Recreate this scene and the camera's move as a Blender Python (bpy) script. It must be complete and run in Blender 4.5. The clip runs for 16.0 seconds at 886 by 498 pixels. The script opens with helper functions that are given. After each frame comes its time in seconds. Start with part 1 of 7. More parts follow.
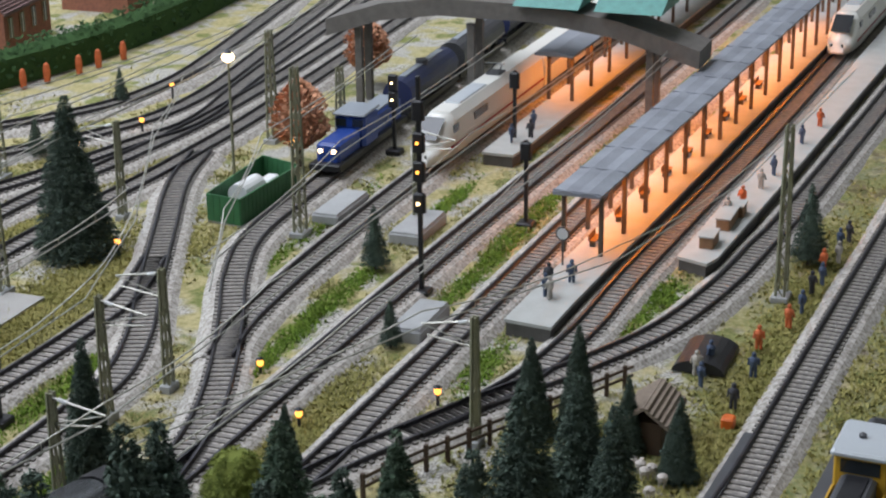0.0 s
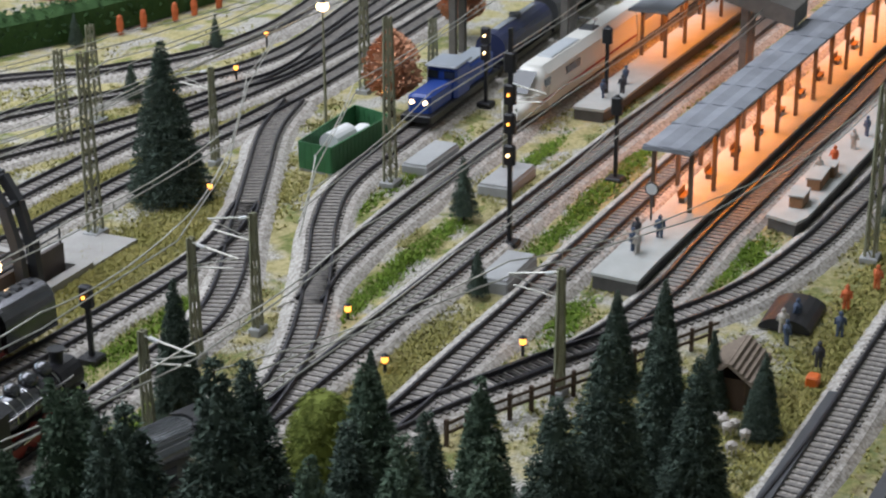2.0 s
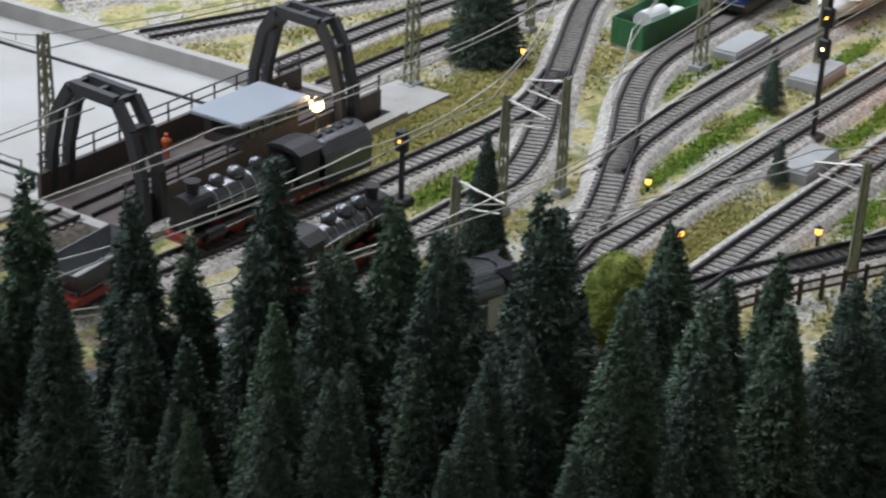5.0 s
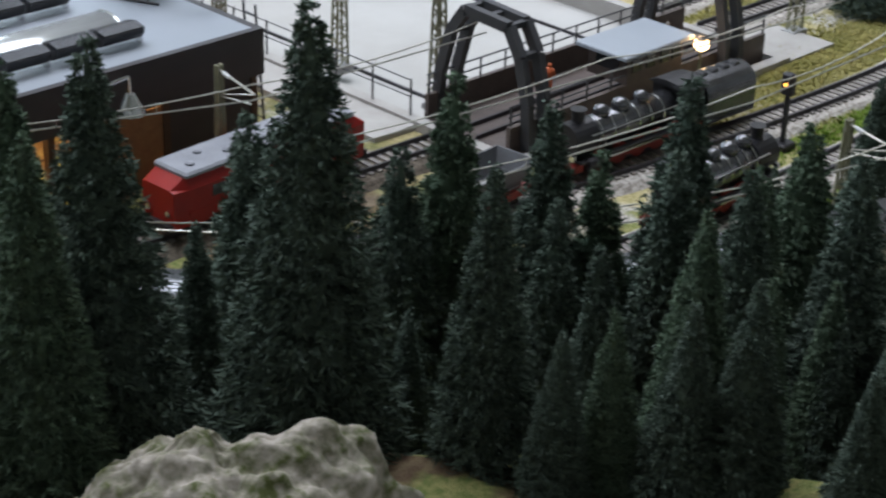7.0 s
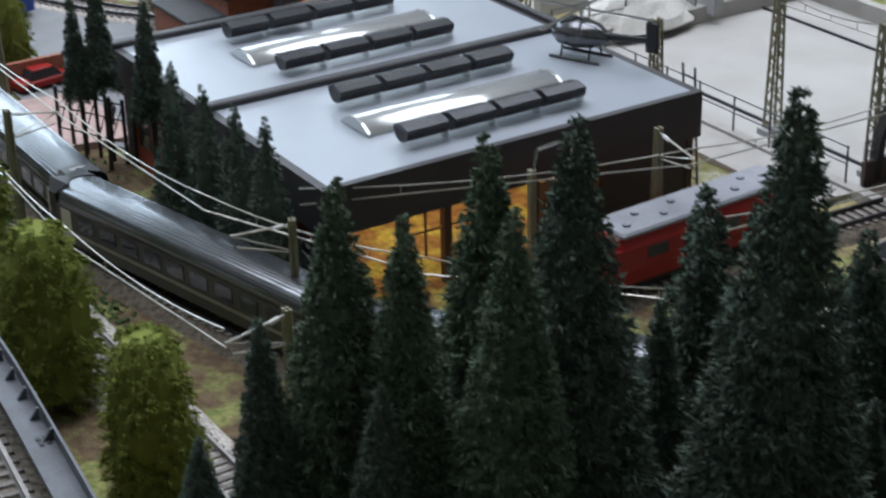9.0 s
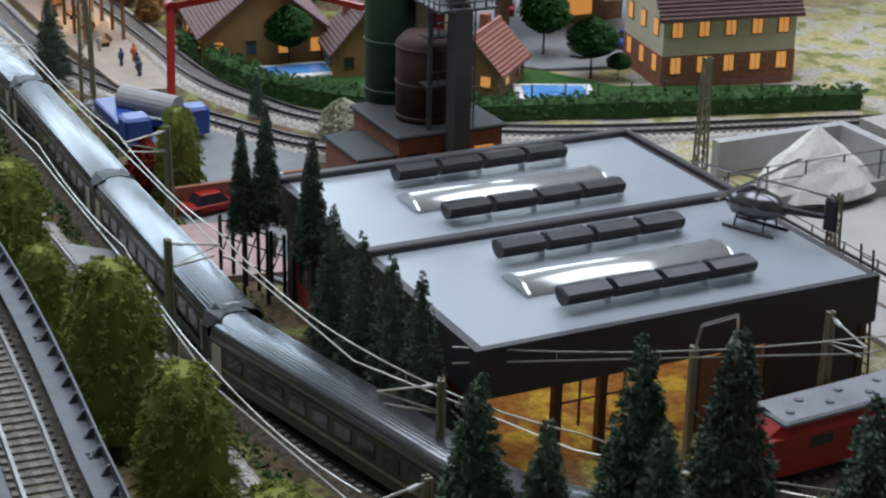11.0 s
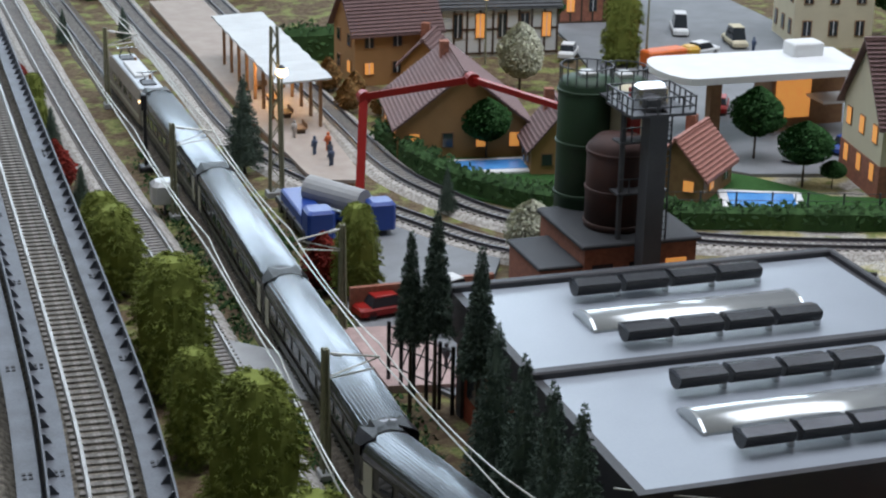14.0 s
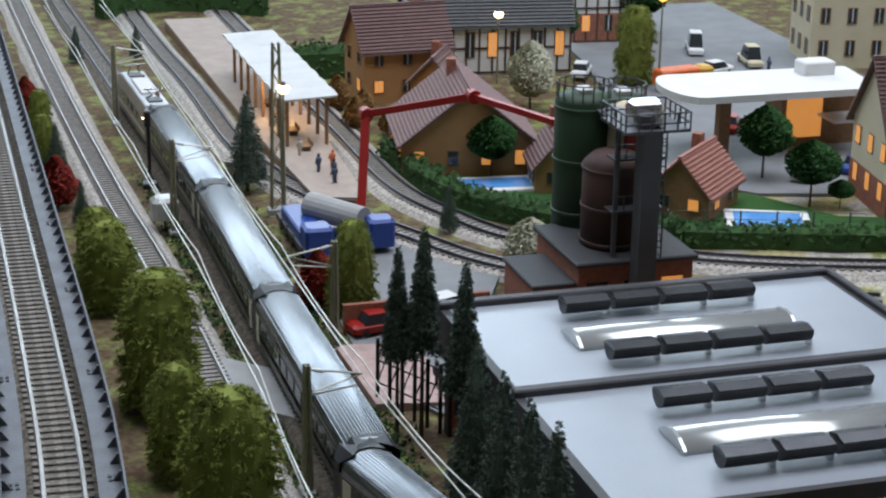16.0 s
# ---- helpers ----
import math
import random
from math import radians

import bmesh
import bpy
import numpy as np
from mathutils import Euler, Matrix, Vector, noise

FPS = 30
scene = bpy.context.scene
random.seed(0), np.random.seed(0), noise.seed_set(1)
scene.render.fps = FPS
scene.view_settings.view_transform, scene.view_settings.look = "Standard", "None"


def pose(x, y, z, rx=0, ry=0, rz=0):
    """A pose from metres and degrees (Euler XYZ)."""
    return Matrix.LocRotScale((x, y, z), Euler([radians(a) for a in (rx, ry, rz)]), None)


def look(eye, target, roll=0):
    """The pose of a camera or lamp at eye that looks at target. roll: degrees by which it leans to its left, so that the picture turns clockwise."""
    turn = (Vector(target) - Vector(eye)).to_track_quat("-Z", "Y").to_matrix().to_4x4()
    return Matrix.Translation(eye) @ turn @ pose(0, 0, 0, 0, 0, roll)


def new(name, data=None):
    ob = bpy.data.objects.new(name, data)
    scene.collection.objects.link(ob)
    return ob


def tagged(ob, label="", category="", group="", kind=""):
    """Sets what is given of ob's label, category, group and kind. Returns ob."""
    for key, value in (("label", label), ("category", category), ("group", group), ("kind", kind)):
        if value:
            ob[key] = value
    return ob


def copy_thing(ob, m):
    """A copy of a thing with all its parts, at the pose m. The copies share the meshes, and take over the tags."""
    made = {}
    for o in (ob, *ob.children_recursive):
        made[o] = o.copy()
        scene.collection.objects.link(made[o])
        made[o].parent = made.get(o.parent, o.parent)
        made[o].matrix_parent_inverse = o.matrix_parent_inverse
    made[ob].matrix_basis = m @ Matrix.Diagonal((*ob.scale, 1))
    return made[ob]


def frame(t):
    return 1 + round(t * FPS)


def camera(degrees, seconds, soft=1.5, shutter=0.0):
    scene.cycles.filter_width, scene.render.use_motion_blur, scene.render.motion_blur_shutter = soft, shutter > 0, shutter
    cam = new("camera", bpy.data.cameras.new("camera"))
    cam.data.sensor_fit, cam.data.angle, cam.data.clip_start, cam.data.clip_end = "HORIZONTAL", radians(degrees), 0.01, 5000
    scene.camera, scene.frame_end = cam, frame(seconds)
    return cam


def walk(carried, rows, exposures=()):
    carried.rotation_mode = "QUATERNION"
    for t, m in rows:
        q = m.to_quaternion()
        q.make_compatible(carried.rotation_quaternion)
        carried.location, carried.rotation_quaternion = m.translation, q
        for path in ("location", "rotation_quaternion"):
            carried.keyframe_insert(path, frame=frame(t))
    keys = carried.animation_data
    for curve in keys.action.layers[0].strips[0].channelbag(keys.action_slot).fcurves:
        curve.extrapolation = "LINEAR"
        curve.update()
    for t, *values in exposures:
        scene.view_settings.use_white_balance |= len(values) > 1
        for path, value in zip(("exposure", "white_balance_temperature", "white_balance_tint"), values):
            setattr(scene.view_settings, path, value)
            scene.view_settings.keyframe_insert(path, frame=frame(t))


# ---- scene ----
# The layout is an H0 model railway; helper geometry below is given in centimetres.
CM = 0.01
ROWS = [
    (0, (-0.3286, -0.8650, 0.4952), (0.5460, -0.5264, 0.1483), -0.78),
    (0.5, (-0.3303, -0.8656, 0.4947), (0.5403, -0.5219, 0.1426), -0.60),
    (1, (-0.3307, -0.8655, 0.4936), (0.5328, -0.5113, 0.1345), -0.56),
    (1.5, (-0.3354, -0.8660, 0.4942), (0.5210, -0.4995, 0.1308), -0.63),
    (2, (-0.3364, -0.8675, 0.4930), (0.5120, -0.4872, 0.1248), -0.41),
    (2.5, (-0.3374, -0.8670, 0.4902), (0.5016, -0.4704, 0.1176), -0.14),
    (3, (-0.3388, -0.8654, 0.4846), (0.4863, -0.4510, 0.1006), 0.19),
    (5.5, (-0.3969, -0.8681, 0.4923), (0.3376, -0.3469, 0.0576), 2.85),
    (6, (-0.4070, -0.8632, 0.4868), (0.3019, -0.3140, 0.0444), 2.96),
    (6.5, (-0.4096, -0.8537, 0.4802), (0.2648, -0.2689, 0.0294), 2.57),
    (7, (-0.4158, -0.8495, 0.4779), (0.2200, -0.2238, 0.0259), 1.88),
    (7.5, (-0.4183, -0.8486, 0.4774), (0.1911, -0.1965, 0.0264), 1.71),
    (8, (-0.4227, -0.8426, 0.4763), (0.1402, -0.1521, 0.0221), 0.61),
    (8.5, (-0.4267, -0.8368, 0.4781), (0.0835, -0.1025, 0.0304), -0.51),
    (9, (-0.4393, -0.8312, 0.4915), (0.0397, -0.0635, 0.0575), -1.22),
    (9.5, (-0.4377, -0.8323, 0.4962), (0.0282, -0.0371, 0.0842), -1.17),
    (12, (-0.3953, -0.7684, 0.5017), (-0.0233, 0.0871, 0.1417), 1.68),
    (12.5, (-0.3840, -0.7556, 0.5020), (-0.0312, 0.1106, 0.1481), 1.20),
    (13, (-0.3743, -0.7454, 0.5000), (-0.0369, 0.1304, 0.1549), 1.04),
    (13.5, (-0.3645, -0.7428, 0.4984), (-0.0475, 0.1440, 0.1622), 1.08),
    (14, (-0.3557, -0.7429, 0.4970), (-0.0564, 0.1515, 0.1646), 1.17),
    (14.5, (-0.3458, -0.7416, 0.4948), (-0.0532, 0.1567, 0.1671), 1.42),
    (15, (-0.3336, -0.7408, 0.4927), (-0.0559, 0.1634, 0.1683), 1.17),
    (15.5, (-0.3230, -0.7429, 0.4900), (-0.0528, 0.1646, 0.1684), 0.87),
    (16, (-0.3213, -0.7437, 0.4897), (-0.0415, 0.1612, 0.1690), 1.03),
]
FOV = 27.56
cam = camera(FOV, 16.0, soft=2.2, shutter=0.4)
walk(cam, [(t, look(e, g, r)) for t, e, g, r in ROWS], [(0, 0.06), (3.2, 0.08), (5.5, 0.2), (8.5, 0.1), (9.5, -0.08), (12, -0.26), (16, -0.2)])

# ---- light ----
world = bpy.data.worlds.new("world")
scene.world = world
world.use_nodes = True
world.node_tree.nodes["Background"].inputs[0].default_value = (0.66, 0.82, 1.0, 1)
world.node_tree.nodes["Background"].inputs[1].default_value = 0.22


def lamp(name, kind, at, power, color, aim=None, **more):
    data = bpy.data.lights.new(name, kind)
    data.energy, data.color = power, color
    for key, value in more.items():
        if key == "size":
            data.size = value
        elif key == "size_y":
            data.shape, data.size_y = "RECTANGLE", value
        elif key == "radius":
            data.shadow_soft_size = value
    ob = new(name, data)
    ob.matrix_world = look(at, aim) if aim else Matrix.Translation(at)
    return ob


COOL, WARM, ORANGE = (0.70, 0.85, 1.0), (1.0, 0.62, 0.26), (1.0, 0.28, 0.02)
# daylight through the long window of the far wall and a row of ceiling panels
lamp("window_light", "AREA", (0.2, 4.25, 1.5), 140, COOL, (0.2, 0.6, 0.0), size=4.5, size_y=1.3)
lamp("ceiling_light_glow", "AREA", (0.7, 0.65, 2.08), 100, (0.85, 0.89, 1.0), (0.7, 0.65, 0), size=3.6, size_y=1.6)
# lamps of the layout
lamp("platform_lamp_a", "AREA", (1.13, -0.502, 0.056), 0.33, ORANGE, (1.13, -0.505, 0), size=0.42, size_y=0.02)
lamp("platform_lamp_b", "AREA", (1.55, -0.522, 0.056), 0.32, ORANGE, (1.55, -0.525, 0), size=0.40, size_y=0.02)
lamp("island_lamp", "AREA", (1.42, -0.355, 0.052), 0.13, ORANGE, (1.42, -0.355, 0), size=0.22, size_y=0.03)
lamp("shed_lamp", "AREA", (0.13, 0.07, 0.066), 0.25, WARM, (0.13, 0.05, 0), size=0.2, size_y=0.08)
lamp("halt_lamp", "POINT", (0.055, 1.05, 0.045), 0.12, WARM, radius=0.005)
lamp("turntable_lamp_glow", "POINT", (0.566, -0.13, 0.043), 0.02, WARM, radius=0.004)

# ---- materials ----
MATS = {}


def mat(name, color, rough=0.7, metal=0.0, other=None, scale=120.0, fine=900.0, bump=0.25, glow=0.0, island=0.0, amount=0.5, spec=0.5, sharp=0.35):
    """Colour mixed with a second one by coarse and fine noise, with relief."""
    m = bpy.data.materials.new(name)
    m.use_nodes = True
    nt = m.node_tree
    n, l = nt.nodes, nt.links
    b = n["Principled BSDF"]
    b.inputs["Roughness"].default_value, b.inputs["Metallic"].default_value = rough, metal
    b.inputs["Specular IOR Level"].default_value = spec
    other = other or tuple(c * 0.6 for c in color)
    co = n.new("ShaderNodeTexCoord")
    n1, n2 = n.new("ShaderNodeTexNoise"), n.new("ShaderNodeTexNoise")
    n1.inputs["Scale"].default_value, n2.inputs["Scale"].default_value = scale, fine
    n1.inputs["Detail"].default_value, n2.inputs["Detail"].default_value = 4, 2
    for k in (n1, n2):
        l.new(co.outputs["Object"], k.inputs["Vector"])
    add = n.new("ShaderNodeMath")
    add.operation = "MULTIPLY_ADD"
    l.new(n2.outputs["Fac"], add.inputs[0])
    add.inputs[1].default_value = 0.6
    l.new(n1.outputs["Fac"], add.inputs[2])
    ramp = n.new("ShaderNodeMapRange")
    ramp.inputs["From Min"].default_value, ramp.inputs["From Max"].default_value = 0.8 - sharp, 0.8 + sharp
    ramp.inputs["To Max"].default_value = min(1.0, amount * 2)
    l.new(add.outputs[0], ramp.inputs["Value"])
    mix = n.new("ShaderNodeMix")
    mix.data_type = "RGBA"
    l.new(ramp.outputs[0], mix.inputs["Factor"])
    mix.inputs[6].default_value, mix.inputs[7].default_value = (*color, 1), (*other, 1)
    out = mix.outputs[2]
    if island:
        geo, hsv, rng = n.new("ShaderNodeNewGeometry"), n.new("ShaderNodeHueSaturation"), n.new("ShaderNodeMapRange")
        l.new(geo.outputs["Random Per Island"], rng.inputs["Value"])
        rng.inputs["To Min"].default_value, rng.inputs["To Max"].default_value = 1 - island, 1 + island
        l.new(rng.outputs[0], hsv.inputs["Value"])
        l.new(out, hsv.inputs["Color"])
        out = hsv.outputs[0]
    l.new(out, b.inputs["Base Color"])
    if bump:
        bp = n.new("ShaderNodeBump")
        bp.inputs["Strength"].default_value, bp.inputs["Distance"].default_value = bump, 0.0006
        l.new(n2.outputs["Fac"], bp.inputs["Height"])
        l.new(bp.outputs[0], b.inputs["Normal"])
    if glow:
        b.inputs["Emission Color"].default_value, b.inputs["Emission Strength"].default_value = (*color, 1), glow
    MATS[name] = m
    return m


def ground_material():
    """Flock, straw and gravel in the yard; bare brown earth under the trees and by the main line."""
    m = bpy.data.materials.new("ground_flock")
    m.use_nodes = True
    n, l = m.node_tree.nodes, m.node_tree.links
    b = n["Principled BSDF"]
    b.inputs["Roughness"].default_value = 0.95
    b.inputs["Specular IOR Level"].default_value = 0.2
    co = n.new("ShaderNodeTexCoord")

    def noise_at(scale, detail=5):
        k = n.new("ShaderNodeTexNoise")
        k.inputs["Scale"].default_value, k.inputs["Detail"].default_value = scale, detail
        l.new(co.outputs["Object"], k.inputs["Vector"])
        return k.outputs["Fac"]

    def step(value, lo, hi):
        k = n.new("ShaderNodeMapRange")
        k.interpolation_type = "SMOOTHSTEP"
        k.inputs["From Min"].default_value, k.inputs["From Max"].default_value = lo, hi
        l.new(value, k.inputs["Value"])
        return k.outputs[0]

    def mixed(fac, a, c):
        k = n.new("ShaderNodeMix")
        k.data_type = "RGBA"
        l.new(fac, k.inputs["Factor"])
        for slot, v in ((6, a), (7, c)):
            if isinstance(v, tuple):
                k.inputs[slot].default_value = (*v, 1)
            else:
                l.new(v, k.inputs[slot])
        return k.outputs[2]

    gravel = mixed(step(noise_at(620, 2), 0.38, 0.62), (0.25, 0.235, 0.205), (0.58, 0.555, 0.50))
    straw = mixed(step(noise_at(260), 0.35, 0.65), (0.50, 0.43, 0.23), (0.34, 0.31, 0.14))
    green = mixed(step(noise_at(300), 0.3, 0.7), (0.13, 0.17, 0.05), (0.29, 0.28, 0.11))
    earth = mixed(step(noise_at(180), 0.35, 0.65), (0.10, 0.065, 0.04), (0.16, 0.12, 0.07))
    yard = mixed(step(noise_at(24), 0.40, 0.56), gravel, straw)
    yard = mixed(step(noise_at(31, 6), 0.52, 0.62), yard, green)
    sep = n.new("ShaderNodeSeparateXYZ")
    l.new(co.outputs["Object"], sep.inputs[0])
    east = step(sep.outputs["X"], 0.22, 0.42)
    south = step(sep.outputs["Y"], -0.61, -0.66)
    bank = mixed(step(noise_at(30), 0.42, 0.58), mixed(step(noise_at(55), 0.4, 0.6), earth, straw), green)
    fade = n.new("ShaderNodeMath")
    fade.operation = "MULTIPLY"
    l.new(south, fade.inputs[0])
    fade.inputs[1].default_value = 0.75
    yard = mixed(fade.outputs[0], yard, bank)
    wild = mixed(step(noise_at(40), 0.48, 0.62), earth, green)
    north = step(sep.outputs["Y"], 0.68, 0.95)
    l.new(mixed(north, mixed(east, wild, yard), wild), b.inputs["Base Color"])
    bp = n.new("ShaderNodeBump")
    bp.inputs["Strength"].default_value, bp.inputs["Distance"].default_value = 0.8, 0.002
    l.new(noise_at(900, 3), bp.inputs["Height"])
    l.new(bp.outputs[0], b.inputs["Normal"])
    return m


GROUND = ground_material()
BALLAST = mat("ballast", (0.56, 0.53, 0.49), 0.95, other=(0.22, 0.20, 0.175), scale=330, fine=700, bump=0.9, spec=0.2, sharp=0.2)
SLEEPER = mat("sleeper_dark_wood", (0.14, 0.13, 0.125), 0.75, other=(0.25, 0.23, 0.205), scale=220, sharp=0.2)
RAIL = mat("rail_steel", (0.075, 0.075, 0.09), 0.38, 0.7, other=(0.035, 0.03, 0.03), scale=60)
BRIGHT_RAIL = mat("worn_rail_steel", (0.36, 0.35, 0.34), 0.42, 0.8, other=(0.20, 0.18, 0.16), scale=60)
CONCRETE = mat("concrete", (0.40, 0.41, 0.41), 0.8, other=(0.29, 0.29, 0.29), scale=60)
EARTH_BALLAST = mat("earthy_ballast", (0.17, 0.145, 0.115), 0.95, other=(0.06, 0.05, 0.04), scale=300, fine=900, bump=0.9, spec=0.15, sharp=0.2)
PLATFORM = mat("platform_concrete", (0.46, 0.47, 0.45), 0.75, other=(0.36, 0.36, 0.34), scale=70)
HALT_PAVING = mat("halt_paving", (0.40, 0.34, 0.29), 0.8, other=(0.30, 0.24, 0.20), scale=70)
DARK_STONE = mat("dark_kerb_stone", (0.10, 0.095, 0.09), 0.85)
ASPHALT = mat("asphalt", (0.22, 0.23, 0.24), 0.75, other=(0.15, 0.155, 0.16), scale=30)
PALE_FLOOR = mat("pale_pit_floor", (0.40, 0.395, 0.38), 0.75, other=(0.33, 0.32, 0.30), scale=18, amount=0.4, sharp=0.2)
APRON = mat("concrete_apron", (0.40, 0.39, 0.37), 0.85, other=(0.30, 0.28, 0.26), scale=50)
RUST_BROWN = mat("brown_girder_paint", (0.10, 0.075, 0.065), 0.55, other=(0.06, 0.045, 0.04), scale=80, sharp=0.2)
MAST = mat("mast_olive_steel", (0.27, 0.27, 0.18), 0.6, 0.1, other=(0.17, 0.16, 0.10), scale=150)
WIRE = mat("wire_steel", (0.55, 0.55, 0.50), 0.4, 0.7, other=(0.35, 0.34, 0.30), scale=90, bump=0)
BLACK = mat("black_paint", (0.012, 0.012, 0.015), 0.4, other=(0.025, 0.025, 0.027), scale=90, spec=0.35)
GLOSS_BLACK = mat("gloss_black_boiler", (0.17, 0.175, 0.19), 0.2, 0.8, other=(0.10, 0.10, 0.105), scale=60, bump=0.05)
ROOF_GREY = mat("shed_roof_grey", (0.30, 0.33, 0.37), 0.36, other=(0.25, 0.28, 0.315), scale=25, fine=500, bump=0.08, amount=0.35)
FASCIA = mat("shed_fascia_black", (0.028, 0.028, 0.034), 0.55, other=(0.045, 0.043, 0.045), scale=60)
RED_WALL = mat("red_brick_wall", (0.38, 0.07, 0.03), 0.8, other=(0.25, 0.05, 0.025), scale=160, sharp=0.2)
SKYLIGHT = mat("ribbed_skylight", (0.58, 0.60, 0.60), 0.2, 0.55, other=(0.46, 0.48, 0.48), scale=40, bump=0.05)
CANOPY = mat("canopy_grey", (0.27, 0.285, 0.32), 0.65, other=(0.19, 0.20, 0.225), scale=35, sharp=0.2)
WHITE_SHEET = mat("white_corrugated", (0.54, 0.55, 0.54), 0.5, other=(0.40, 0.40, 0.39), scale=30)
POST = mat("post_brown", (0.13, 0.09, 0.06), 0.7)
WOOD = mat("bench_wood", (0.30, 0.17, 0.08), 0.7, other=(0.2, 0.1, 0.05), scale=200)
COACH_ROOF = mat("coach_roof_silver", (0.19, 0.20, 0.215), 0.24, 0.85, other=(0.14, 0.15, 0.16), scale=30, bump=0.08)
COACH_SIDE = mat("coach_side_olive", (0.048, 0.048, 0.038), 0.4, other=(0.032, 0.031, 0.026), scale=50)
CREAM = mat("cream_stripe", (0.50, 0.48, 0.38), 0.5, other=(0.42, 0.40, 0.31), scale=50)
GLASS = mat("dark_window_glass", (0.02, 0.025, 0.03), 0.08, other=(0.035, 0.04, 0.045), scale=20, bump=0)
LOCO_GREY = mat("loco_grey", (0.50, 0.53, 0.56), 0.4, 0.1, other=(0.42, 0.45, 0.47), scale=40)
LOCO_SIDE = mat("loco_side_taupe", (0.26, 0.22, 0.18), 0.5, other=(0.18, 0.15, 0.12), scale=50)
ICE_WHITE = mat("white_train_enamel", (0.74, 0.73, 0.68), 0.3, other=(0.66, 0.65, 0.60), scale=30, bump=0.05, amount=0.3)
BLUE = mat("blue_enamel", (0.018, 0.06, 0.30), 0.35, other=(0.015, 0.05, 0.24), scale=40, bump=0.1)
NAVY = mat("navy_enamel", (0.015, 0.025, 0.10), 0.4, other=(0.03, 0.035, 0.06), scale=40)
RED = mat("red_enamel", (0.33, 0.016, 0.012), 0.4, other=(0.22, 0.012, 0.010), scale=40, bump=0.1, spec=0.3)
WHEEL_RED = mat("wheel_red", (0.30, 0.03, 0.02), 0.6)
YELLOW = mat("yellow_enamel", (0.62, 0.36, 0.03), 0.45, other=(0.5, 0.28, 0.03), scale=40)
ORANGE_PLASTIC = mat("orange_plastic", (0.80, 0.16, 0.02), 0.5)
GREEN_FENCE = mat("green_board", (0.035, 0.16, 0.055), 0.6, other=(0.025, 0.11, 0.04), scale=90)
HEDGE = mat("hedge_leaf", (0.025, 0.06, 0.02), 0.9, other=(0.045, 0.09, 0.03), scale=200, island=0.4, spec=0.2)
NEEDLE = mat("spruce_needle", (0.056, 0.083, 0.066), 0.9, other=(0.105, 0.138, 0.108), scale=90, island=0.45, bump=0, spec=0.15)
NEEDLE_LIGHT = mat("spruce_needle_fresh", (0.068, 0.110, 0.074), 0.9, other=(0.118, 0.160, 0.108), scale=90, island=0.45, bump=0, spec=0.15)
LEAF = mat("leaf_yellow_green", (0.22, 0.25, 0.06), 0.9, other=(0.13, 0.165, 0.035), scale=120, island=0.45, bump=0, spec=0.15)
LEAF_DARK = mat("leaf_dark_green", (0.025, 0.075, 0.022), 0.9, other=(0.04, 0.10, 0.03), scale=150, island=0.4, bump=0, spec=0.15)
BLOSSOM = mat("blossom_white", (0.62, 0.60, 0.50), 0.9, other=(0.40, 0.42, 0.28), scale=250, island=0.3, bump=0, spec=0.15)
PINK_LEAF = mat("blossom_pink_orange", (0.62, 0.33, 0.20), 0.9, other=(0.5, 0.24, 0.14), scale=250, island=0.3, bump=0, spec=0.15)
RED_LEAF = mat("leaf_red", (0.25, 0.035, 0.025), 0.9, island=0.4, bump=0, spec=0.15)
BROWN_LEAF = mat("leaf_brown_orange", (0.30, 0.14, 0.05), 0.9, other=(0.12, 0.10, 0.04), scale=120, island=0.4, bump=0, spec=0.15)
BARK = mat("bark", (0.055, 0.04, 0.03), 0.95, other=(0.09, 0.07, 0.05), scale=300)
TUFT = mat("grass_tuft", (0.26, 0.26, 0.085), 0.95, other=(0.38, 0.33, 0.13), scale=28, fine=200, island=0.35, bump=0, spec=0.1, amount=0.6)
STRAW_TUFT = mat("straw_tuft", (0.42, 0.36, 0.18), 0.95, other=(0.24, 0.25, 0.09), scale=22, fine=200, island=0.35, bump=0, spec=0.1, amount=0.7)
GREEN_TUFT = mat("green_tuft", (0.11, 0.20, 0.03), 0.95, other=(0.2, 0.27, 0.05), scale=60, island=0.4, bump=0, spec=0.1)
ROCK = mat("rock_plaster", (0.42, 0.38, 0.33), 0.95, other=(0.075, 0.09, 0.025), scale=75, fine=300, bump=0.9, amount=0.8, sharp=0.2)
TIN_LID = mat("tin_lid_pale", (0.55, 0.56, 0.56), 0.4, 0.3, other=(0.35, 0.35, 0.34), scale=60)
LID = mat("vent_lid_black", (0.10, 0.105, 0.115), 0.25, 0.7, other=(0.06, 0.062, 0.07), scale=60, bump=0.05)
PILE = mat("white_gravel", (0.72, 0.71, 0.68), 0.95, other=(0.55, 0.54, 0.5), scale=400, bump=0.8)
TILE_RED = mat("roof_tile_brown", (0.19, 0.115, 0.11), 0.8, other=(0.13, 0.08, 0.075), scale=150, island=0.25)
TILE_PINK = mat("roof_tile_red", (0.36, 0.17, 0.14), 0.8, other=(0.28, 0.12, 0.09), scale=150, island=0.2)
SLATE = mat("roof_slate", (0.13, 0.14, 0.15), 0.7, other=(0.09, 0.095, 0.10), scale=150, island=0.2)
PLASTER = mat("plaster_cream", (0.62, 0.56, 0.40), 0.85, other=(0.52, 0.47, 0.33), scale=40)
PLASTER_ORANGE = mat("plaster_orange", (0.40, 0.22, 0.09), 0.85, other=(0.31, 0.17, 0.07), scale=40)
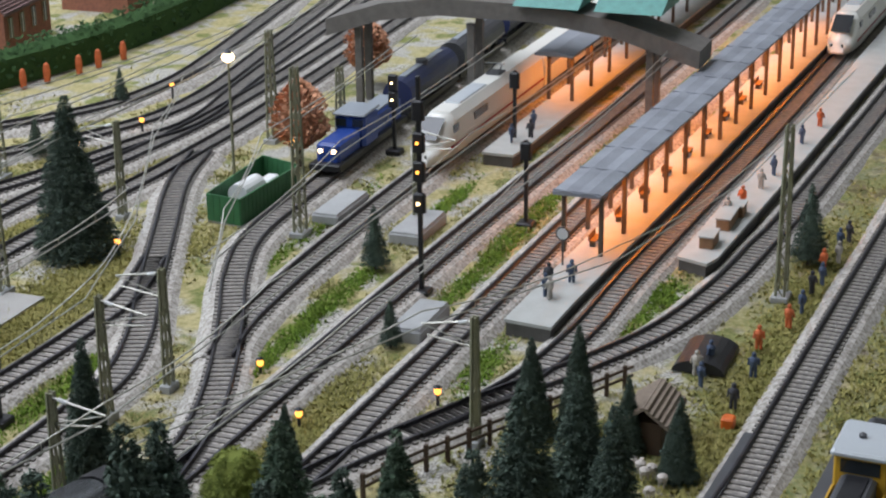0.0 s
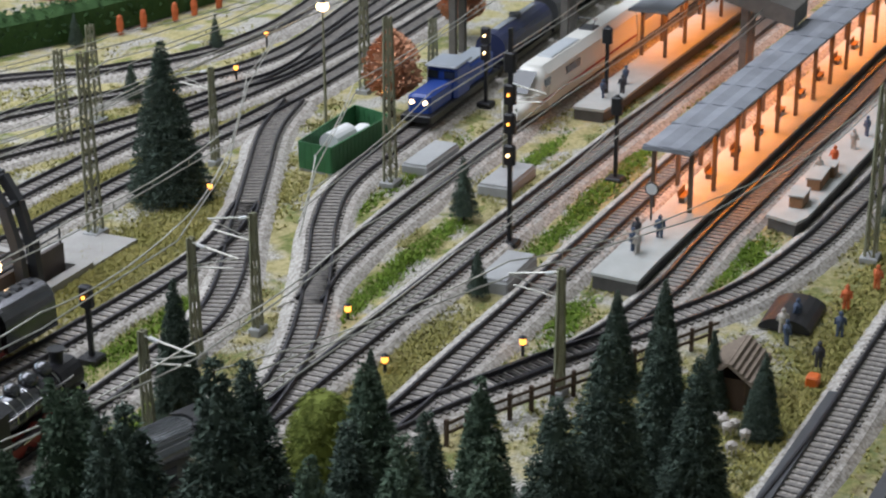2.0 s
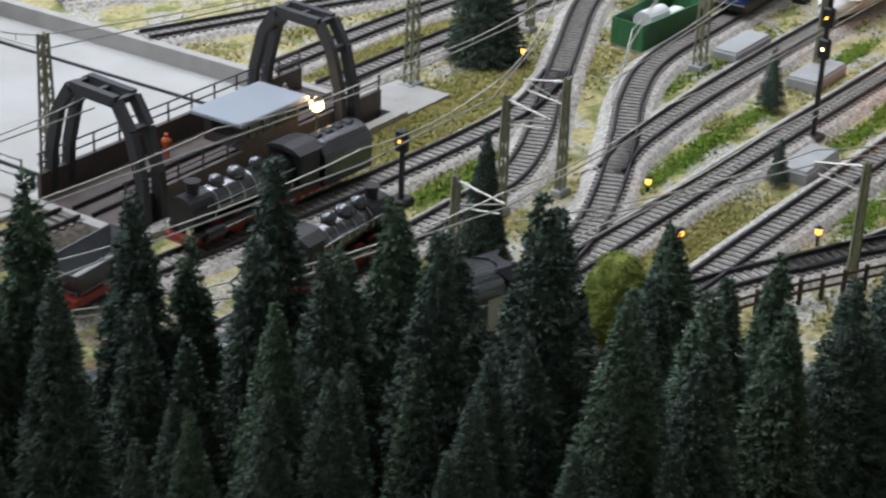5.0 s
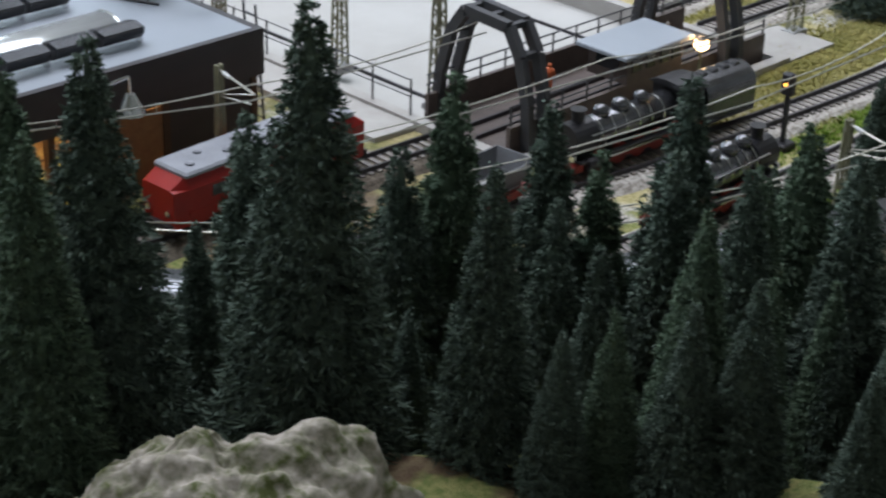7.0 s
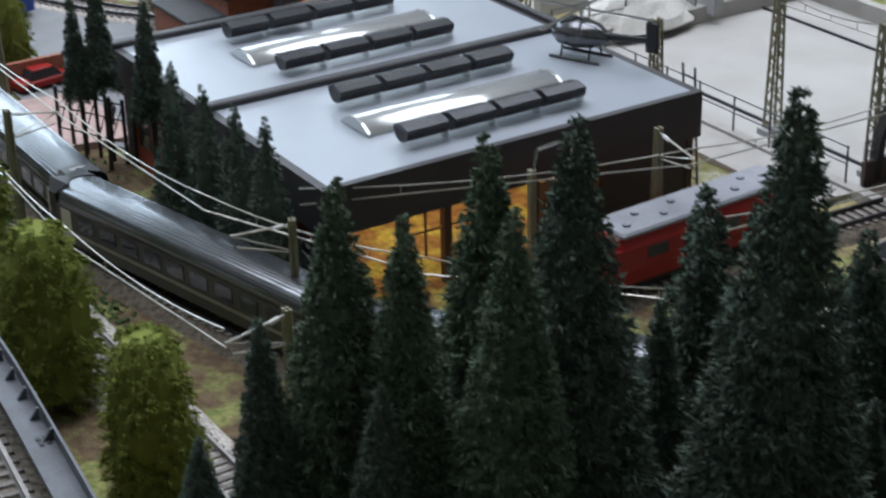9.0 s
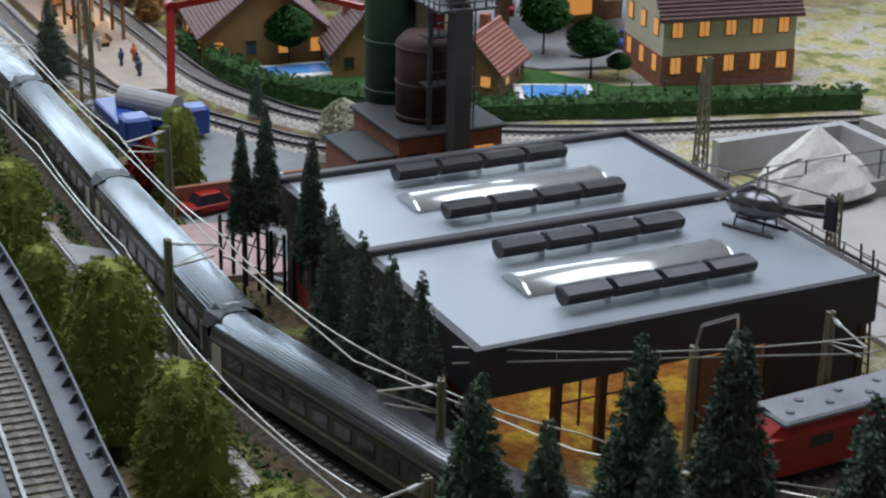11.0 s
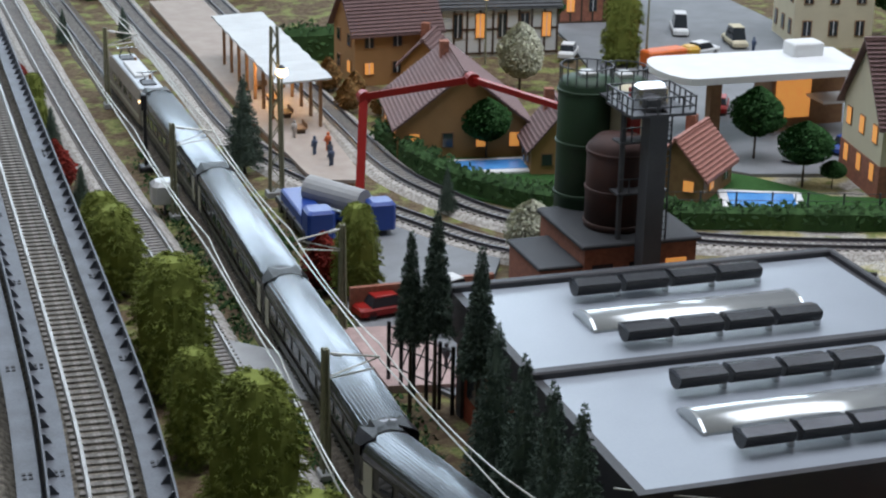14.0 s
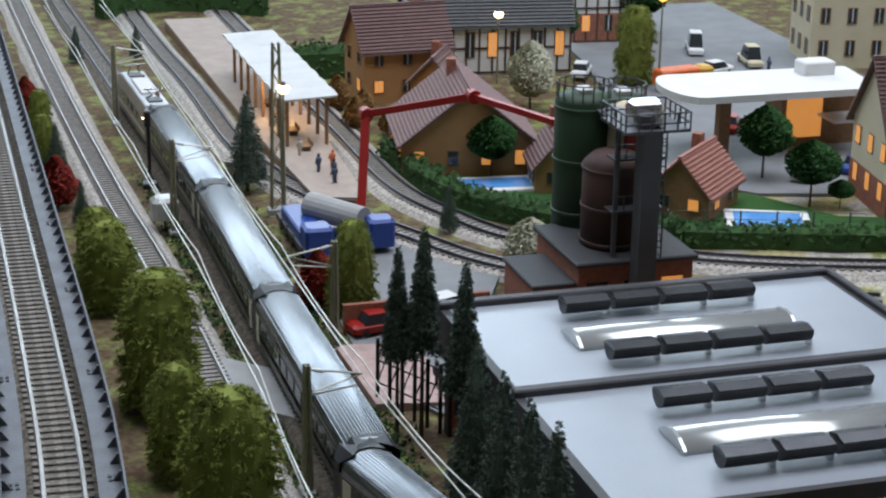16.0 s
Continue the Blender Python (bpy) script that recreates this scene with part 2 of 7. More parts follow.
PLASTER_WHITE = mat("plaster_white", (0.72, 0.73, 0.73), 0.8, other=(0.6, 0.61, 0.60), scale=40)
BRICK = mat("brick_red", (0.33, 0.13, 0.08), 0.85, other=(0.22, 0.09, 0.06), scale=260, island=0.2, sharp=0.18)
TIMBER = mat("timber_dark", (0.09, 0.055, 0.035), 0.8)
SILO_GREEN = mat("silo_green", (0.016, 0.055, 0.018), 0.6, other=(0.012, 0.032, 0.014), scale=50)
SILO_BROWN = mat("silo_rust_brown", (0.032, 0.018, 0.017), 0.7, other=(0.075, 0.026, 0.016), scale=50)
STEEL_DARK = mat("steel_dark_grey", (0.10, 0.105, 0.115), 0.5, 0.3, other=(0.07, 0.07, 0.075), scale=60)
DIM_SLEEPER = mat("weathered_sleeper", (0.30, 0.285, 0.26), 0.9, other=(0.13, 0.12, 0.105), scale=260, fine=700, sharp=0.16)
BRIDGE_BALLAST = mat("bridge_ballast", (0.27, 0.245, 0.20), 0.95, other=(0.09, 0.08, 0.065), scale=260, fine=700, bump=0.9, spec=0.15, sharp=0.16)
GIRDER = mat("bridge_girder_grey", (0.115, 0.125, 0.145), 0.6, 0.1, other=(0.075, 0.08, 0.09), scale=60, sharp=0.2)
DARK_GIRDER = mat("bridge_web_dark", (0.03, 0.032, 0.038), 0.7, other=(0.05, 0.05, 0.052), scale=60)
WATER = mat("pool_water", (0.05, 0.22, 0.62), 0.08, other=(0.12, 0.38, 0.72), scale=40, bump=0.3)
LIT = mat("lit_window", (1.0, 0.42, 0.10), 0.6, glow=0.5, other=(0.8, 0.30, 0.08), bump=0)
BULB = mat("lamp_bulb_amber", (1.0, 0.40, 0.06), 0.5, glow=3.2, bump=0)
BULB_WHITE = mat("lamp_bulb_white", (1.0, 0.66, 0.34), 0.5, glow=6.0, bump=0)
BULB_RED = mat("lamp_bulb_red", (1.0, 0.08, 0.05), 0.5, glow=6.0, bump=0)
FIG_BLUE = mat("figure_blue", (0.07, 0.10, 0.17), 0.7)
FIG_DARK = mat("figure_dark", (0.05, 0.05, 0.06), 0.7)
FIG_ORANGE = mat("figure_orange", (0.70, 0.16, 0.05), 0.7)
FIG_PALE = mat("figure_pale", (0.55, 0.50, 0.45), 0.7)
WALL_PAINT = mat("room_wall_paint", (0.55, 0.55, 0.53), 0.9)
CEILING = mat("room_ceiling_paint", (0.7, 0.7, 0.68), 0.9)
CHROME = mat("chrome", (0.75, 0.75, 0.75), 0.2, 1.0, bump=0)
SHINGLE = mat("grey_brown_shingle", (0.26, 0.21, 0.16), 0.85, other=(0.17, 0.13, 0.10), scale=200)
TEAL = mat("teal_roof", (0.10, 0.32, 0.28), 0.5)
TAUPE = mat("footbridge_grey", (0.17, 0.155, 0.14), 0.7)


# ---- geometry ----
class G:
    """Vertices and faces in centimetres."""

    def __init__(self):
        self.v, self.f = [], []

    def add(self, verts, faces):
        k = len(self.v)
        self.v += [tuple(p) for p in verts]
        self.f += [tuple(i + k for i in f) for f in faces]
        return self

    def box(self, x0, y0, z0, x1, y1, z1, c=0.0):
        """A box; c chamfers its upper and vertical edges."""
        if not c:
            v = [(x, y, z) for z in (z0, z1) for x, y in ((x0, y0), (x1, y0), (x1, y1), (x0, y1))]
            return self.add(v, [(3, 2, 1, 0), (4, 5, 6, 7), (0, 1, 5, 4), (1, 2, 6, 5), (2, 3, 7, 6), (3, 0, 4, 7)])

        def ring(i, z):
            a, b, d, e = x0 + i, x1 - i, y0 + i, y1 - i
            return [(a + c, d, z), (b - c, d, z), (b, d + c, z), (b, e - c, z), (b - c, e, z), (a + c, e, z), (a, e - c, z), (a, d + c, z)]

        return self.rings([ring(0, z0), ring(0, z1 - c), ring(c, z1)])

    def rings(self, rows, closed=True, caps=True):
        n = len(rows[0])
        faces = []
        for r in range(len(rows) - 1):
            for i in range(n if closed else n - 1):
                j = (i + 1) % n
                faces.append((r * n + i, r * n + j, (r + 1) * n + j, (r + 1) * n + i))
        if caps:
            faces += [tuple(range(n - 1, -1, -1)), tuple((len(rows) - 1) * n + i for i in range(n))]
        return self.add([p for row in rows for p in row], faces)

    def tube(self, p, q, r0, r1=None, n=6):
        p, q = Vector(p), Vector(q)
        d = (q - p).normalized()
        a = d.orthogonal().normalized()
        b = d.cross(a)
        rows = []
        for c, r in ((p, r0), (q, r0 if r1 is None else r1)):
            rows.append([c + r * (math.cos(2 * math.pi * i / n) * a + math.sin(2 * math.pi * i / n) * b) for i in range(n)])
        return self.rings(rows)

    def beam(self, p, q, w, h):
        """A bar of width w and height h from p to q."""
        p, q = Vector(p), Vector(q)
        d = (q - p).normalized()
        s = d.cross(Vector((0, 0, 1)))
        s = s.normalized() if s.length > 1e-4 else Vector((1, 0, 0))
        u = s.cross(d)
        return self.rings([[c + a * s * w / 2 + b * u * h / 2 for a, b in ((-1, -1), (1, -1), (1, 1), (-1, 1))] for c in (p, q)])

    def lathe(self, c, prof, n=16):
        """prof: rows of radius and height round the upright axis at c."""
        return self.rings([[(c[0] + r * math.cos(2 * math.pi * i / n), c[1] + r * math.sin(2 * math.pi * i / n), c[2] + z) for i in range(n)] for r, z in prof])

    def prism(self, poly, z0, z1):
        return self.rings([[(x, y, z) for x, y in poly] for z in (z0, z1)])

    def along_x(self, prof, xs):
        """A profile of (y, z) points swept along x; xs: rows of (x, scale of y, scale of z)."""
        return self.rings([[(x, y * a, z * b) for y, z in prof] for x, a, b in xs])

    def moved(self, m):
        self.v = [tuple(m @ Vector(p)) for p in self.v]
        return self

    def mesh(self, name, material, smooth=False):
        me = bpy.data.meshes.new(name)
        me.from_pydata([(x * CM, y * CM, z * CM) for x, y, z in self.v], [], self.f)
        me.materials.append(material)
        if smooth:
            me.shade_smooth()
        return me


def part(name, g, material, parent=None, label="", smooth=False):
    ob = new(name, g.mesh(name, material, smooth) if isinstance(g, G) else g)
    if parent is not None:
        ob.parent = parent
    return tagged(ob, label)


def thing(name, label, category, group="", kind="", at=(0, 0, 0), turn=0):
    ob = new(name)
    ob.empty_display_size = 0.01
    ob.matrix_world = pose(at[0] * CM, at[1] * CM, at[2] * CM, 0, 0, turn)
    return tagged(ob, label, category, group, kind)


def at(x, y, z=0.0, turn=0.0, scale=1.0):
    return pose(x * CM, y * CM, z * CM, 0, 0, turn) @ Matrix.Diagonal((scale, scale, scale, 1))


def place(ob, x, y, z=0.0, turn=0.0, scale=(1, 1, 1)):
    """A copy of a thing at a place in centimetres."""
    keep = tuple(ob.scale)
    ob.scale = scale
    made = copy_thing(ob, pose(x * CM, y * CM, z * CM, 0, 0, turn))
    ob.scale = keep
    made.scale = scale
    return made


def spline(pts, step=1.0):
    """Points at even steps along a smooth line through pts."""
    p = [Vector((*q, 0.0)[:3]) for q in pts]
    p = [2 * p[0] - p[1]] + p + [2 * p[-1] - p[-2]]
    dense = []
    for i in range(1, len(p) - 2):
        a, b, c, d = p[i - 1 : i + 3]
        for k in range(24):
            t = k / 24
            dense.append(0.5 * ((2 * b) + (c - a) * t + (2 * a - 5 * b + 4 * c - d) * t * t + (3 * b - a - 3 * c + d) * t ** 3))
    dense.append(p[-2])
    out, need = [dense[0]], step
    for a, b in zip(dense, dense[1:]):
        far = (b - a).length
        while far >= need:
            a = a + (b - a) * (need / far)
            far -= need
            out.append(a)
            need = step
        need -= far
    out.append(dense[-1])
    return out


def frames_of(line):
    """Each point of a line with its level left-hand normal."""
    rows = []
    for i, p in enumerate(line):
        d = line[min(i + 1, len(line) - 1)] - line[max(i - 1, 0)]
        d.z = 0
        d.normalize()
        rows.append((p, d, Vector((-d.y, d.x, 0))))
    return rows


def sweep(g, rows, prof):
    return g.rings([[p + s * n + Vector((0, 0, z)) for s, z in prof] for p, d, n in rows])


def hill(x, y):
    """Height of the wooded slope in the foreground."""
    r = math.hypot(x + 40, y + 84)
    t = min(1.0, max(0.0, (72 - r) / 26))
    w = min(1.0, max(0.0, (50 - x) / 22))
    return 15.0 * t * t * (3 - 2 * t) * w
# ---- room and ground ----
def structure(name, g, material, label, category):
    return tagged(part(name, g, material), label, category, "", "structure")


X0, X1, Y0, Y1, ZC = -300, 400, -260, 440, 215
structure("wall_south", G().box(X0 - 10, Y0 - 10, -90, X1 + 10, Y0, ZC), WALL_PAINT, "plain painted wall of the exhibition room", "wall")
structure("wall_west", G().box(X0 - 10, Y0, -90, X0, Y1, ZC), WALL_PAINT, "plain painted wall of the exhibition room", "wall")
structure("wall_east", G().box(X1, Y0, -90, X1 + 10, Y1, ZC), WALL_PAINT, "plain painted wall of the exhibition room", "wall")
structure("wall_north", G().box(X0 - 10, Y1, -90, X1 + 10, Y1 + 10, ZC), WALL_PAINT, "plain painted wall behind the layout", "wall")
structure("ceiling", G().box(X0 - 10, Y0 - 10, ZC, X1 + 10, Y1 + 10, ZC + 10), CEILING, "plain white ceiling of the room", "ceiling")

g = G()
NX, NY = 150, 150
xs = [X0 + (X1 - X0) * i / NX for i in range(NX + 1)]
ys = [Y0 + (Y1 - Y0) * i / NY for i in range(NY + 1)]
PIT = (38, -13, 66, 31)


def ground_height(x, y):
    h = hill(x, y) + 0.25 * noise.noise((x * 0.12, y * 0.12, 0))
    return h + (0.9 * noise.noise((x * 0.2, y * 0.2, 3)) if h > 1 else 0) - 0.25


cut_x = sorted(set(xs + [PIT[0], PIT[2]]))
cut_y = sorted(set(ys + [PIT[1], PIT[3]]))
g.v = [(x, y, ground_height(x, y)) for y in cut_y for x in cut_x]
n = len(cut_x)
for j in range(len(cut_y) - 1):
    for i in range(n - 1):
        cx, cy = (cut_x[i] + cut_x[i + 1]) / 2, (cut_y[j] + cut_y[j + 1]) / 2
        if not (PIT[0] < cx < PIT[2] and PIT[1] < cy < PIT[3]):
            g.f.append((j * n + i, j * n + i + 1, (j + 1) * n + i + 1, (j + 1) * n + i))
structure("ground", g, GROUND, "model ground covered in flock, straw and gravel", "ground").data.shade_smooth()

# ---- tracks ----
SLEEPER_MESH = G().box(-0.17, -1.28, 0, 0.17, 1.28, 0.17, 0.03).mesh("sleeper", SLEEPER)
DIM_MESH = G().box(-0.17, -1.28, 0, 0.17, 1.28, 0.17, 0.03).mesh("sleeper", DIM_SLEEPER)


def track(label, pts, z=0.0, ballast=True, single=None, rail=RAIL, bed=BALLAST, wood=SLEEPER):
    """Ballast bed, sleepers and two rails along pts. single: the stretch of y whose sleepers are pieces of their own."""
    ob = thing("railway_track", label, "railway track", "tracks", "structure")
    rows = frames_of([p + Vector((0, 0, z)) for p in spline(pts, 1.5)])
    if ballast:
        part("ballast", sweep(G(), rows, [(-2.6, -0.5), (-1.75, 0.14), (-1.2, 0.27), (1.2, 0.27), (1.75, 0.14), (2.6, -0.5)]), bed, ob, "model ballast bed")
    rest, count = G(), 0
    for p, d, s in frames_of([p + Vector((0, 0, z)) for p in spline(pts, 0.72)]):
        m = Matrix.Translation(p + Vector((0, 0, 0.22))) @ Matrix.Rotation(math.atan2(d.y, d.x), 4, "Z")
        if single and single[0] < p.y < single[1] and single[2] < p.x < single[3] and count < 290:
            count += 1
            piece = part("sleeper", DIM_MESH if wood is DIM_SLEEPER else SLEEPER_MESH, wood, ob)
            m.translation *= CM
            piece.matrix_world = m
        else:
            k = G().box(-0.17, -1.28, 0, 0.17, 1.28, 0.16)
            k.moved(m)
            rest.add(k.v, k.f)
    if rest.v:
        tagged(part("sleepers", rest, wood, ob), kind="stuff")
    fine = frames_of([p + Vector((0, 0, z)) for p in spline(pts, 1.0)])
    for side in (-0.87, 0.87):
        part("rail", sweep(G(), fine, [(side - 0.15, 0.34), (side - 0.07, 0.42), (side - 0.085, 0.66), (side + 0.085, 0.66), (side + 0.07, 0.42), (side + 0.15, 0.34)]), rail, ob)
    return ob


ROUTE = [(-11, 190), (-8.8, 125), (-7.5, 84), (-7.6, 52), (-7.8, 28), (-7.0, 10), (-3.0, -5), (5, -18), (16, -28.5), (30, -35.5), (45, -37.3), (60, -37.8), (84, -38.5), (110, -39.5), (156, -41.5), (230, -44)]
YARD = "grey ballasted model track with dark sleepers in the yard"
track("main line model track on dark earthy bed beside the shed", ROUTE[:10], bed=EARTH_BALLAST, wood=DIM_SLEEPER)
track(YARD, ROUTE[9:])
track(YARD, [(20, -38), (36, -43), (51.5, -44.6), (63, -45), (80, -45.6), (101, -46.2), (230, -50)])
track(YARD, [(66.6, -31.7), (74, -30.3), (92, -29.7), (112, -29.8), (141, -30.5), (230, -33)])
track("curving model track with switch in the yard", [(38.5, -37.3), (47, -37.2), (56.5, -35.6), (65, -32.7), (73.4, -29), (80.8, -25.6), (89.6, -23), (104, -22.3), (135, -21), (230, -18)])
track("curving model track with switch in the yard", [(10, -22), (25, -25.5), (40, -26.8), (54.5, -27), (61, -26.8), (68, -24.6), (76.1, -20.8), (88, -15.5), (99, -10.7), (108, -8.2)])
track(YARD, [(12, -15), (30, -17), (47.3, -19.2), (56, -20), (66, -20.5), (74, -20.2), (82, -18)])
track(YARD, [(67, -5.9), (85, -6.3), (107, -7.6), (136, -7), (230, -2)])
track(YARD, [(67, -0.2), (80, -0.2), (93, -0.8), (103, -2.3), (122, -3.6), (160, -2), (230, 4)])
track(YARD, [(67, 13), (82.4, 7.6), (96, 2.4), (109, -1), (118, -2.8), (140, 0), (230, 9)])
track(YARD, [(70, 26), (91.6, 14.5), (100, 10), (111, 3.6), (124, 1), (150, 4), (230, 15)])
track(YARD, [(70, 46), (100, 24), (111, 13), (125, 7), (150, 9), (230, 22)])
track("curving model track leaving the yard past the platform", [(36, -38.5), (45, -41.8), (51.5, -44.6), (56, -46.4), (64.3, -50.4), (72.8, -55.2), (80.8, -58.8), (90, -60.8), (99, -61.8), (120, -63.5), (230, -70)])
# same steel and ballast as the yard; orange comes from the platform lamps
track("grey model track lit orange by lamps between the platforms", [(60, -48.4), (68.3, -52), (78.3, -53.6), (90, -54), (112, -55.3), (132, -56.4), (230, -61)], rail=RAIL)
track("straight model track with clear dark sleepers on pale ballast", [(20, -66), (45, -67.5), (60, -68.8), (73, -69.4), (103, -70.8), (150, -73), (230, -77)], single=(-80, -60, 44, 100))
track("model track in front of the engine shed", [(-1, -6.6), (16, -7), (37.4, -8)], bed=EARTH_BALLAST)
track("main line model track on the far side of the bridge", [(-13, -20), (-13.2, 20), (-13.3, 40), (-13.6, 64), (-14.5, 85), (-15.3, 115), (-16, 160), (-17, 240)], rail=BRIGHT_RAIL)
track("model track curving past the small halt and gardens", [(10, 240), (10.4, 160), (11.1, 102), (11.3, 82), (13.7, 71.8), (17, 64.6), (22.5, 59.5), (29.1, 56.1), (35, 53.2), (44.3, 49.9), (62, 45), (90, 36)])
track("model track beside the small halt platform", [(-2.2, 240), (-1.6, 156), (-0.6, 125), (-0.4, 100), (1, 88), (4.5, 76.5), (8.9, 66.4), (14, 57.6), (24, 50), (40, 42.5)])
BZ = 13.3
EDGE = [(-31, -70), (-26.2, -28), (-25.2, -16), (-24.3, -3), (-23.9, 10), (-23.6, 45), (-23.3, 90), (-23.2, 150)]


def beside(d):
    """The bridge's outer edge shifted sideways by d."""
    return [(x + d, y) for x, y in EDGE]


track("model track on the girder bridge with worn rails", beside(-2.5), z=BZ, single=(-40, 90, -60, 0), rail=BRIGHT_RAIL, bed=BRIDGE_BALLAST, wood=DIM_SLEEPER)
track("second model track on the girder bridge", beside(-8.6), z=BZ, rail=BRIGHT_RAIL, bed=BRIDGE_BALLAST, wood=DIM_SLEEPER)

# ---- girder bridge ----
bridge = thing("girder_bridge", "blue-grey steel girder bridge carrying two model tracks", "bridge")
spine = frames_of(spline(EDGE, 3))
bar = lambda a, b, z0, z1: sweep(G(), spine, [(a, BZ + z0), (b, BZ + z0), (b, BZ + z1), (a, BZ + z1)])
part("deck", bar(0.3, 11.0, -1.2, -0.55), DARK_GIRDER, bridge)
gusset = G().rings([[(-0.02, y, 0), (-0.42, y, 0), (-0.1, y, 0.46), (-0.02, y, 0.46)] for y in (-0.07, 0.07)]).mesh("gusset", GIRDER)
for a, b, wall in ((0.0, 1.15, 0.0), (4.1, 5.2, 5.2), (5.42, 6.4, None), (10.6, 11.6, None)):
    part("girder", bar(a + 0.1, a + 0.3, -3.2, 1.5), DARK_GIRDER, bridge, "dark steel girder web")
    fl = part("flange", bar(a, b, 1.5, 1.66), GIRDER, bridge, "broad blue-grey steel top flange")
    if wall is not None:
        inner = 1 if wall == 0 else -1
        part("parapet", bar(min(wall, wall + 0.1 * inner), max(wall, wall + 0.1 * inner), 1.66, 2.2), GIRDER, bridge, "low steel parapet plate")
        for p, d, n in frames_of(spline(EDGE[1:7], 1.7))[:78]:
            q = p + n * (wall + 0.1 * inner)
            o = part("gusset", gusset, GIRDER, bridge)
            o.matrix_world = pose(q.x * CM, q.y * CM, (BZ + 1.66) * CM, 0, 0, math.degrees(math.atan2(d.y, d.x)) - 90 + (0 if inner > 0 else 180))
    for p, d, n in frames_of(spline(EDGE[1:6], 12)):
        for k in (0.35, 0.62):
            q = p + n * (a + k)
            part("bolt_plate", G().box(q.x - 0.08, q.y - 0.3, BZ + 1.66, q.x + 0.08, q.y - 0.1, BZ + 1.71).box(q.x - 0.08, q.y + 0.1, BZ + 1.66, q.x + 0.08, q.y + 0.3, BZ + 1.71), DARK_GIRDER, fl)
for y in (-60, 0, 60, 120):
    part("pier", G().box(-34.2, y - 3, -0.5, -26.5, y + 3, BZ - 1.2, 0.4), CONCRETE, bridge)

# ---- platforms of the main station ----
plat = thing("station_platform", "long pale concrete island platform lit orange under its canopy", "platform")
part("slab", G().prism([(77.7, -48.2), (77.3, -51.8), (81.7, -51.9), (150, -55.4), (230, -59.5), (230, -53), (150, -51.2), (89, -48.6)], 0.75, 1.0), PLATFORM, plat)
part("kerb", G().prism([(77.8, -48.3), (77.4, -51.7), (81.7, -51.8), (150, -55.3), (230, -59.4), (230, -53.1), (150, -51.3), (89, -48.7)], -0.3, 0.75), DARK_STONE, plat)
can = thing("platform_canopy", "long grey platform canopy on slim brown posts", "canopy")
part("roof", sweep(G(), frames_of(spline([(90.5, -49.5), (144, -52.4), (230, -57)], 4)), [(-1.9, 6.0), (-1.95, 6.25), (-0.9, 6.42), (0, 6.3), (0.9, 6.42), (1.95, 6.25), (1.9, 6.0), (0, 6.05)]), CANOPY, can)
ribs = spline([(90.7, -49.5), (144, -52.4), (230, -57)], 6)
for p, d, s in frames_of(ribs):
    part("seam", G().beam(p + s * 1.9 + Vector((0, 0, 6.36)), p - s * 1.9 + Vector((0, 0, 6.36)), 0.12, 0.12), CANOPY, can)
for p, d, s in frames_of(spline([(92, -49.6), (144, -52.4), (230, -57)], 5.5)):
    for side in (-1.5, 1.5):
        q = p + s * side
        part("post", G().box(q.x - 0.16, q.y - 0.16, 0.98, q.x + 0.16, q.y + 0.16, 6.1), POST, can)
for i in range(9):
    bx, by = 93.5 + i * 6.2, -49.9 - i * 0.33
    bench = thing("platform_bench", "small brown slatted bench standing on the platform", "bench", "platform benches")
    part("seat", G().box(bx, by - 0.3, 1.42, bx + 1.8, by + 0.2, 1.52), WOOD, bench)
    part("backrest", G().box(bx, by + 0.2, 1.52, bx + 1.8, by + 0.28, 2.0), WOOD, bench)
    for lx in (bx + 0.15, bx + 1.6):
        part("leg", G().box(lx, by - 0.25, 1.0, lx + 0.1, by + 0.2, 1.42), POST, bench)

plat2 = thing("station_platform", "narrow grey outer platform with dark edge and luggage crates", "platform")
part("slab", G().prism([(93.8, -56.6), (92.9, -59.1), (94.5, -59.6), (121.6, -61.3), (230, -67.5), (230, -63.5), (140, -59.3), (112, -57.4)], 0.75, 1.0), PLATFORM, plat2)
part("kerb", G().prism([(93.9, -56.7), (93, -59), (94.5, -59.5), (121.6, -61.2), (230, -67.4), (230, -63.6), (140, -59.4), (112, -57.5)], -0.3, 0.75), DARK_STONE, plat2)
for x, y, w in ((96, -58.3, 2.2), (100.5, -58.6, 3.4), (104, -58.9, 1.6)):
    crate = thing("crate", "brown wooden luggage crate on the outer platform", "crate", "crates")
    part("body", G().box(x, y - 0.55, 1.0, x + w, y + 0.55, 1.9, 0.06), WOOD, crate)
    part("lid", G().box(x - 0.08, y - 0.62, 1.9, x + w + 0.08, y + 0.62, 2.02), PLATFORM, crate)

isl = thing("station_platform", "island platform beside the white train with orange lamplight", "platform")
part("slab", G().prism([(114.3, -33.4), (114.3, -36.4), (118, -36.8), (230, -40.5), (230, -36), (150, -33.9)], 0.75, 1.0), PLATFORM, isl)
part("kerb", G().prism([(114.4, -33.5), (114.4, -36.3), (118, -36.7), (230, -40.4), (230, -36.1), (150, -34)], -0.3, 0.75), DARK_STONE, isl)
can2 = thing("platform_canopy", "short pale canopy over the island platform", "canopy")
part("roof", sweep(G(), frames_of(spline([(131, -34.9), (150, -35.5), (230, -38)], 4)), [(-2.0, 5.9), (-2.0, 6.15), (0, 6.4), (2.0, 6.15), (2.0, 5.9)]), CANOPY, can2)
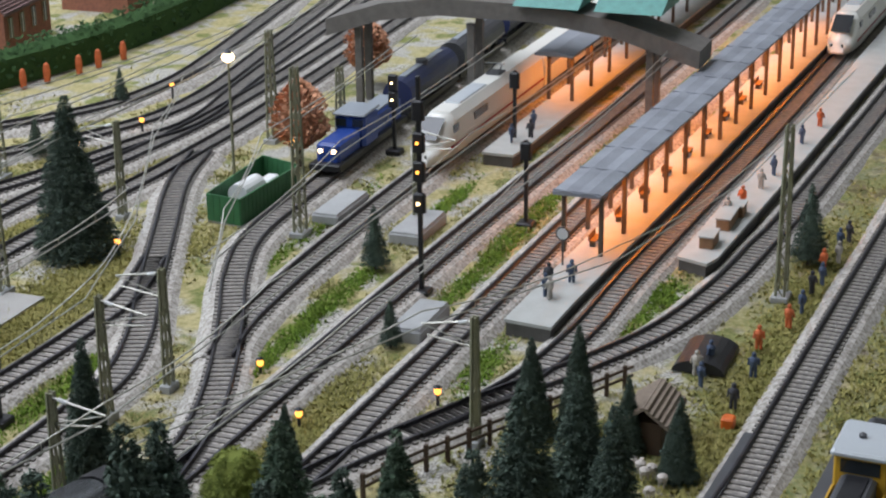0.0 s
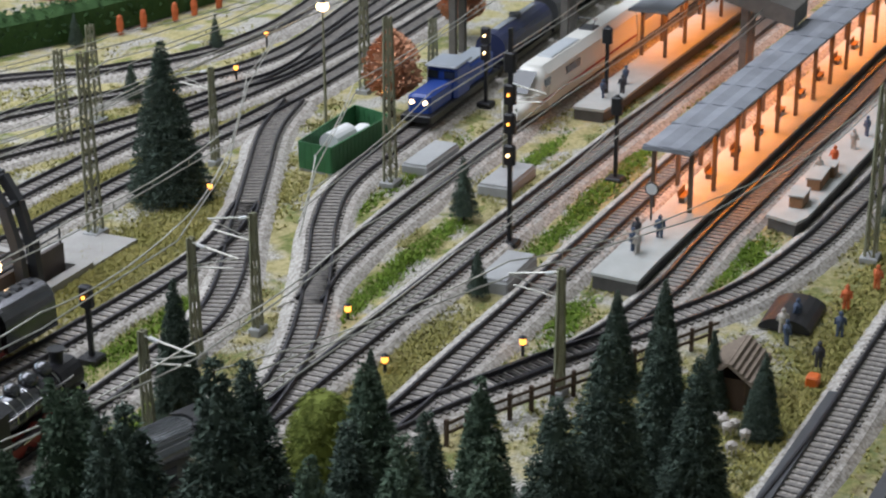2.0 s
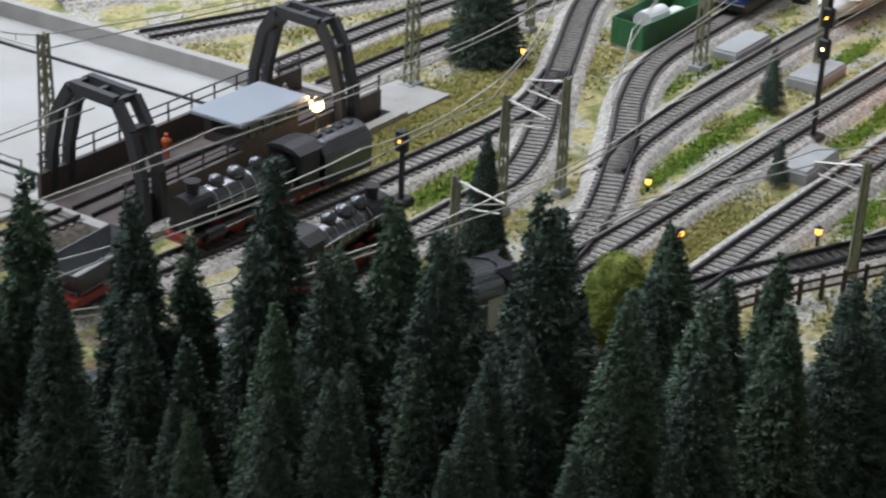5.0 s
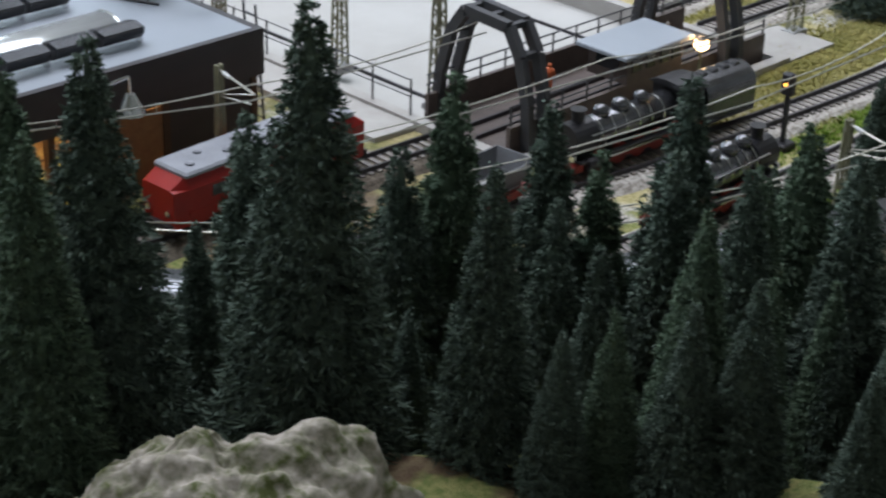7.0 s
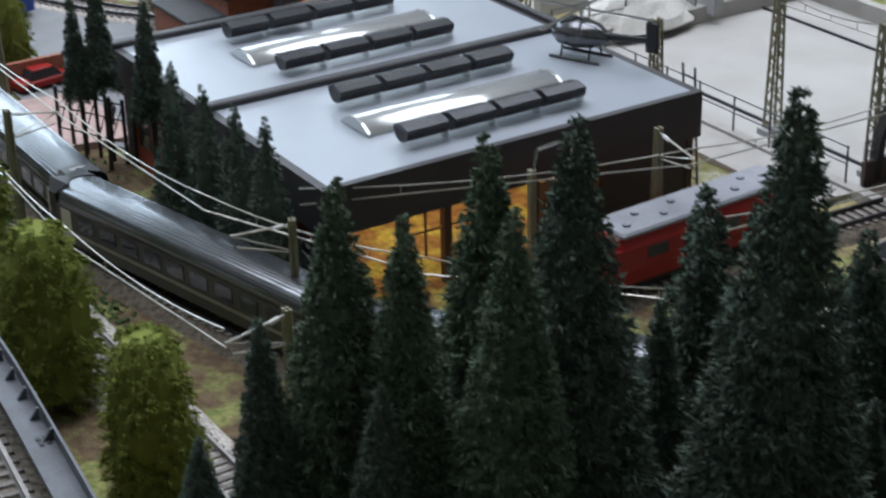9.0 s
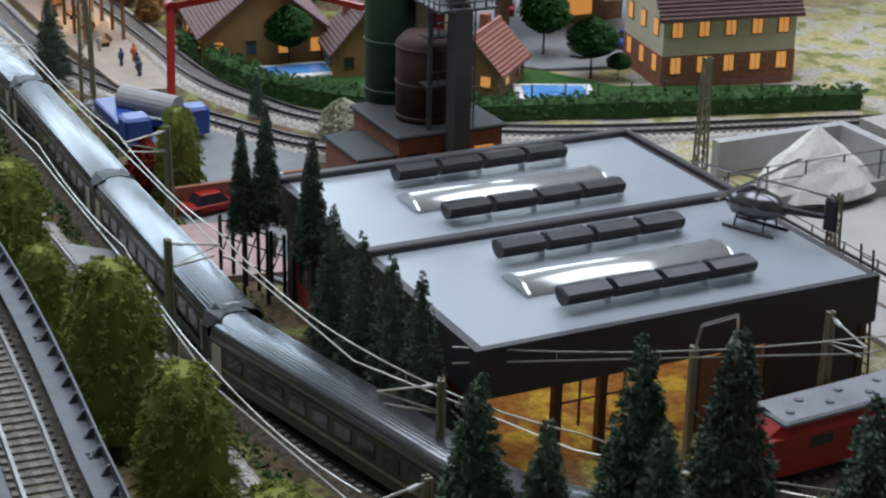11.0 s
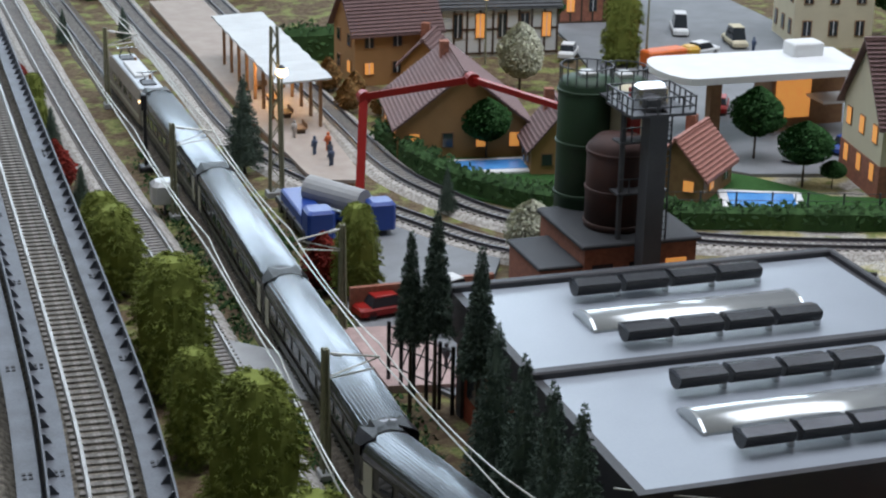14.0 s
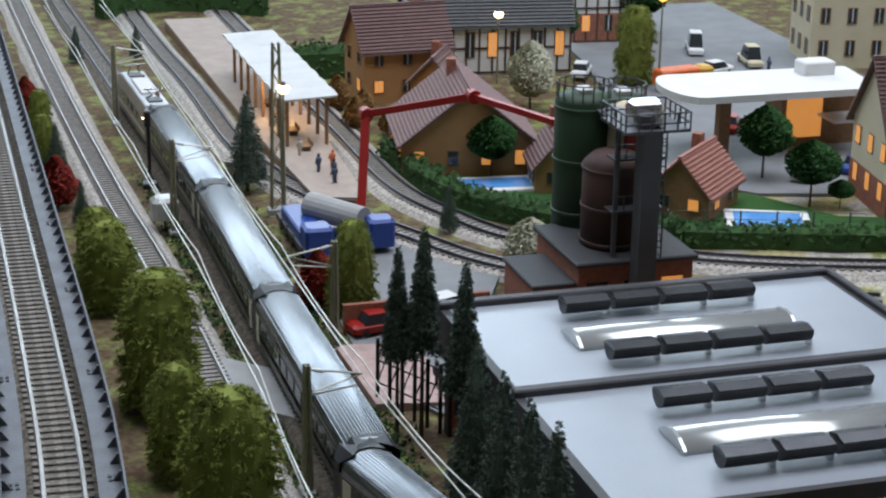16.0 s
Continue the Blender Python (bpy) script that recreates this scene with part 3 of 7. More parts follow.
for i in range(8):
    for s in (-1.2, 1.2):
        part("post", G().box(133 + i * 6, -35.1 + s - i * 0.2, 0.98, 133.3 + i * 6, -34.8 + s - i * 0.2, 6), POST, can2)

# footbridge over the platforms
fb = thing("footbridge", "taupe covered footbridge with teal roofs across the station", "footbridge")
part("span", G().rings([[(128, y, z), (133, y, z), (133, y, z + 1.7), (128, y, z + 1.7)] for y, z in ((-12, 7.0), (-18, 9), (-24, 9.9), (-34, 9.9), (-42, 8.9), (-50, 6.6))]), TAUPE, fb)
part("roof", G().rings([[(127, y, 11.6), (134, y, 11.6), (130.5, y, 13.2)] for y in (-38.5, -32)]), TEAL, fb)
part("roof", G().rings([[(127, y, 11.6), (134, y, 11.6), (130.5, y, 13.2)] for y in (-46.5, -40)]), TEAL, fb)
for y in (-15, -27, -45):
    for x in (129, 131.4):
        part("pier", G().box(x, y - 0.35, -0.3, x + 0.6, y + 0.35, 9.0 if y > -40 else 8.2), TAUPE, fb)

# ---- concrete boxes of the yard ----
for k, poly in enumerate(((94.6, -27.9, 101.3, -25.5), (92.4, -36.0, 98.6, -33.3), (74.2, -43.3, 80.0, -40.9))):
    bed = thing("concrete_box", "pale grey concrete service box with flat lid between tracks", "service box", "service boxes")
    part("body", G().box(poly[0], poly[1], -0.4, poly[2], poly[3], 0.65, 0.12), CONCRETE, bed)
    part("lid", G().box(poly[0] + 0.12, poly[1] + 0.12, 0.65, poly[2] - 0.12, poly[3] - 0.12, 0.8, 0.06), CONCRETE, bed)

# ---- green fenced compound ----
comp = thing("fenced_compound", "green board fence round a small yard with tank", "fence")
corner = [(92.4, -17.1), (91.9, -20.4), (102, -21.0), (103.5, -16.8)]
for a, b in zip(corner, corner[1:] + corner[:1]):
    k = int(math.hypot(b[0] - a[0], b[1] - a[1]) / 0.62)
    for i in range(k):
        p, q = [Vector((a[0] + (b[0] - a[0]) * (i + e) / k, a[1] + (b[1] - a[1]) * (i + e) / k, 1.1)) for e in (0.04, 0.96)]
        part("board", G().beam(p, q, 0.14, 2.3), GREEN_FENCE, comp)
part("yard_slab", G().prism(corner, -0.3, 0.08), CONCRETE, comp)
tank = thing("tank", "short white cylindrical tank lying in the compound", "tank")
part("barrel", G().tube((95, -18.6, 1.4), (98.2, -18.8, 1.4), 0.95, n=18), PLASTER_WHITE, tank, smooth=False)
for x in (95.6, 97.5):
    part("saddle", G().box(x - 0.2, -19.4, 0.08, x + 0.2, -18, 0.8), STEEL_DARK, tank)
van = thing("delivery_van", "small red and white van parked in the compound", "van")
part("body", G().box(99, -19.6, 0.45, 101.2, -18.4, 1.5, 0.15), PLASTER_WHITE, van)
part("bonnet", G().box(98.2, -19.55, 0.45, 99.1, -18.45, 1.0, 0.12), RED, van)
for x in (98.8, 100.7):
    for y in (-19.6, -18.4):
        part("wheel", G().tube((x, y - 0.08, 0.35), (x, y + 0.08, 0.35), 0.28, n=12), BLACK, van)

# ---- transfer table ----
pit = thing("transfer_table_pit", "pale floored rectangular transfer table pit with brown rim", "pit", "", "structure")
part("floor", G().box(PIT[0], PIT[1], -1.6, PIT[2], PIT[3], -1.1), PALE_FLOOR, pit)
for a, b, c, d in ((PIT[0] - 0.9, PIT[1] - 0.9, PIT[2] + 0.9, PIT[1]), (PIT[0] - 0.9, PIT[3], PIT[2] + 0.9, PIT[3] + 0.9), (PIT[0] - 0.9, PIT[1], PIT[0], PIT[3]), (PIT[2], PIT[1], PIT[2] + 0.9, PIT[3])):
    part("rim", G().box(a, b, -1.6, c, d, 0.35), APRON, pit)
for x in (43, 61):
    part("rail", G().box(x - 0.1, PIT[1], -1.1, x + 0.1, PIT[3], -0.9), RAIL, pit)
structure("concrete_apron", G().box(33.4, -4.5, -0.45, 37.1, 32, 0.12), APRON, "grey concrete apron strip along the pit", "pavement")
structure("concrete_apron", G().box(66.9, -14, -0.45, 72.5, -8.5, 0.15), APRON, "grey concrete pad at the end of the transfer table", "pavement")
tb = thing("transfer_table", "brown girder transfer table with two portal arches and railings", "transfer table")
part("deck", G().box(38.2, -12.2, -0.5, 65.8, -4.4, 0.25), RUST_BROWN, tb)
for y in (-12.2, -4.6):
    part("girder", G().box(38.2, y, 0.25, 65.8, y + 0.35, 2.0), RUST_BROWN, tb)
    for z in (2.7, 3.4):
        part("rail_bar", G().tube((38.2, y + 0.17, z), (65.8, y + 0.17, z), 0.07, n=5), STEEL_DARK, tb)
    for i in range(12):
        x = 38.4 + i * 2.48
        part("railing_post", G().tube((x, y + 0.17, 1.9), (x, y + 0.17, 3.45), 0.08, n=5), STEEL_DARK, tb)
for y in (-9.2, -7.46):
    part("rail", G().box(38.2, y - 0.08, 0.25, 65.8, y + 0.08, 0.55), RAIL, tb)
for x0 in (39.4, 60.2):
    for dx in (0, 1.6):
        arch = [(-12.7, 0.3), (-12.5, 3.4), (-11.7, 6.4), (-10.6, 8.2), (-6.7, 8.4), (-5.4, 6.6), (-4.5, 3.4), (-4.2, 0.3)]
        for a, b in zip(arch, arch[1:]):
            part("arch_bar", G().beam((x0 + dx, a[0], a[1]), (x0 + dx, b[0], b[1]), 0.55, 0.75), DARK_GIRDER, tb)
    for y, z in ((-10.6, 8.2), (-8.6, 8.3), (-6.7, 8.4), (-11.7, 6.4), (-5.4, 6.6)):
        part("cross_bar", G().beam((x0, y, z), (x0 + 1.6, y, z), 0.4, 0.4), DARK_GIRDER, tb)
cabin = thing("control_cabin", "brown control cabin with flat grey roof on the table", "cabin")
part("body", G().box(49.8, -12.2, 2.0, 55.8, -8.6, 4.0), RUST_BROWN, cabin)
part("roof", G().box(49.0, -12.7, 4.0, 56.5, -8.0, 4.3, 0.08), ROOF_GREY, cabin)
for x in (50.3, 51.8, 53.3, 54.6):
    part("window", G().box(x, -12.28, 2.8, x + 0.9, -12.2, 3.7), GLASS, cabin)
part("window", G().box(49.72, -11.4, 2.8, 49.8, -9.4, 3.7), GLASS, cabin)

# ---- engine shed ----
shed = thing("engine_shed", "low engine shed with grey flat roof, black fascia and red walls", "building")
W, D, Z = 27.6, 29.9, 8.0
for name, b in (("wall", (0.3, 0.3, -0.3, 0.8, D - 0.3, 4.9)), ("wall", (0.3, D - 0.8, -0.3, W - 0.3, D - 0.3, 4.9)), ("wall", (W - 0.8, 0.3, -0.3, W - 0.3, D - 0.3, 4.9))):
    part(name, G().box(*b), RED_WALL, shed, "red brick wall")
for i in range(8):
    part("pilaster", G().box(0.05, 0.6 + i * 3.9, -0.3, 0.3, 1.4 + i * 3.9, 4.9), FASCIA, shed)
for i in range(7):
    part("window", G().box(0.22, 2.1 + i * 3.9, 1.6, 0.3, 3.8 + i * 3.9, 3.9), GLASS, shed)
for b in ((-0.1, -0.1, 4.9, 0.5, D + 0.1, Z), (W - 0.5, -0.1, 4.9, W + 0.1, D + 0.1, Z), (0.5, -0.1, 4.9, W - 0.5, 0.4, Z), (0.5, D - 0.4, 4.9, W - 0.5, D + 0.1, Z)):
    part("fascia", G().box(*b), FASCIA, shed, "deep black fascia")
for b in ((0.5, 0.4, Z - 0.3, W - 0.5, 14.8, Z + 0.0), (0.5, 15.6, Z - 0.3, W - 0.5, D - 0.4, Z + 0.0)):
    part("roof", G().box(*b), ROOF_GREY, shed, "smooth grey roof sheet")
part("ridge_strip", G().box(-0.1, 14.8, Z - 0.4, W + 0.1, 15.6, Z + 0.45, 0.1), FASCIA, shed)
part("ridge_strip", G().box(-0.1, D - 0.4, Z - 0.4, W + 0.1, D + 0.35, Z + 0.45, 0.1), FASCIA, shed)
part("ridge_strip", G().box(W - 0.1, 15, Z - 0.4, W + 0.4, D, Z + 0.4, 0.1), FASCIA, shed)
# front with door posts, lit openings and one brick panel
for x in (0.3, 5.2, 8.2, 11.4, 14.6, 19.8, W - 0.8):
    part("door_post", G().box(x, 0.15, -0.3, x + 0.5, 0.7, 4.9), TIMBER, shed)
part("back_panel", G().box(0.8, 11.5, -0.3, W - 0.8, 11.8, 4.9), PLASTER_ORANGE, shed)
part("panel", G().box(14.9, 0.25, -0.3, 19.8, 0.5, 4.6), WOOD, shed)
part("panel", G().box(20.3, 0.25, -0.3, 26.8, 0.5, 4.9), FASCIA, shed)
for x in (5.7, 8.7):
    part("window_bar", G().box(x + 1.2, 0.3, 1.8, x + 1.32, 0.42, 4.9), TIMBER, shed)
    part("window_bar", G().box(x, 0.3, 3.4, x + 2.5, 0.42, 3.52), TIMBER, shed)
for x in (2.2, 9.5, 13.0):
    lampbox = part("ceiling_lamp", G().box(x, 4.0, 4.6, x + 1.4, 4.5, 4.8), STEEL_DARK, shed)
    part("tube", G().box(x + 0.1, 4.1, 4.5, x + 1.3, 4.4, 4.6), BULB, lampbox, "glowing warm lamp tube")
for k, (y, z) in enumerate(((1.7, 3.3), (2.4, 3.3), (1.7, 2.6), (2.3, 2.6), (2.9, 2.6), (1.7, 1.9), (2.5, 1.9))):
    part("painted_bar", G().box(0.18, y, z, 0.3, y + 0.45, z + 0.22), PLASTER_WHITE, shed)
for y0 in (5.3, 20.6):
    prof = [(y0, Z), (y0 + 0.1, Z + 0.18), (y0 + 0.9, Z + 0.62), (y0 + 1.7, Z + 0.75), (y0 + 2.5, Z + 0.62), (y0 + 3.3, Z + 0.18), (y0 + 3.4, Z)]
    sky = part("skylight", G().rings([[(x, y, z) for y, z in prof] for x in (6.3, 20.6)]), SKYLIGHT, shed, "translucent glossy barrel skylight", True)
    for x in (6.1, 20.6):
        part("end_frame", G().rings([[(x + d, y0 + 1.7 + (y - y0 - 1.7) * 1.03, z + 0.05) for y, z in prof] for d in (0, 0.2)]), SKYLIGHT, sky)
    for y in (y0 - 2.3, y0 + 5.7):
        for i in range(4):
            x = 7.0 + i * 3.38
            ring = [(y + 0.82 * math.cos(t), Z + 1.12 + 0.8 * math.sin(t)) for t in [math.pi + math.pi * k / 14 for k in range(15)]]
            vent = part("roof_vent", G().rings([[(xx, yy, zz) for yy, zz in ring] for xx in (x, x + 3.0)]), BLACK, shed, "black trough-shaped roof vent")
            part("lid", G().rings([[(xx, yy, zz) for yy, zz in ((y - 0.86, Z + 1.12), (y + 0.86, Z + 1.12), (y + 0.8, Z + 1.24), (y, Z + 1.42), (y - 0.8, Z + 1.24))] for xx in (x + 0.02, x + 2.98)]), LID, vent, "satin black lid")
            part("foot", G().box(x + 2.95, y - 0.2, Z, x + 3.25, y + 0.2, Z + 0.6), CHROME, vent)

rail = thing("pit_railing", "thin dark steel railing along the transfer table pit", "railing", "railings")
for i in range(10):
    y = -3.5 + i * 3.8
    part("post", G().tube((37.6, y, 0.3), (37.6, y, 3.0), 0.08, n=5), STEEL_DARK, rail)
    if i < 9:
        for z in (1.7, 2.9):
            part("bar", G().tube((37.6, y, z), (37.6, y + 3.8, z), 0.05, n=5), STEEL_DARK, rail)
rail = thing("pit_railing", "thin dark steel railing along the transfer table pit", "railing", "railings")
for i in range(8):
    x = 38.5 + i * 3.8
    part("post", G().tube((x, 31.5, 0.3), (x, 31.5, 3.0), 0.08, n=5), STEEL_DARK, rail)
    if i < 7:
        for z in (1.7, 2.9):
            part("bar", G().tube((x, 31.5, z), (x + 3.8, 31.5, z), 0.05, n=5), STEEL_DARK, rail)
ladder = thing("wall_ladder", "dark clutter of ladder and pipes at the shed corner", "ladder")
for y in (1.0, 2.2):
    part("stile", G().tube((28.6, y, -0.2), (27.9, y, 9.2), 0.09, n=5), STEEL_DARK, ladder)
for k in range(12):
    part("rung", G().tube((28.55 - 0.05 * k, 1.0, 0.5 + 0.72 * k), (28.55 - 0.05 * k, 2.2, 0.5 + 0.72 * k), 0.06, n=5), STEEL_DARK, ladder)
# ---- vehicles ----
def bogie(parent, x, mat_=None, wheels=2, gap=2.6):
    b = part("bogie", G().box(x - gap / 2 - 0.7, -1.15, 0.75, x + gap / 2 + 0.7, 1.15, 1.35, 0.1), BLACK, parent)
    for i in range(wheels):
        wx = x + gap * (i / (wheels - 1) - 0.5)
        part("wheelset", G().tube((wx, -0.95, 1.15), (wx, -0.75, 1.15), 0.55, n=12).tube((wx, 0.75, 1.15), (wx, 0.95, 1.15), 0.55, n=12), STEEL_DARK, b)


def arc_body(w, z0, z1, ztop, k=9):
    """Half-round roof section from side to side as (y, z) points."""
    return [(w * math.cos(math.pi * i / (k - 1)), z1 + (ztop - z1) * math.sin(math.pi * i / (k - 1)) ** 0.75) for i in range(k)]


def coach(label, L=26.1, side=COACH_SIDE, roof=COACH_ROOF, stripe=CREAM):
    ob = thing("passenger_coach", label, "coach", "coaches of the train")
    h = L / 2
    part("body", G().rings([[(-h, y, z) for y, z in ((-1.58, 1.3), (1.58, 1.3), (1.62, 3.75), (-1.62, 3.75))], [(h, y, z) for y, z in ((-1.58, 1.3), (1.58, 1.3), (1.62, 3.75), (-1.62, 3.75))]]), side, ob)
    prof = arc_body(1.66, 0, 3.75, 5.0, 13)
    r = part("roof", G().rings([[(x, y * s, 3.75 + (z - 3.75) * s) for y, z in prof] for x, s in ((-h, 0.9), (-h + 0.5, 1), (h - 0.5, 1), (h, 0.9))]), roof, ob, "ribbed silver-grey roof", True)
    for i in range(15):
        y = -1.4 + i * 0.2
        z = 3.75 + 1.25 * max(0.0, 1 - (y / 1.66) ** 2) ** 0.375
        part("roof_rib", G().box(-h + 0.6, y - 0.025, z - 0.1, h - 0.6, y + 0.025, z + 0.012), roof, r)
    for s in (-1, 1):
        y = 1.63 * s
        part("stripe", G().box(-h, min(y, y - 0.02 * s), 2.0, h, max(y, y + 0.02 * s), 2.25), stripe, ob, "cream waist stripe")
        for i in range(10):
            x = -h + 2.4 + i * 2.2
            part("window", G().box(x, min(y, y + 0.02 * s) - 0.01, 2.55, x + 1.5, max(y, y + 0.02 * s) + 0.01, 3.45), GLASS, ob)
        for x in (-h + 0.6, h - 1.6):
            part("door", G().box(x, min(y, y + 0.03 * s) - 0.01, 1.5, x + 1.0, max(y, y + 0.03 * s) + 0.01, 3.55), CREAM, ob)
    for x in (-h - 0.5, h):
        part("gangway", G().box(x, -1.62, 1.5, x + 0.5, 1.62, 4.96, 0.6), BLACK, ob, "black rubber gangway bellows")
    bogie(ob, -h + 4), bogie(ob, h - 4)
    part("underframe", G().box(-h + 6, -1.1, 0.9, h - 6, 1.1, 1.3), BLACK, ob)
    return ob


def pantograph(parent, x, z, s=1.0):
    p = part("pantograph", G().box(x - 0.9, -0.7, z, x + 0.9, 0.7, z + 0.15), STEEL_DARK, parent)
    for y in (-0.6, 0.6):
        part("arm", G().tube((x - 0.8, y, z + 0.15), (x + 0.8 * s, y * 0.6, z + 0.7), 0.07, n=5).tube((x + 0.8 * s, y * 0.6, z + 0.7), (x - 0.4, y * 0.9, z + 1.0), 0.06, n=5), STEEL_DARK, p)
    part("collector", G().box(x - 0.5, -1.0, z + 1.0, x - 0.3, 1.0, z + 1.1), CHROME, p)


def e_loco(label, L=19.5, side=LOCO_SIDE, roof=LOCO_GREY, stripe=CREAM, name="electric_locomotive", pans=True, flat=False):
    ob = thing(name, label, "locomotive")
    h = L / 2
    sec = lambda x, w, top: [(x, -1.6 * w, 1.2), (x, 1.6 * w, 1.2), (x, 1.62 * w, 3.5), (x, 1.25 * w, top), (x, -1.25 * w, top), (x, -1.62 * w, 3.5)]
    part("body", G().rings([sec(-h, 0.86, 3.6), sec(-h + 1.1, 0.98, 4.3), sec(-h + 1.7, 1, 4.35), sec(h - 1.7, 1, 4.35), sec(h - 1.1, 0.98, 4.3), sec(h, 0.86, 3.6)]), side, ob)
    if flat:
        part("roof", G().box(-h + 0.9, -1.5, 4.2, h - 0.9, 1.5, 4.5, 0.14), roof, ob, "plain grey roof")
        for i in range(9):
            part("roof_ventilator", G().lathe((-h + 2 + i * (L - 4) / 8, 0.5 if i % 2 else -0.5, 4.5), ((0.25, 0), (0.28, 0.12), (0.1, 0.2)), 10), roof, ob)
    else:
        part("roof", G().box(-h + 2.0, -1.22, 4.35, h - 2.0, 1.22, 4.55, 0.1), roof, ob, "grey roof with equipment")
        part("roof_panel", G().box(-3.2, -0.85, 4.55, 3.2, 0.85, 4.85, 0.1), PLASTER_WHITE if pans else roof, ob, "pale raised roof panel")
    for s in (-1, 1):
        part("stripe", G().box(-h + 1, 1.6 * s - 0.03, 1.75, h - 1, 1.6 * s + 0.03, 2.1), stripe, ob)
        for i in range(4):
            x = -5 + i * 2.9
            part("window", G().box(x, 1.61 * s - 0.03, 2.6, x + 1.6, 1.61 * s + 0.03, 3.3), GLASS, ob)
        x0, x1 = (h - 1.15) * s, (h - 0.2) * s
        part("windscreen", G().add([(x1 * 1.002, -1.15, 3.55), (x1 * 1.002, 1.15, 3.55), (x0, 1.05, 4.27), (x0, -1.05, 4.27), (x1, -1.15, 3.4), (x1, 1.15, 3.4)], [(0, 1, 2, 3), (4, 5, 1, 0)]), GLASS, ob)
        for y in (-0.9, 0.9):
            part("headlight", G().tube((h * s, y, 2.1), (h * s + 0.12 * s, y, 2.1), 0.2, n=10), CHROME, ob)
        part("buffer_beam", G().box(min(h * s, h * s + 0.35 * s), -1.3, 1.0, max(h * s, h * s + 0.35 * s), 1.3, 1.5), BLACK, ob)
    for x in (-5.6, 5.6) if pans else ():
        pantograph(ob, x, 4.55, 1 if x > 0 else -1)
        part("insulator", G().tube((x * 0.68, 0.6, 4.55), (x * 0.68, 0.6, 5.0), 0.15, n=8), WOOD, ob)
    bogie(ob, -h + 4.4), bogie(ob, h - 4.4)
    return ob


def on_route(ob, line, far, z=0.0, flip=0):
    """Sets a vehicle at that distance along a line of points one centimetre apart."""
    a, b = line[max(0, int(far) - 8)], line[min(len(line) - 1, int(far) + 8)]
    mid = (a + b) / 2
    ob.matrix_world = pose(mid.x * CM, mid.y * CM, (z + 0.0) * CM, 0, 0, math.degrees(math.atan2(b.y - a.y, b.x - a.x)) + flip)


LINE = spline(ROUTE, 1.0)
start = min(range(len(LINE)), key=lambda i: abs(LINE[i].y - 108.5) + (0 if LINE[i].x < 0 else 500))
head = e_loco("grey electric locomotive with two pantographs hauling coaches", 19.0, side=LOCO_SIDE)
on_route(head, LINE, start)
first = coach("dark olive coach with long silver ribbed roof")
far = start + 9.8 + 13.4
on_route(first, LINE, far)
for i in range(5):
    far += 27.0
    on_route(copy_thing(first, Matrix()), LINE, far)

# white express train
ice = thing("express_train", "white streamlined express train with dark windscreen at the platform", "train")
prof = lambda w, top: [(-1.6 * w, 1.0), (1.6 * w, 1.0), (1.68 * w, 2.4), (1.5 * w, top - 0.7), (0.9 * w, top), (-0.9 * w, top), (-1.5 * w, top - 0.7), (-1.68 * w, 2.4)]
part("nose", G().rings([[(x, y, max(z, 0.95)) for y, z in prof(w, t)] for x, w, t in ((0, 0.45, 2.0), (0.8, 0.7, 2.6), (2.4, 0.9, 3.4), (4.6, 1.0, 4.5), (5.2, 1, 4.7))]), ICE_WHITE, ice, "", True)
part("body", G().rings([[(x, y, z) for y, z in prof(1, 4.7)] for x in (5.2, 29)]), ICE_WHITE, ice)
part("windscreen", G().add([(1.5, -1.05, 3.02), (1.5, 1.05, 3.02), (4.0, 1.0, 4.42), (4.0, -1.0, 4.42)], [(0, 1, 2, 3)]).moved(Matrix.Translation((-0.15, 0, 0.1))), GLASS, ice)
part("roof_grille", G().box(8, -0.75, 4.7, 15, 0.75, 4.82, 0.05), LOCO_GREY, ice)
pantograph(ice, 19.5, 4.7)
for s in (-1, 1):
    part("window_band", G().box(9.5, 1.6 * s - 0.05, 2.9, 13, 1.6 * s + 0.05, 3.6), GLASS, ice)
    part("side_window", G().box(4.4, 1.55 * s - 0.06, 3.0, 5.6, 1.55 * s + 0.06, 3.7), GLASS, ice)
    part("headlight", G().tube((0.3, 0.55 * s, 1.9), (0.05, 0.55 * s, 1.9), 0.18, n=8), CHROME, ice)
    part("stripe", G().box(3, 1.66 * s - 0.03, 1.8, 29, 1.66 * s + 0.03, 2.0), RED, ice)
bogie(ice, 7), bogie(ice, 25)
ice2 = thing("express_coach", "white express coach coupled behind the power car", "coach", "white coaches")
part("body", G().rings([[(x, y, z) for y, z in prof(1, 4.5)] for x in (0, 27)]), ICE_WHITE, ice2)
for s in (-1, 1):
    part("window_band", G().box(1, 1.6 * s - 0.06, 2.8, 26, 1.6 * s + 0.06, 3.6), GLASS, ice2)
bogie(ice2, 5), bogie(ice2, 22)
ice.matrix_world = pose(1.083, -0.297, 0, 0, 0, -1)
ice2.matrix_world = pose(1.377, -0.3025, 0, 0, 0, -1)
copy_thing(ice2, pose(1.655, -0.309, 0, 0, 0, -1))
# second white train at the far right platform edge
copy_thing(ice, pose(1.60, -0.577, 0, 0, 0, -2.4))

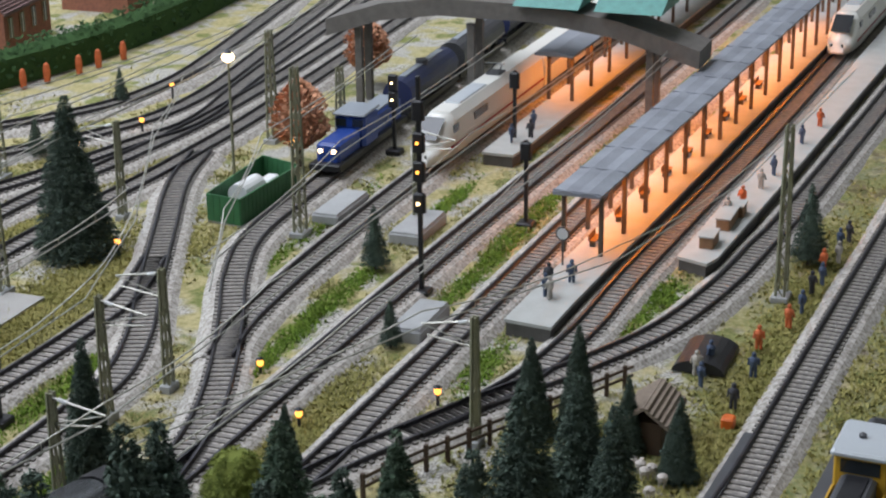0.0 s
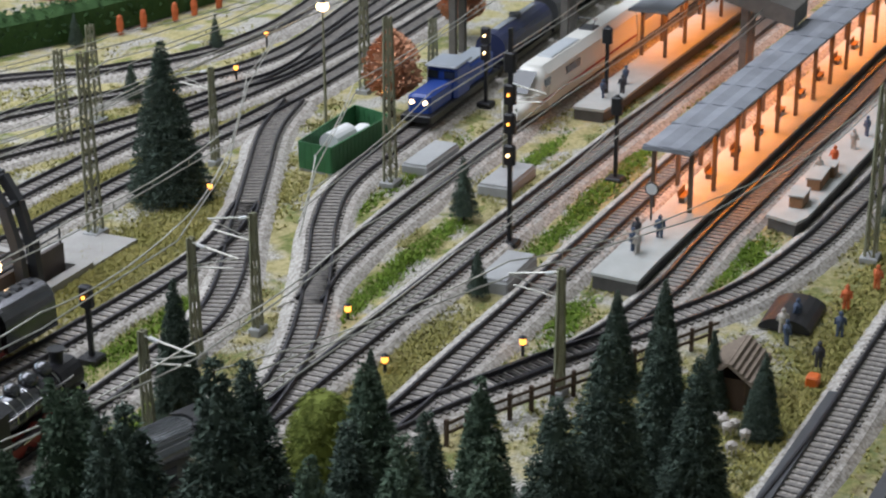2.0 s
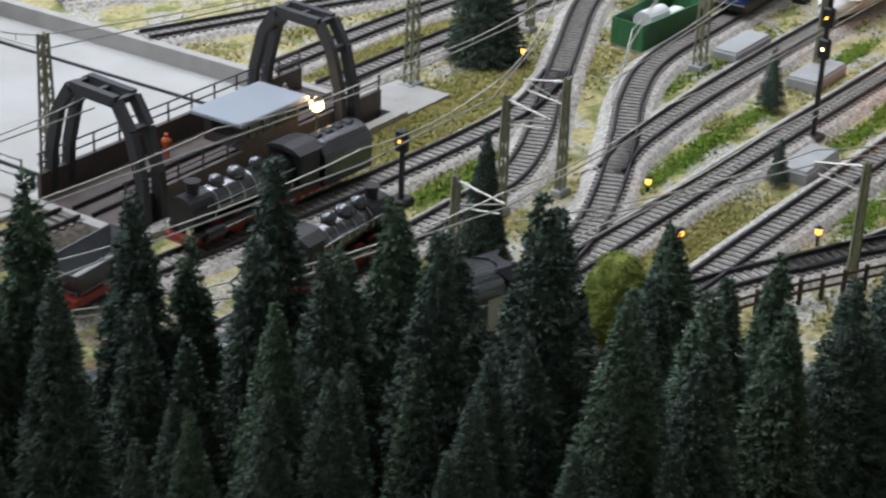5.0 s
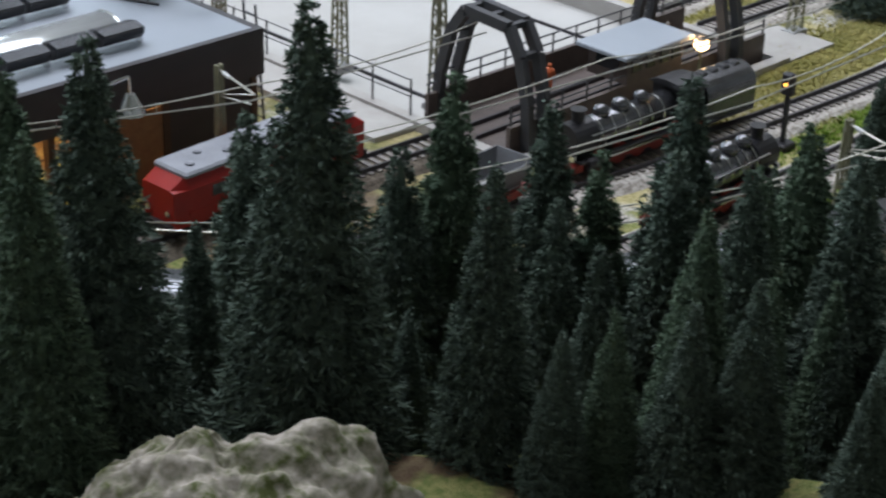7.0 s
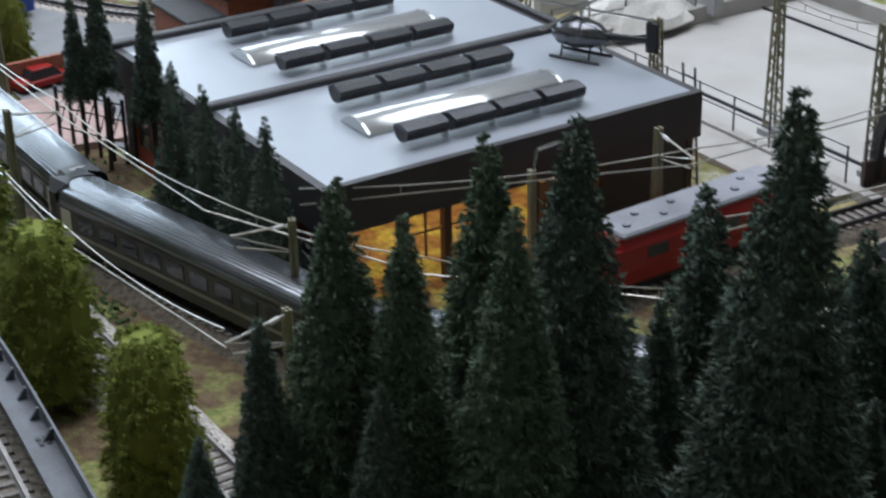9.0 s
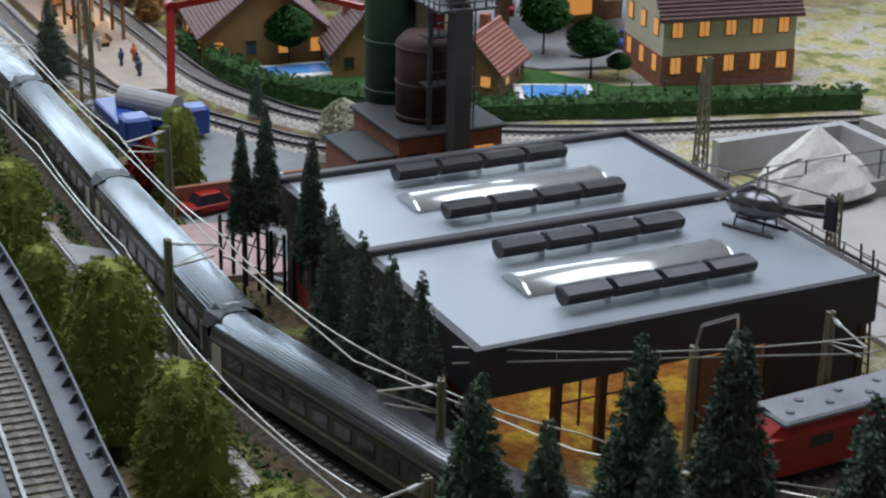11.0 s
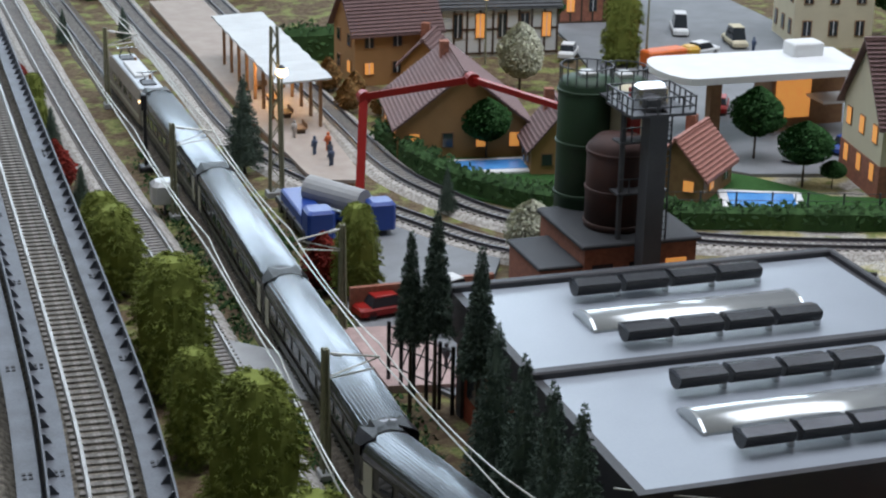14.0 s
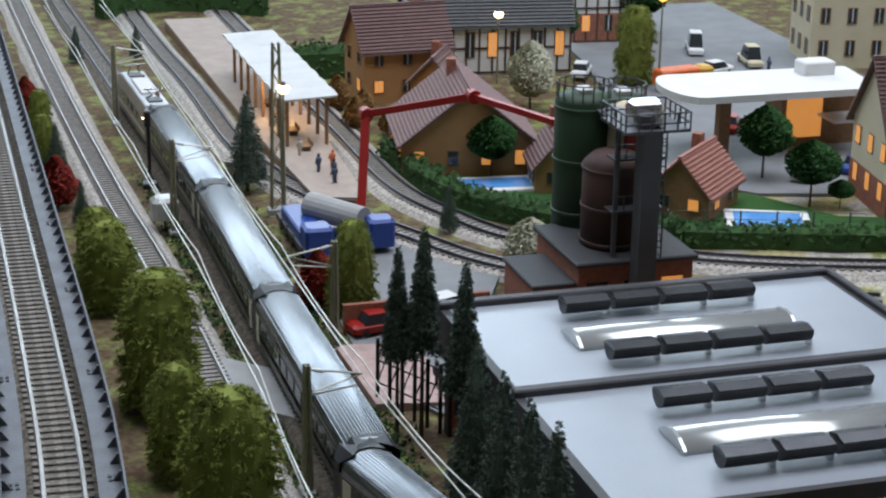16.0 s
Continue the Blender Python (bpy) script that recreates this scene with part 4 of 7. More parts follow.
# blue diesel with tank wagons
blue = thing("diesel_locomotive", "bright blue diesel locomotive with grey roof", "locomotive")
part("frame", G().box(0, -1.5, 1.0, 17, 1.5, 1.6, 0.1), BLACK, blue)
part("hood", G().box(0.8, -1.1, 1.6, 6, 1.1, 3.3, 0.25), BLUE, blue)
part("cab", G().box(6, -1.5, 1.6, 9.5, 1.5, 4.5, 0.3), BLUE, blue)
part("cab_roof", G().box(5.7, -1.55, 4.45, 9.8, 1.55, 4.65, 0.1), ROOF_GREY, blue)
part("hood", G().box(9.5, -1.1, 1.6, 16.4, 1.1, 3.6, 0.25), BLUE, blue)
part("grille", G().box(10.2, -0.9, 3.6, 15.8, 0.9, 3.75), ROOF_GREY, blue)
for y in (-0.8, 0.8):
    part("cab_window", G().box(5.93, y - 0.5, 3.4, 6.0, y + 0.5, 4.1), GLASS, blue)
    part("headlight", G().tube((0.8, y * 0.8, 2.6), (0.62, y * 0.8, 2.6), 0.2, n=8), BULB_WHITE, blue)
bogie(blue, 4), bogie(blue, 13)
blue.matrix_world = pose(1.045, -0.2225, 0, 0, 0, 1.5)
for i in range(4):
    wg = thing("tank_wagon", "dark navy tank wagon with grey top in the train", "wagon", "tank wagons")
    part("frame", G().box(0, -1.3, 0.9, 15, 1.3, 1.4), BLACK, wg)
    part("barrel", G().tube((0.6, 0, 2.9), (14.4, 0, 2.9), 1.55, n=18), NAVY if i % 2 == 0 else STEEL_DARK, wg)
    part("walkway", G().box(2, -0.3, 4.4, 13, 0.3, 4.55), ROOF_GREY, wg)
    part("dome", G().tube((7.5, 0, 4.3), (7.5, 0, 4.9), 0.6, n=12), STEEL_DARK, wg)
    bogie(wg, 3), bogie(wg, 12)
    wg.matrix_world = pose(1.225 + i * 0.158, -0.2165 + i * 0.0045, 0, 0, 0, 1.6)


def steam(label, L, tender=True):
    ob = thing("steam_locomotive", label, "locomotive", "steam locomotives")
    part("frame", G().box(0, -1.1, 1.0, L, 1.1, 1.5), WHEEL_RED, ob, "red frame")
    part("boiler", G().tube((0.6, 0, 2.9), (L * 0.72, 0, 2.9), 1.05, n=28), GLOSS_BLACK, ob, "glossy black boiler", True)
    part("smokebox", G().tube((0.3, 0, 2.9), (2.4, 0, 2.9), 1.12, n=20), BLACK, ob)
    part("running_board", G().box(0.4, -1.55, 1.7, L * 0.72, 1.55, 1.85), BLACK, ob)
    part("cab", G().box(L * 0.72, -1.5, 1.6, L * 0.86, 1.5, 4.3, 0.15), BLACK, ob)
    part("cab_roof", G().rings([[(x, y, z) for y, z in ((-1.6, 4.2), (-0.9, 4.55), (0, 4.65), (0.9, 4.55), (1.6, 4.2), (0, 4.3))] for x in (L * 0.70, L * 0.88)]), BLACK, ob)
    part("chimney", G().lathe((1.4, 0, 3.8), ((0.5, 0), (0.4, 0.3), (0.45, 0.9), (0.55, 1.0)), 14), BLACK, ob)
    for x, r in ((L * 0.25, 0.55), (L * 0.38, 0.6), (L * 0.52, 0.5)):
        part("dome", G().lathe((x, 0, 3.75), ((r, 0), (r, 0.45), (r * 0.7, 0.75), (r * 0.2, 0.85)), 14), GLOSS_BLACK, ob, "", True)
    for i in range(6):
        x = 2.6 + i * (L * 0.72 - 3) / 6
        part("boiler_band", G().tube((x, 0, 2.9), (x + 0.1, 0, 2.9), 1.09, n=20), CHROME, ob, "bright boiler band")
    for s in (-1, 1):
        for i in range(5):
            part("driving_wheel", G().tube((2.6 + i * L * 0.13, s * 0.85, 1.35), (2.6 + i * L * 0.13, s * 1.05, 1.35), 0.75, n=16), WHEEL_RED, ob)
        part("cylinder", G().tube((1.0, s * 1.3, 1.5), (2.6, s * 1.3, 1.5), 0.45, n=12), BLACK, ob)
        part("connecting_rod", G().box(2.0, s * 1.12 - 0.05, 1.3, L * 0.6, s * 1.12 + 0.05, 1.45), CHROME, ob)
        part("handrail", G().tube((1.5, s * 1.15, 3.3), (L * 0.7, s * 1.15, 3.3), 0.05, n=5), CHROME, ob)
        part("lamp_housing", G().tube((0.05, s * 0.9, 2.0), (0.3, s * 0.9, 2.0), 0.22, n=10), CHROME, ob)
    if tender:
        part("tender", G().rings([[(x, y, z) for y, z in [(-1.5, 1.2), (1.5, 1.2)] + [(1.5 * math.cos(math.pi * k / 10), 3.0 + 1.3 * math.sin(math.pi * k / 10)) for k in range(11)]] for x in (L * 0.89, L * 1.25)]), GLOSS_BLACK, ob, "glossy black tender with rounded top")
        for k in range(4):
            part("tender_hatch", G().box(L * (0.93 + 0.08 * k), -0.4, 4.2, L * (0.97 + 0.08 * k), 0.4, 4.42, 0.08), BLACK, ob)
    return ob


s1 = steam("large black steam locomotive with red wheels and bright boiler", 14.0)
s1.matrix_world = pose(0.375, -0.172, 0, 0, 0, -2)
s2 = steam("small black tank engine with red frame", 11.5, False)
s2.matrix_world = pose(0.468, -0.262, 0, 0, 0, 180 + 2)
wag = thing("goods_wagon", "empty dark grey open hopper wagon with red frame", "wagon")
part("frame", G().box(-3.4, -1.3, 0.9, 3.4, 1.3, 1.4), WHEEL_RED, wag)
part("floor", G().box(-2.6, -1.0, 1.4, 2.6, 1.0, 1.6), CONCRETE, wag)
for a, b, c, d in (((-3.5, -1.6), (3.5, -1.6), (2.6, -1.0), (-2.6, -1.0)), ((3.5, 1.6), (-3.5, 1.6), (-2.6, 1.0), (2.6, 1.0)), ((-3.5, 1.6), (-3.5, -1.6), (-2.6, -1.0), (-2.6, 1.0)), ((3.5, -1.6), (3.5, 1.6), (2.6, 1.0), (2.6, -1.0))):
    mx, my = (a[0] + b[0]) / 2, (a[1] + b[1]) / 2
    k = 0.12 / math.hypot(mx, my)
    part("side_panel", G().rings([[(*a, 3.1), (*b, 3.1), (*c, 1.5), (*d, 1.5)], [(p[0] - mx * k, p[1] - my * k, z) for p, z in ((a, 3.1), (b, 3.1), (c, 1.6), (d, 1.6))]]), STEEL_DARK, wag)
bogie(wag, -2, gap=0.8), bogie(wag, 2, gap=0.8)
wag.matrix_world = pose(0.305, -0.17, 0, 0, 0, 5)
red = e_loco("red electric railcar standing before the shed doors", 15.5, side=RED, roof=CANOPY, stripe=RED, name="railcar", pans=False, flat=True)
red.matrix_world = pose(0.216, -0.068, 0, 0, 0, 3)
yel = thing("works_locomotive", "yellow works locomotive with pale cab roof and grey hoods", "locomotive")
part("frame", G().box(-6.5, -1.5, 1.0, 6.5, 1.5, 1.6, 0.1), BLACK, yel)
part("cab", G().box(-1.6, -1.5, 1.6, 2.0, 1.5, 4.0, 0.12), YELLOW, yel)
part("cab_roof", G().box(-2.0, -1.65, 4.0, 2.4, 1.65, 4.3, 0.14), LOCO_GREY, yel, "pale grey cab roof")
part("horn", G().lathe((0.2, 0.3, 4.3), ((0.2, 0), (0.22, 0.2), (0.08, 0.3)), 10), STEEL_DARK, yel)
for xa, xb in ((-6.2, -1.6), (2.0, 6.2)):
    hd = part("hood", G().box(xa, -1.0, 1.6, xb, 1.0, 2.9, 0.18), STEEL_DARK, yel, "dark grey hood")
    part("grille", G().box(xa + 0.5, -0.6, 2.9, xb - 0.5, 0.6, 3.0), BLACK, hd)
    part("side_sill", G().box(xa, -1.52, 1.6, xb, -1.40, 2.0), YELLOW, yel)
    part("side_sill", G().box(xa, 1.40, 1.6, xb, 1.52, 2.0), YELLOW, yel)
for xx in (-1.66, 2.0):
    part("cab_window", G().box(xx, -1.1, 2.9, xx + 0.06, 1.1, 3.7), GLASS, yel)
for yy in (-1.54, 1.48):
    part("cab_window", G().box(-1.1, yy, 2.9, 1.4, yy + 0.06, 3.7), GLASS, yel)
bogie(yel, -3.6), bogie(yel, 3.6)
yel.matrix_world = pose(0.602, -0.757, 0, 0, 0, -3)

# ---- trees ----
def brush(ob, rnd, h, edge, count, each, needles, bare=0.02, droop=0.12, length=0.29, wide=0.046, tiers=34, pack=0.6, core=0.55):
    """A bottle-brush crown: thin limbs in loose tiers round the trunk, each set with fine needles."""
    g = G()
    v, f = g.v, g.f
    for i in range(count):
        u = 1 - rnd.random() ** pack
        u = min(0.985, max(0.0, (round(u * tiers) + rnd.gauss(0, 0.45)) / tiers))
        a = i * 2.39996 + rnd.uniform(-0.3, 0.3)
        ca, sa = math.cos(a), math.sin(a)
        reach = edge(u, a) * rnd.uniform(0.9, 1.03)
        z0 = h * (bare + (1 - bare) * u)
        for _ in range(each):
            t = rnd.uniform(0.2, 1.0) ** 0.6
            d = reach * t
            off = rnd.gauss(0, 0.05 + 0.05 * t)
            px, py = d * ca - off * sa, d * sa + off * ca
            pz = z0 - droop * reach * t * t + 0.05 * reach * t ** 4 + rnd.gauss(0, 0.03)
            dx, dy, dz = ca * 0.75 + rnd.gauss(0, 0.5), sa * 0.75 + rnd.gauss(0, 0.5), rnd.gauss(-droop, 0.45)
            k = length * rnd.uniform(0.55, 1.2) * (0.5 + 0.65 * (1 - u)) / math.sqrt(dx * dx + dy * dy + dz * dz)
            wx, wy, wz = rnd.gauss(0, 1), rnd.gauss(0, 1), rnd.gauss(0, 1)
            w = wide / math.sqrt(wx * wx + wy * wy + wz * wz + 1e-6)
            n = len(v)
            v += [(px + wx * w, py + wy * w, pz + wz * w), (px - wx * w, py - wy * w, pz - wz * w), (px + dx * k, py + dy * k, pz + dz * k)]
            f.append((n, n + 1, n + 2))
    g.rings([[(core * edge(q / 9, p * 0.63) * math.cos(p * 0.63), core * edge(q / 9, p * 0.63) * math.sin(p * 0.63), h * (bare + 0.01 + (0.95 - bare) * q / 9)) for p in range(10)] for q in range(10)])
    return part("crown", g, needles, ob)


def spruce(label, seed, h=10.0, r=2.2, count=430, needles=NEEDLE, bare=0.06, name="spruce_tree", each=19):
    """Tapered trunk and a bristly, slightly lopsided conical crown with a blunt tip."""
    rnd = random.Random(seed)
    ob = thing(name, label, "tree", "spruces")
    part("trunk", G().tube((0, 0, -0.6), (0, 0, h * 0.55), 0.05 * r + 0.10, 0.09, n=7).tube((0, 0, h * 0.55), (0, 0, h * 0.97), 0.09, 0.02, n=5), BARK, ob)
    k0, k1, k2 = (rnd.uniform(0, 6.28) for _ in range(3))

    def edge(u, a):
        return (r * (1 - u) ** 0.84 + 0.04) * (1 + 0.07 * math.cos(a - k0 + 3 * u) + 0.05 * math.sin(3 * a + 7 * u + k1) + 0.04 * math.sin(31 * u + k2))

    brush(ob, rnd, h, edge, count, each, needles, bare)
    return ob


def feathery(label, seed, h, shape, leaves, count=520, each=44):
    """Blunt column of long drooping sprays."""
    rnd = random.Random(seed)
    ob = thing("tree", label, "tree", "leafy trees")
    part("trunk", G().tube((0, 0, -0.6), (0, 0, h * 0.8), 0.24, 0.08, n=7), BARK, ob)
    m = len(shape) - 1

    def edge(u, a):
        k = min(m - 1, int(u * m))
        return (shape[k] + (shape[k + 1] - shape[k]) * (u * m - k)) * (1 + 0.07 * math.sin(2 * a + 5 * u) + 0.05 * math.sin(5 * a - 8 * u))

    brush(ob, rnd, h, edge, count, each, leaves, 0.05, 0.30, 0.42, 0.05, 15, 1.1, 0.8)
    return ob


def leafy(label, seed, h, shape, leaves, n=1800, stem=0.35, size=0.42, droop=0.0, group="leafy trees", name="tree"):
    """shape: radius at each tenth of the crown's height."""
    rnd = random.Random(seed)
    ob = thing(name, label, "tree", group)
    g = G().tube((0, 0, -0.6), (0, 0, h * 0.8), 0.24, 0.08, n=7)
    for _ in range(7):
        a, z = rnd.uniform(0, 6.28), h * rnd.uniform(stem, 0.7)
        g.tube((0, 0, z), (max(shape) * 0.6 * math.cos(a), max(shape) * 0.6 * math.sin(a), z + h * 0.12), 0.08, 0.02, n=5)
    part("trunk", g, BARK, ob)
    g, m = G(), len(shape) - 1
    bumps = [(rnd.uniform(0, 6.28), rnd.uniform(0, 1)) for _ in range(14)]
    for _ in range(n):
        u, a = rnd.random(), rnd.uniform(0, 2 * math.pi)
        k = min(m - 1, int(u * m))
        r = shape[k] + (shape[k + 1] - shape[k]) * (u * m - k)
        r *= 1 + 0.16 * max(math.exp(-((math.cos(a - b) - 1) ** 2) * 14 - ((u - c) * 7) ** 2) for b, c in bumps) - 0.06
        d = r * rnd.uniform(0.7, 1.05)
        z = h * (stem + (1 - stem) * u)
        out = Vector((math.cos(a), math.sin(a), rnd.uniform(-0.6, 0.7) - droop)).normalized()
        s = size * rnd.uniform(0.6, 1.4)
        side = Vector((-out.y, out.x, rnd.uniform(-0.7, 0.7))).normalized() * s * 0.3
        p = Vector((d * math.cos(a), d * math.sin(a), z)) - out * s * 0.5
        up = out.cross(side).normalized() * s * 0.2
        g.add([p, p + out * s * 0.5 + side + up, p + out * s, p + out * s * 0.5 - side - up], [(0, 1, 2), (0, 2, 3)])
    core = [[(0.7 * shape[i] * math.cos(q * 0.7), 0.7 * shape[i] * math.sin(q * 0.7), h * (stem + (1 - stem) * i / m)) for q in range(9)] for i in range(m + 1)]
    g.rings(core)
    part("crown", g, leaves, ob)
    return ob


DENSE = [spruce("dark green model spruce with bristly tapering crown", 11 + i, 10, 1.9 + 0.18 * i, 1450, NEEDLE, 0.02) for i in range(4)]
SMALL = [spruce("small dark green model spruce beside the tracks", 31 + i, 10, 2.3, 800, NEEDLE, 0.10, each=16) for i in range(2)]
PINE = spruce("thin dark pine with long bare trunk beside the shed", 41, 10, 1.15, 650, NEEDLE, 0.42, "pine_tree", 14)
FRESH = [spruce("dark green model spruce on the wooded slope", 51 + i, 10, 1.9 + 0.25 * i, 1450, NEEDLE_LIGHT, 0.02) for i in range(2)]
MASTERS = DENSE + SMALL + [PINE] + FRESH
rnd = random.Random(5)


def grow(master, x, y, h, wide=1.0, z=None):
    z = ground_height(x, y) if z is None else z
    k = h / 10
    return place(master, x, y, z, rnd.uniform(0, 360), (k * wide, k * wide, k))


grow(DENSE[3], 82.2, -10.8, 13.2, 1.1)
for x, y, h in ((121.7, 8.3, 4), (103.2, 6.4, 4.2), (117.8, 22.9, 3.8), (86.7, -34.6, 5.4), (73.1, -41.5, 3.8), (98.3, -65.8, 6.8), (-2, 85, 9.6), (12.6, 68.8, 4.3), (-11.8, 142, 4.5), (-18, 77.6, 4.3), (-4.6, 142, 4.4), (-18.5, 95, 5)):
    grow(SMALL[int(x) % 2], x, y, h)
for x, y, h in ((48.6, -32.6, 9.4), (54.2, -42.6, 4.2), (63.2, -55, 6.7), (64.6, -57.6, 7.4), (63.1, -61.2, 5.2), (60.5, -65, 5.5), (39.8, -31.6, 5.8)):
    grow(DENSE[int(x * 7) % 4], x, y, h, 1.0)
for x, y, h in ((29.9, -48.5, 15.3), (34.3, -52.3, 13.9), (39.3, -56.0, 11.7), (31.9, -56.5, 13.2), (30.2, -60.3, 13.5), (36.9, -60.8, 12.7), (40.5, -62.0, 14.5), (47.0, -62.8, 12.3), (45.6, -65.2, 11.8), (25.7, -42.3, 14.5), (20.4, -48.5, 17.0), (26.8, -55.2, 15.0), (13.9, -61.4, 11.1), (17.4, -62.0, 11.7), (9.9, -64.8, 6.0), (9.1, -63.0, 6.9), (22.0, -60.0, 16.1), (4.1, -64.1, 5.6)):
    grow((DENSE + FRESH)[int(x * 13 - y * 5) % 6], x, y, h, 1.15)
# shed side
for x, y, h in ((-2.2, 2.4, 12.6), (-2.2, 6.4, 12.2), (-2.3, 10.4, 12.0), (-2.5, 14.4, 12.3)):
    grow(SMALL[0], x, y, h, 0.8)
for x, y, h in ((-3.0, 29.3, 13.0), (-1.6, 28.4, 14.6), (-1.0, 21.6, 14.4)):
    grow(PINE, x, y, h, 0.75)
for x, y, h in ((-7.7, -45.6, 16.5), (-4.2, -50.4, 11.0), (-12.4, -40.7, 15.2), (-12.6, -35.9, 15.5), (-15.8, -42.1, 12.4), (-18.2, -39.6, 11.9), (-6.9, -38.5, 9.9), (-0.6, -33.3, 16.4), (4.2, -40.3, 18.4), (8.2, -41.8, 18.0), (3.9, -46.0, 11.7), (1.4, -40.3, 14.5), (5.0, -47.3, 10.0), (-4.2, -53.5, 6.0), (-2.4, -54.1, 6.7), (6.5, -49.3, 14.2), (0.7, -55.0, 9.7), (6.4, -52.6, 12.7)):
    grow((DENSE + FRESH)[int(x * 13 + y * 5) % 6], x, y, h, 0.95)
for x, y, h in ((0.1, -57.6, 7.7), (13.1, -44.8, 19.7), (10.3, -42.8, 16.7), (10.1, -50.6, 14.6), (14.4, -49.8, 18.2), (2.2, -56.7, 7.5), (6.7, -56.3, 8.2), (10.4, -54.6, 14.6), (6.3, -59.5, 8.8), (10.3, -58.6, 9.8), (15.6, -55.8, 18.2), (10.1, -62.5, 12.5), (0.6, -61.7, 6.3), (-19.4, -37.4, 13.3), (-22.2, -37.1, 9.1), (1.2, -31.4, 18.0)):
    grow((DENSE + FRESH)[int(x * 13 + y * 5) % 6], x, y, h, 0.95)
slope = random.Random(3)
for _ in range(34):
    th, r = slope.uniform(0.35, 1.25), slope.uniform(47, 64)
    x, y = -40 + r * math.cos(th), -84 + r * math.sin(th)
    if math.hypot(x + 13.5, y + 49.5) > 9:
        grow((DENSE + FRESH)[int(x * 13 + y * 5) % 6], x, y, slope.uniform(5.0, 7.5), 1.05)


COLUMN = feathery("blunt yellow-green model tree with drooping feathery foliage", 61, 10, [2.15, 2.3, 2.4, 2.4, 2.4, 2.35, 2.25, 2.1, 1.8, 1.15], LEAF)
ROUND = leafy("round dark green model tree on a thin trunk", 62, 10, [1.0, 2.9, 3.8, 4.2, 4.3, 4.2, 3.8, 3.0, 1.9, 0.3], LEAF_DARK, 5000, 0.34, 0.55, 0.0)
WHITE = leafy("white blossoming model tree", 63, 10, [1.2, 2.8, 3.6, 4.0, 4.0, 3.8, 3.3, 2.6, 1.7, 0.3], BLOSSOM, 5000, 0.2, 0.5, 0.2)
PINK = leafy("loose pink-orange autumn model tree", 64, 10, [0.8, 2.0, 3.0, 3.3, 2.6, 3.2, 2.8, 2.2, 1.4, 0.3], PINK_LEAF, 2200, 0.2, 0.5, 0.0)
REDB = leafy("dark red leaved model shrub", 65, 10, [3.0, 4.0, 4.4, 4.2, 3.6, 2.6, 1.2, 0.3], RED_LEAF, 1500, 0.05, 0.9, 0.2)
BROWN = leafy("loose brown and orange autumn shrub", 66, 10, [2.6, 3.6, 4.0, 3.9, 3.4, 2.6, 1.4, 0.4], BROWN_LEAF, 1300, 0.05, 0.9, 0.1)
for x, y, h, w in ((-16.8, 0.1, 10.5, 1.08), (-16.4, -12.1, 9.5, 1.12), (-17.0, 12.6, 11.6, 1.08), (-17.2, 37.0, 9.8, 1.25), (-18.2, 57, 7.0, 1.5), (-17.6, 26.5, 7.4, 1.15), (-19.2, 104, 6, 0.9), (-18.4, 62, 6.5, 1.2), (-0.6, 50.8, 7.6, 1.05), (49.6, 116, 9.4, 1.1), (-19.5, 98, 5, 1.1), (44.8, -44.2, 5.6, 1.6)):
    grow(COLUMN, x, y, h, w, 0)
for x, y, h, w in ((21.1, 82.6, 6.2, 0.82), (46.7, 76.7, 7.2, 0.82), (47.3, 68.1, 6.0, 0.92), (44, 130, 8, 1.0), (60, 140, 9, 1.0), (36, 139, 8, 0.9), (90, 120, 9, 1)):
    grow(ROUND, x, y, h, w, 0)
grow(WHITE, 14.9, 54.2, 5.4, 0.98, 0), grow(WHITE, 33.8, 107.5, 7.6, 0.85, 0)
grow(PINK, 108.6, -18.0, 8, 1.0, 0), grow(PINK, 137, -12.5, 6.8, 1.1, 0)
for x, y, h in ((-19.5, 84, 4.6), (-2.6, 53.5, 4.5), (-19.6, 118, 4), (44.5, -39.8, 2.2)):
    grow(REDB, x, y, h, 0.9, 0)
for x, y, h in ((13.2, 104, 3.4), (15.2, 108.5, 3.0), (13.4, 113, 3.6), (16.0, 101.5, 2.6), (27.5, 104.5, 3.2), (29.5, 100, 2.6)):
    grow(BROWN, x, y, h, 1.0, 0)
for x, y, h in ((16.6, 97.5, 4.2), (49.5, 66.5, 2.6)):
    grow(ROUND, x, y, h, 1.0, 0)
for ob in MASTERS + [BROWN, COLUMN, ROUND, WHITE, PINK, REDB]:
    for o in (*ob.children_recursive, ob):
        bpy.data.objects.remove(o)

# rock outcrop in the foreground
g = G()
for j in range(57):
    for i in range(160):
        a, q = i / 160 * 2 * math.pi, j / 56 * math.pi / 2
        p = Vector((math.cos(a) * math.cos(q), math.sin(a) * math.cos(q), math.sin(q)))
        k = 1 + 0.20 * noise.noise(p * 1.7) + 0.12 * noise.noise(p * 4.5) + 0.05 * noise.noise(p * 9) + 0.022 * noise.noise(p * 17) + 0.012 * noise.noise(p * 34) + 0.008 * noise.noise(p * 60)
        e, q2 = 8.2 * p.x * k, 4.6 * p.y * k
        g.v.append((-14.2 + 0.82 * e + 0.57 * q2, -48.6 - 0.57 * e + 0.82 * q2, 9.5 + 8.8 * p.z * k))
for j in range(56):
    for i in range(160):
        g.f.append((j * 160 + i, j * 160 + (i + 1) % 160, (j + 1) * 160 + (i + 1) % 160, (j + 1) * 160 + i))
tagged(part("rock_outcrop", g, ROCK, smooth=True), "weathered plaster rock with green moss on top", "rock")

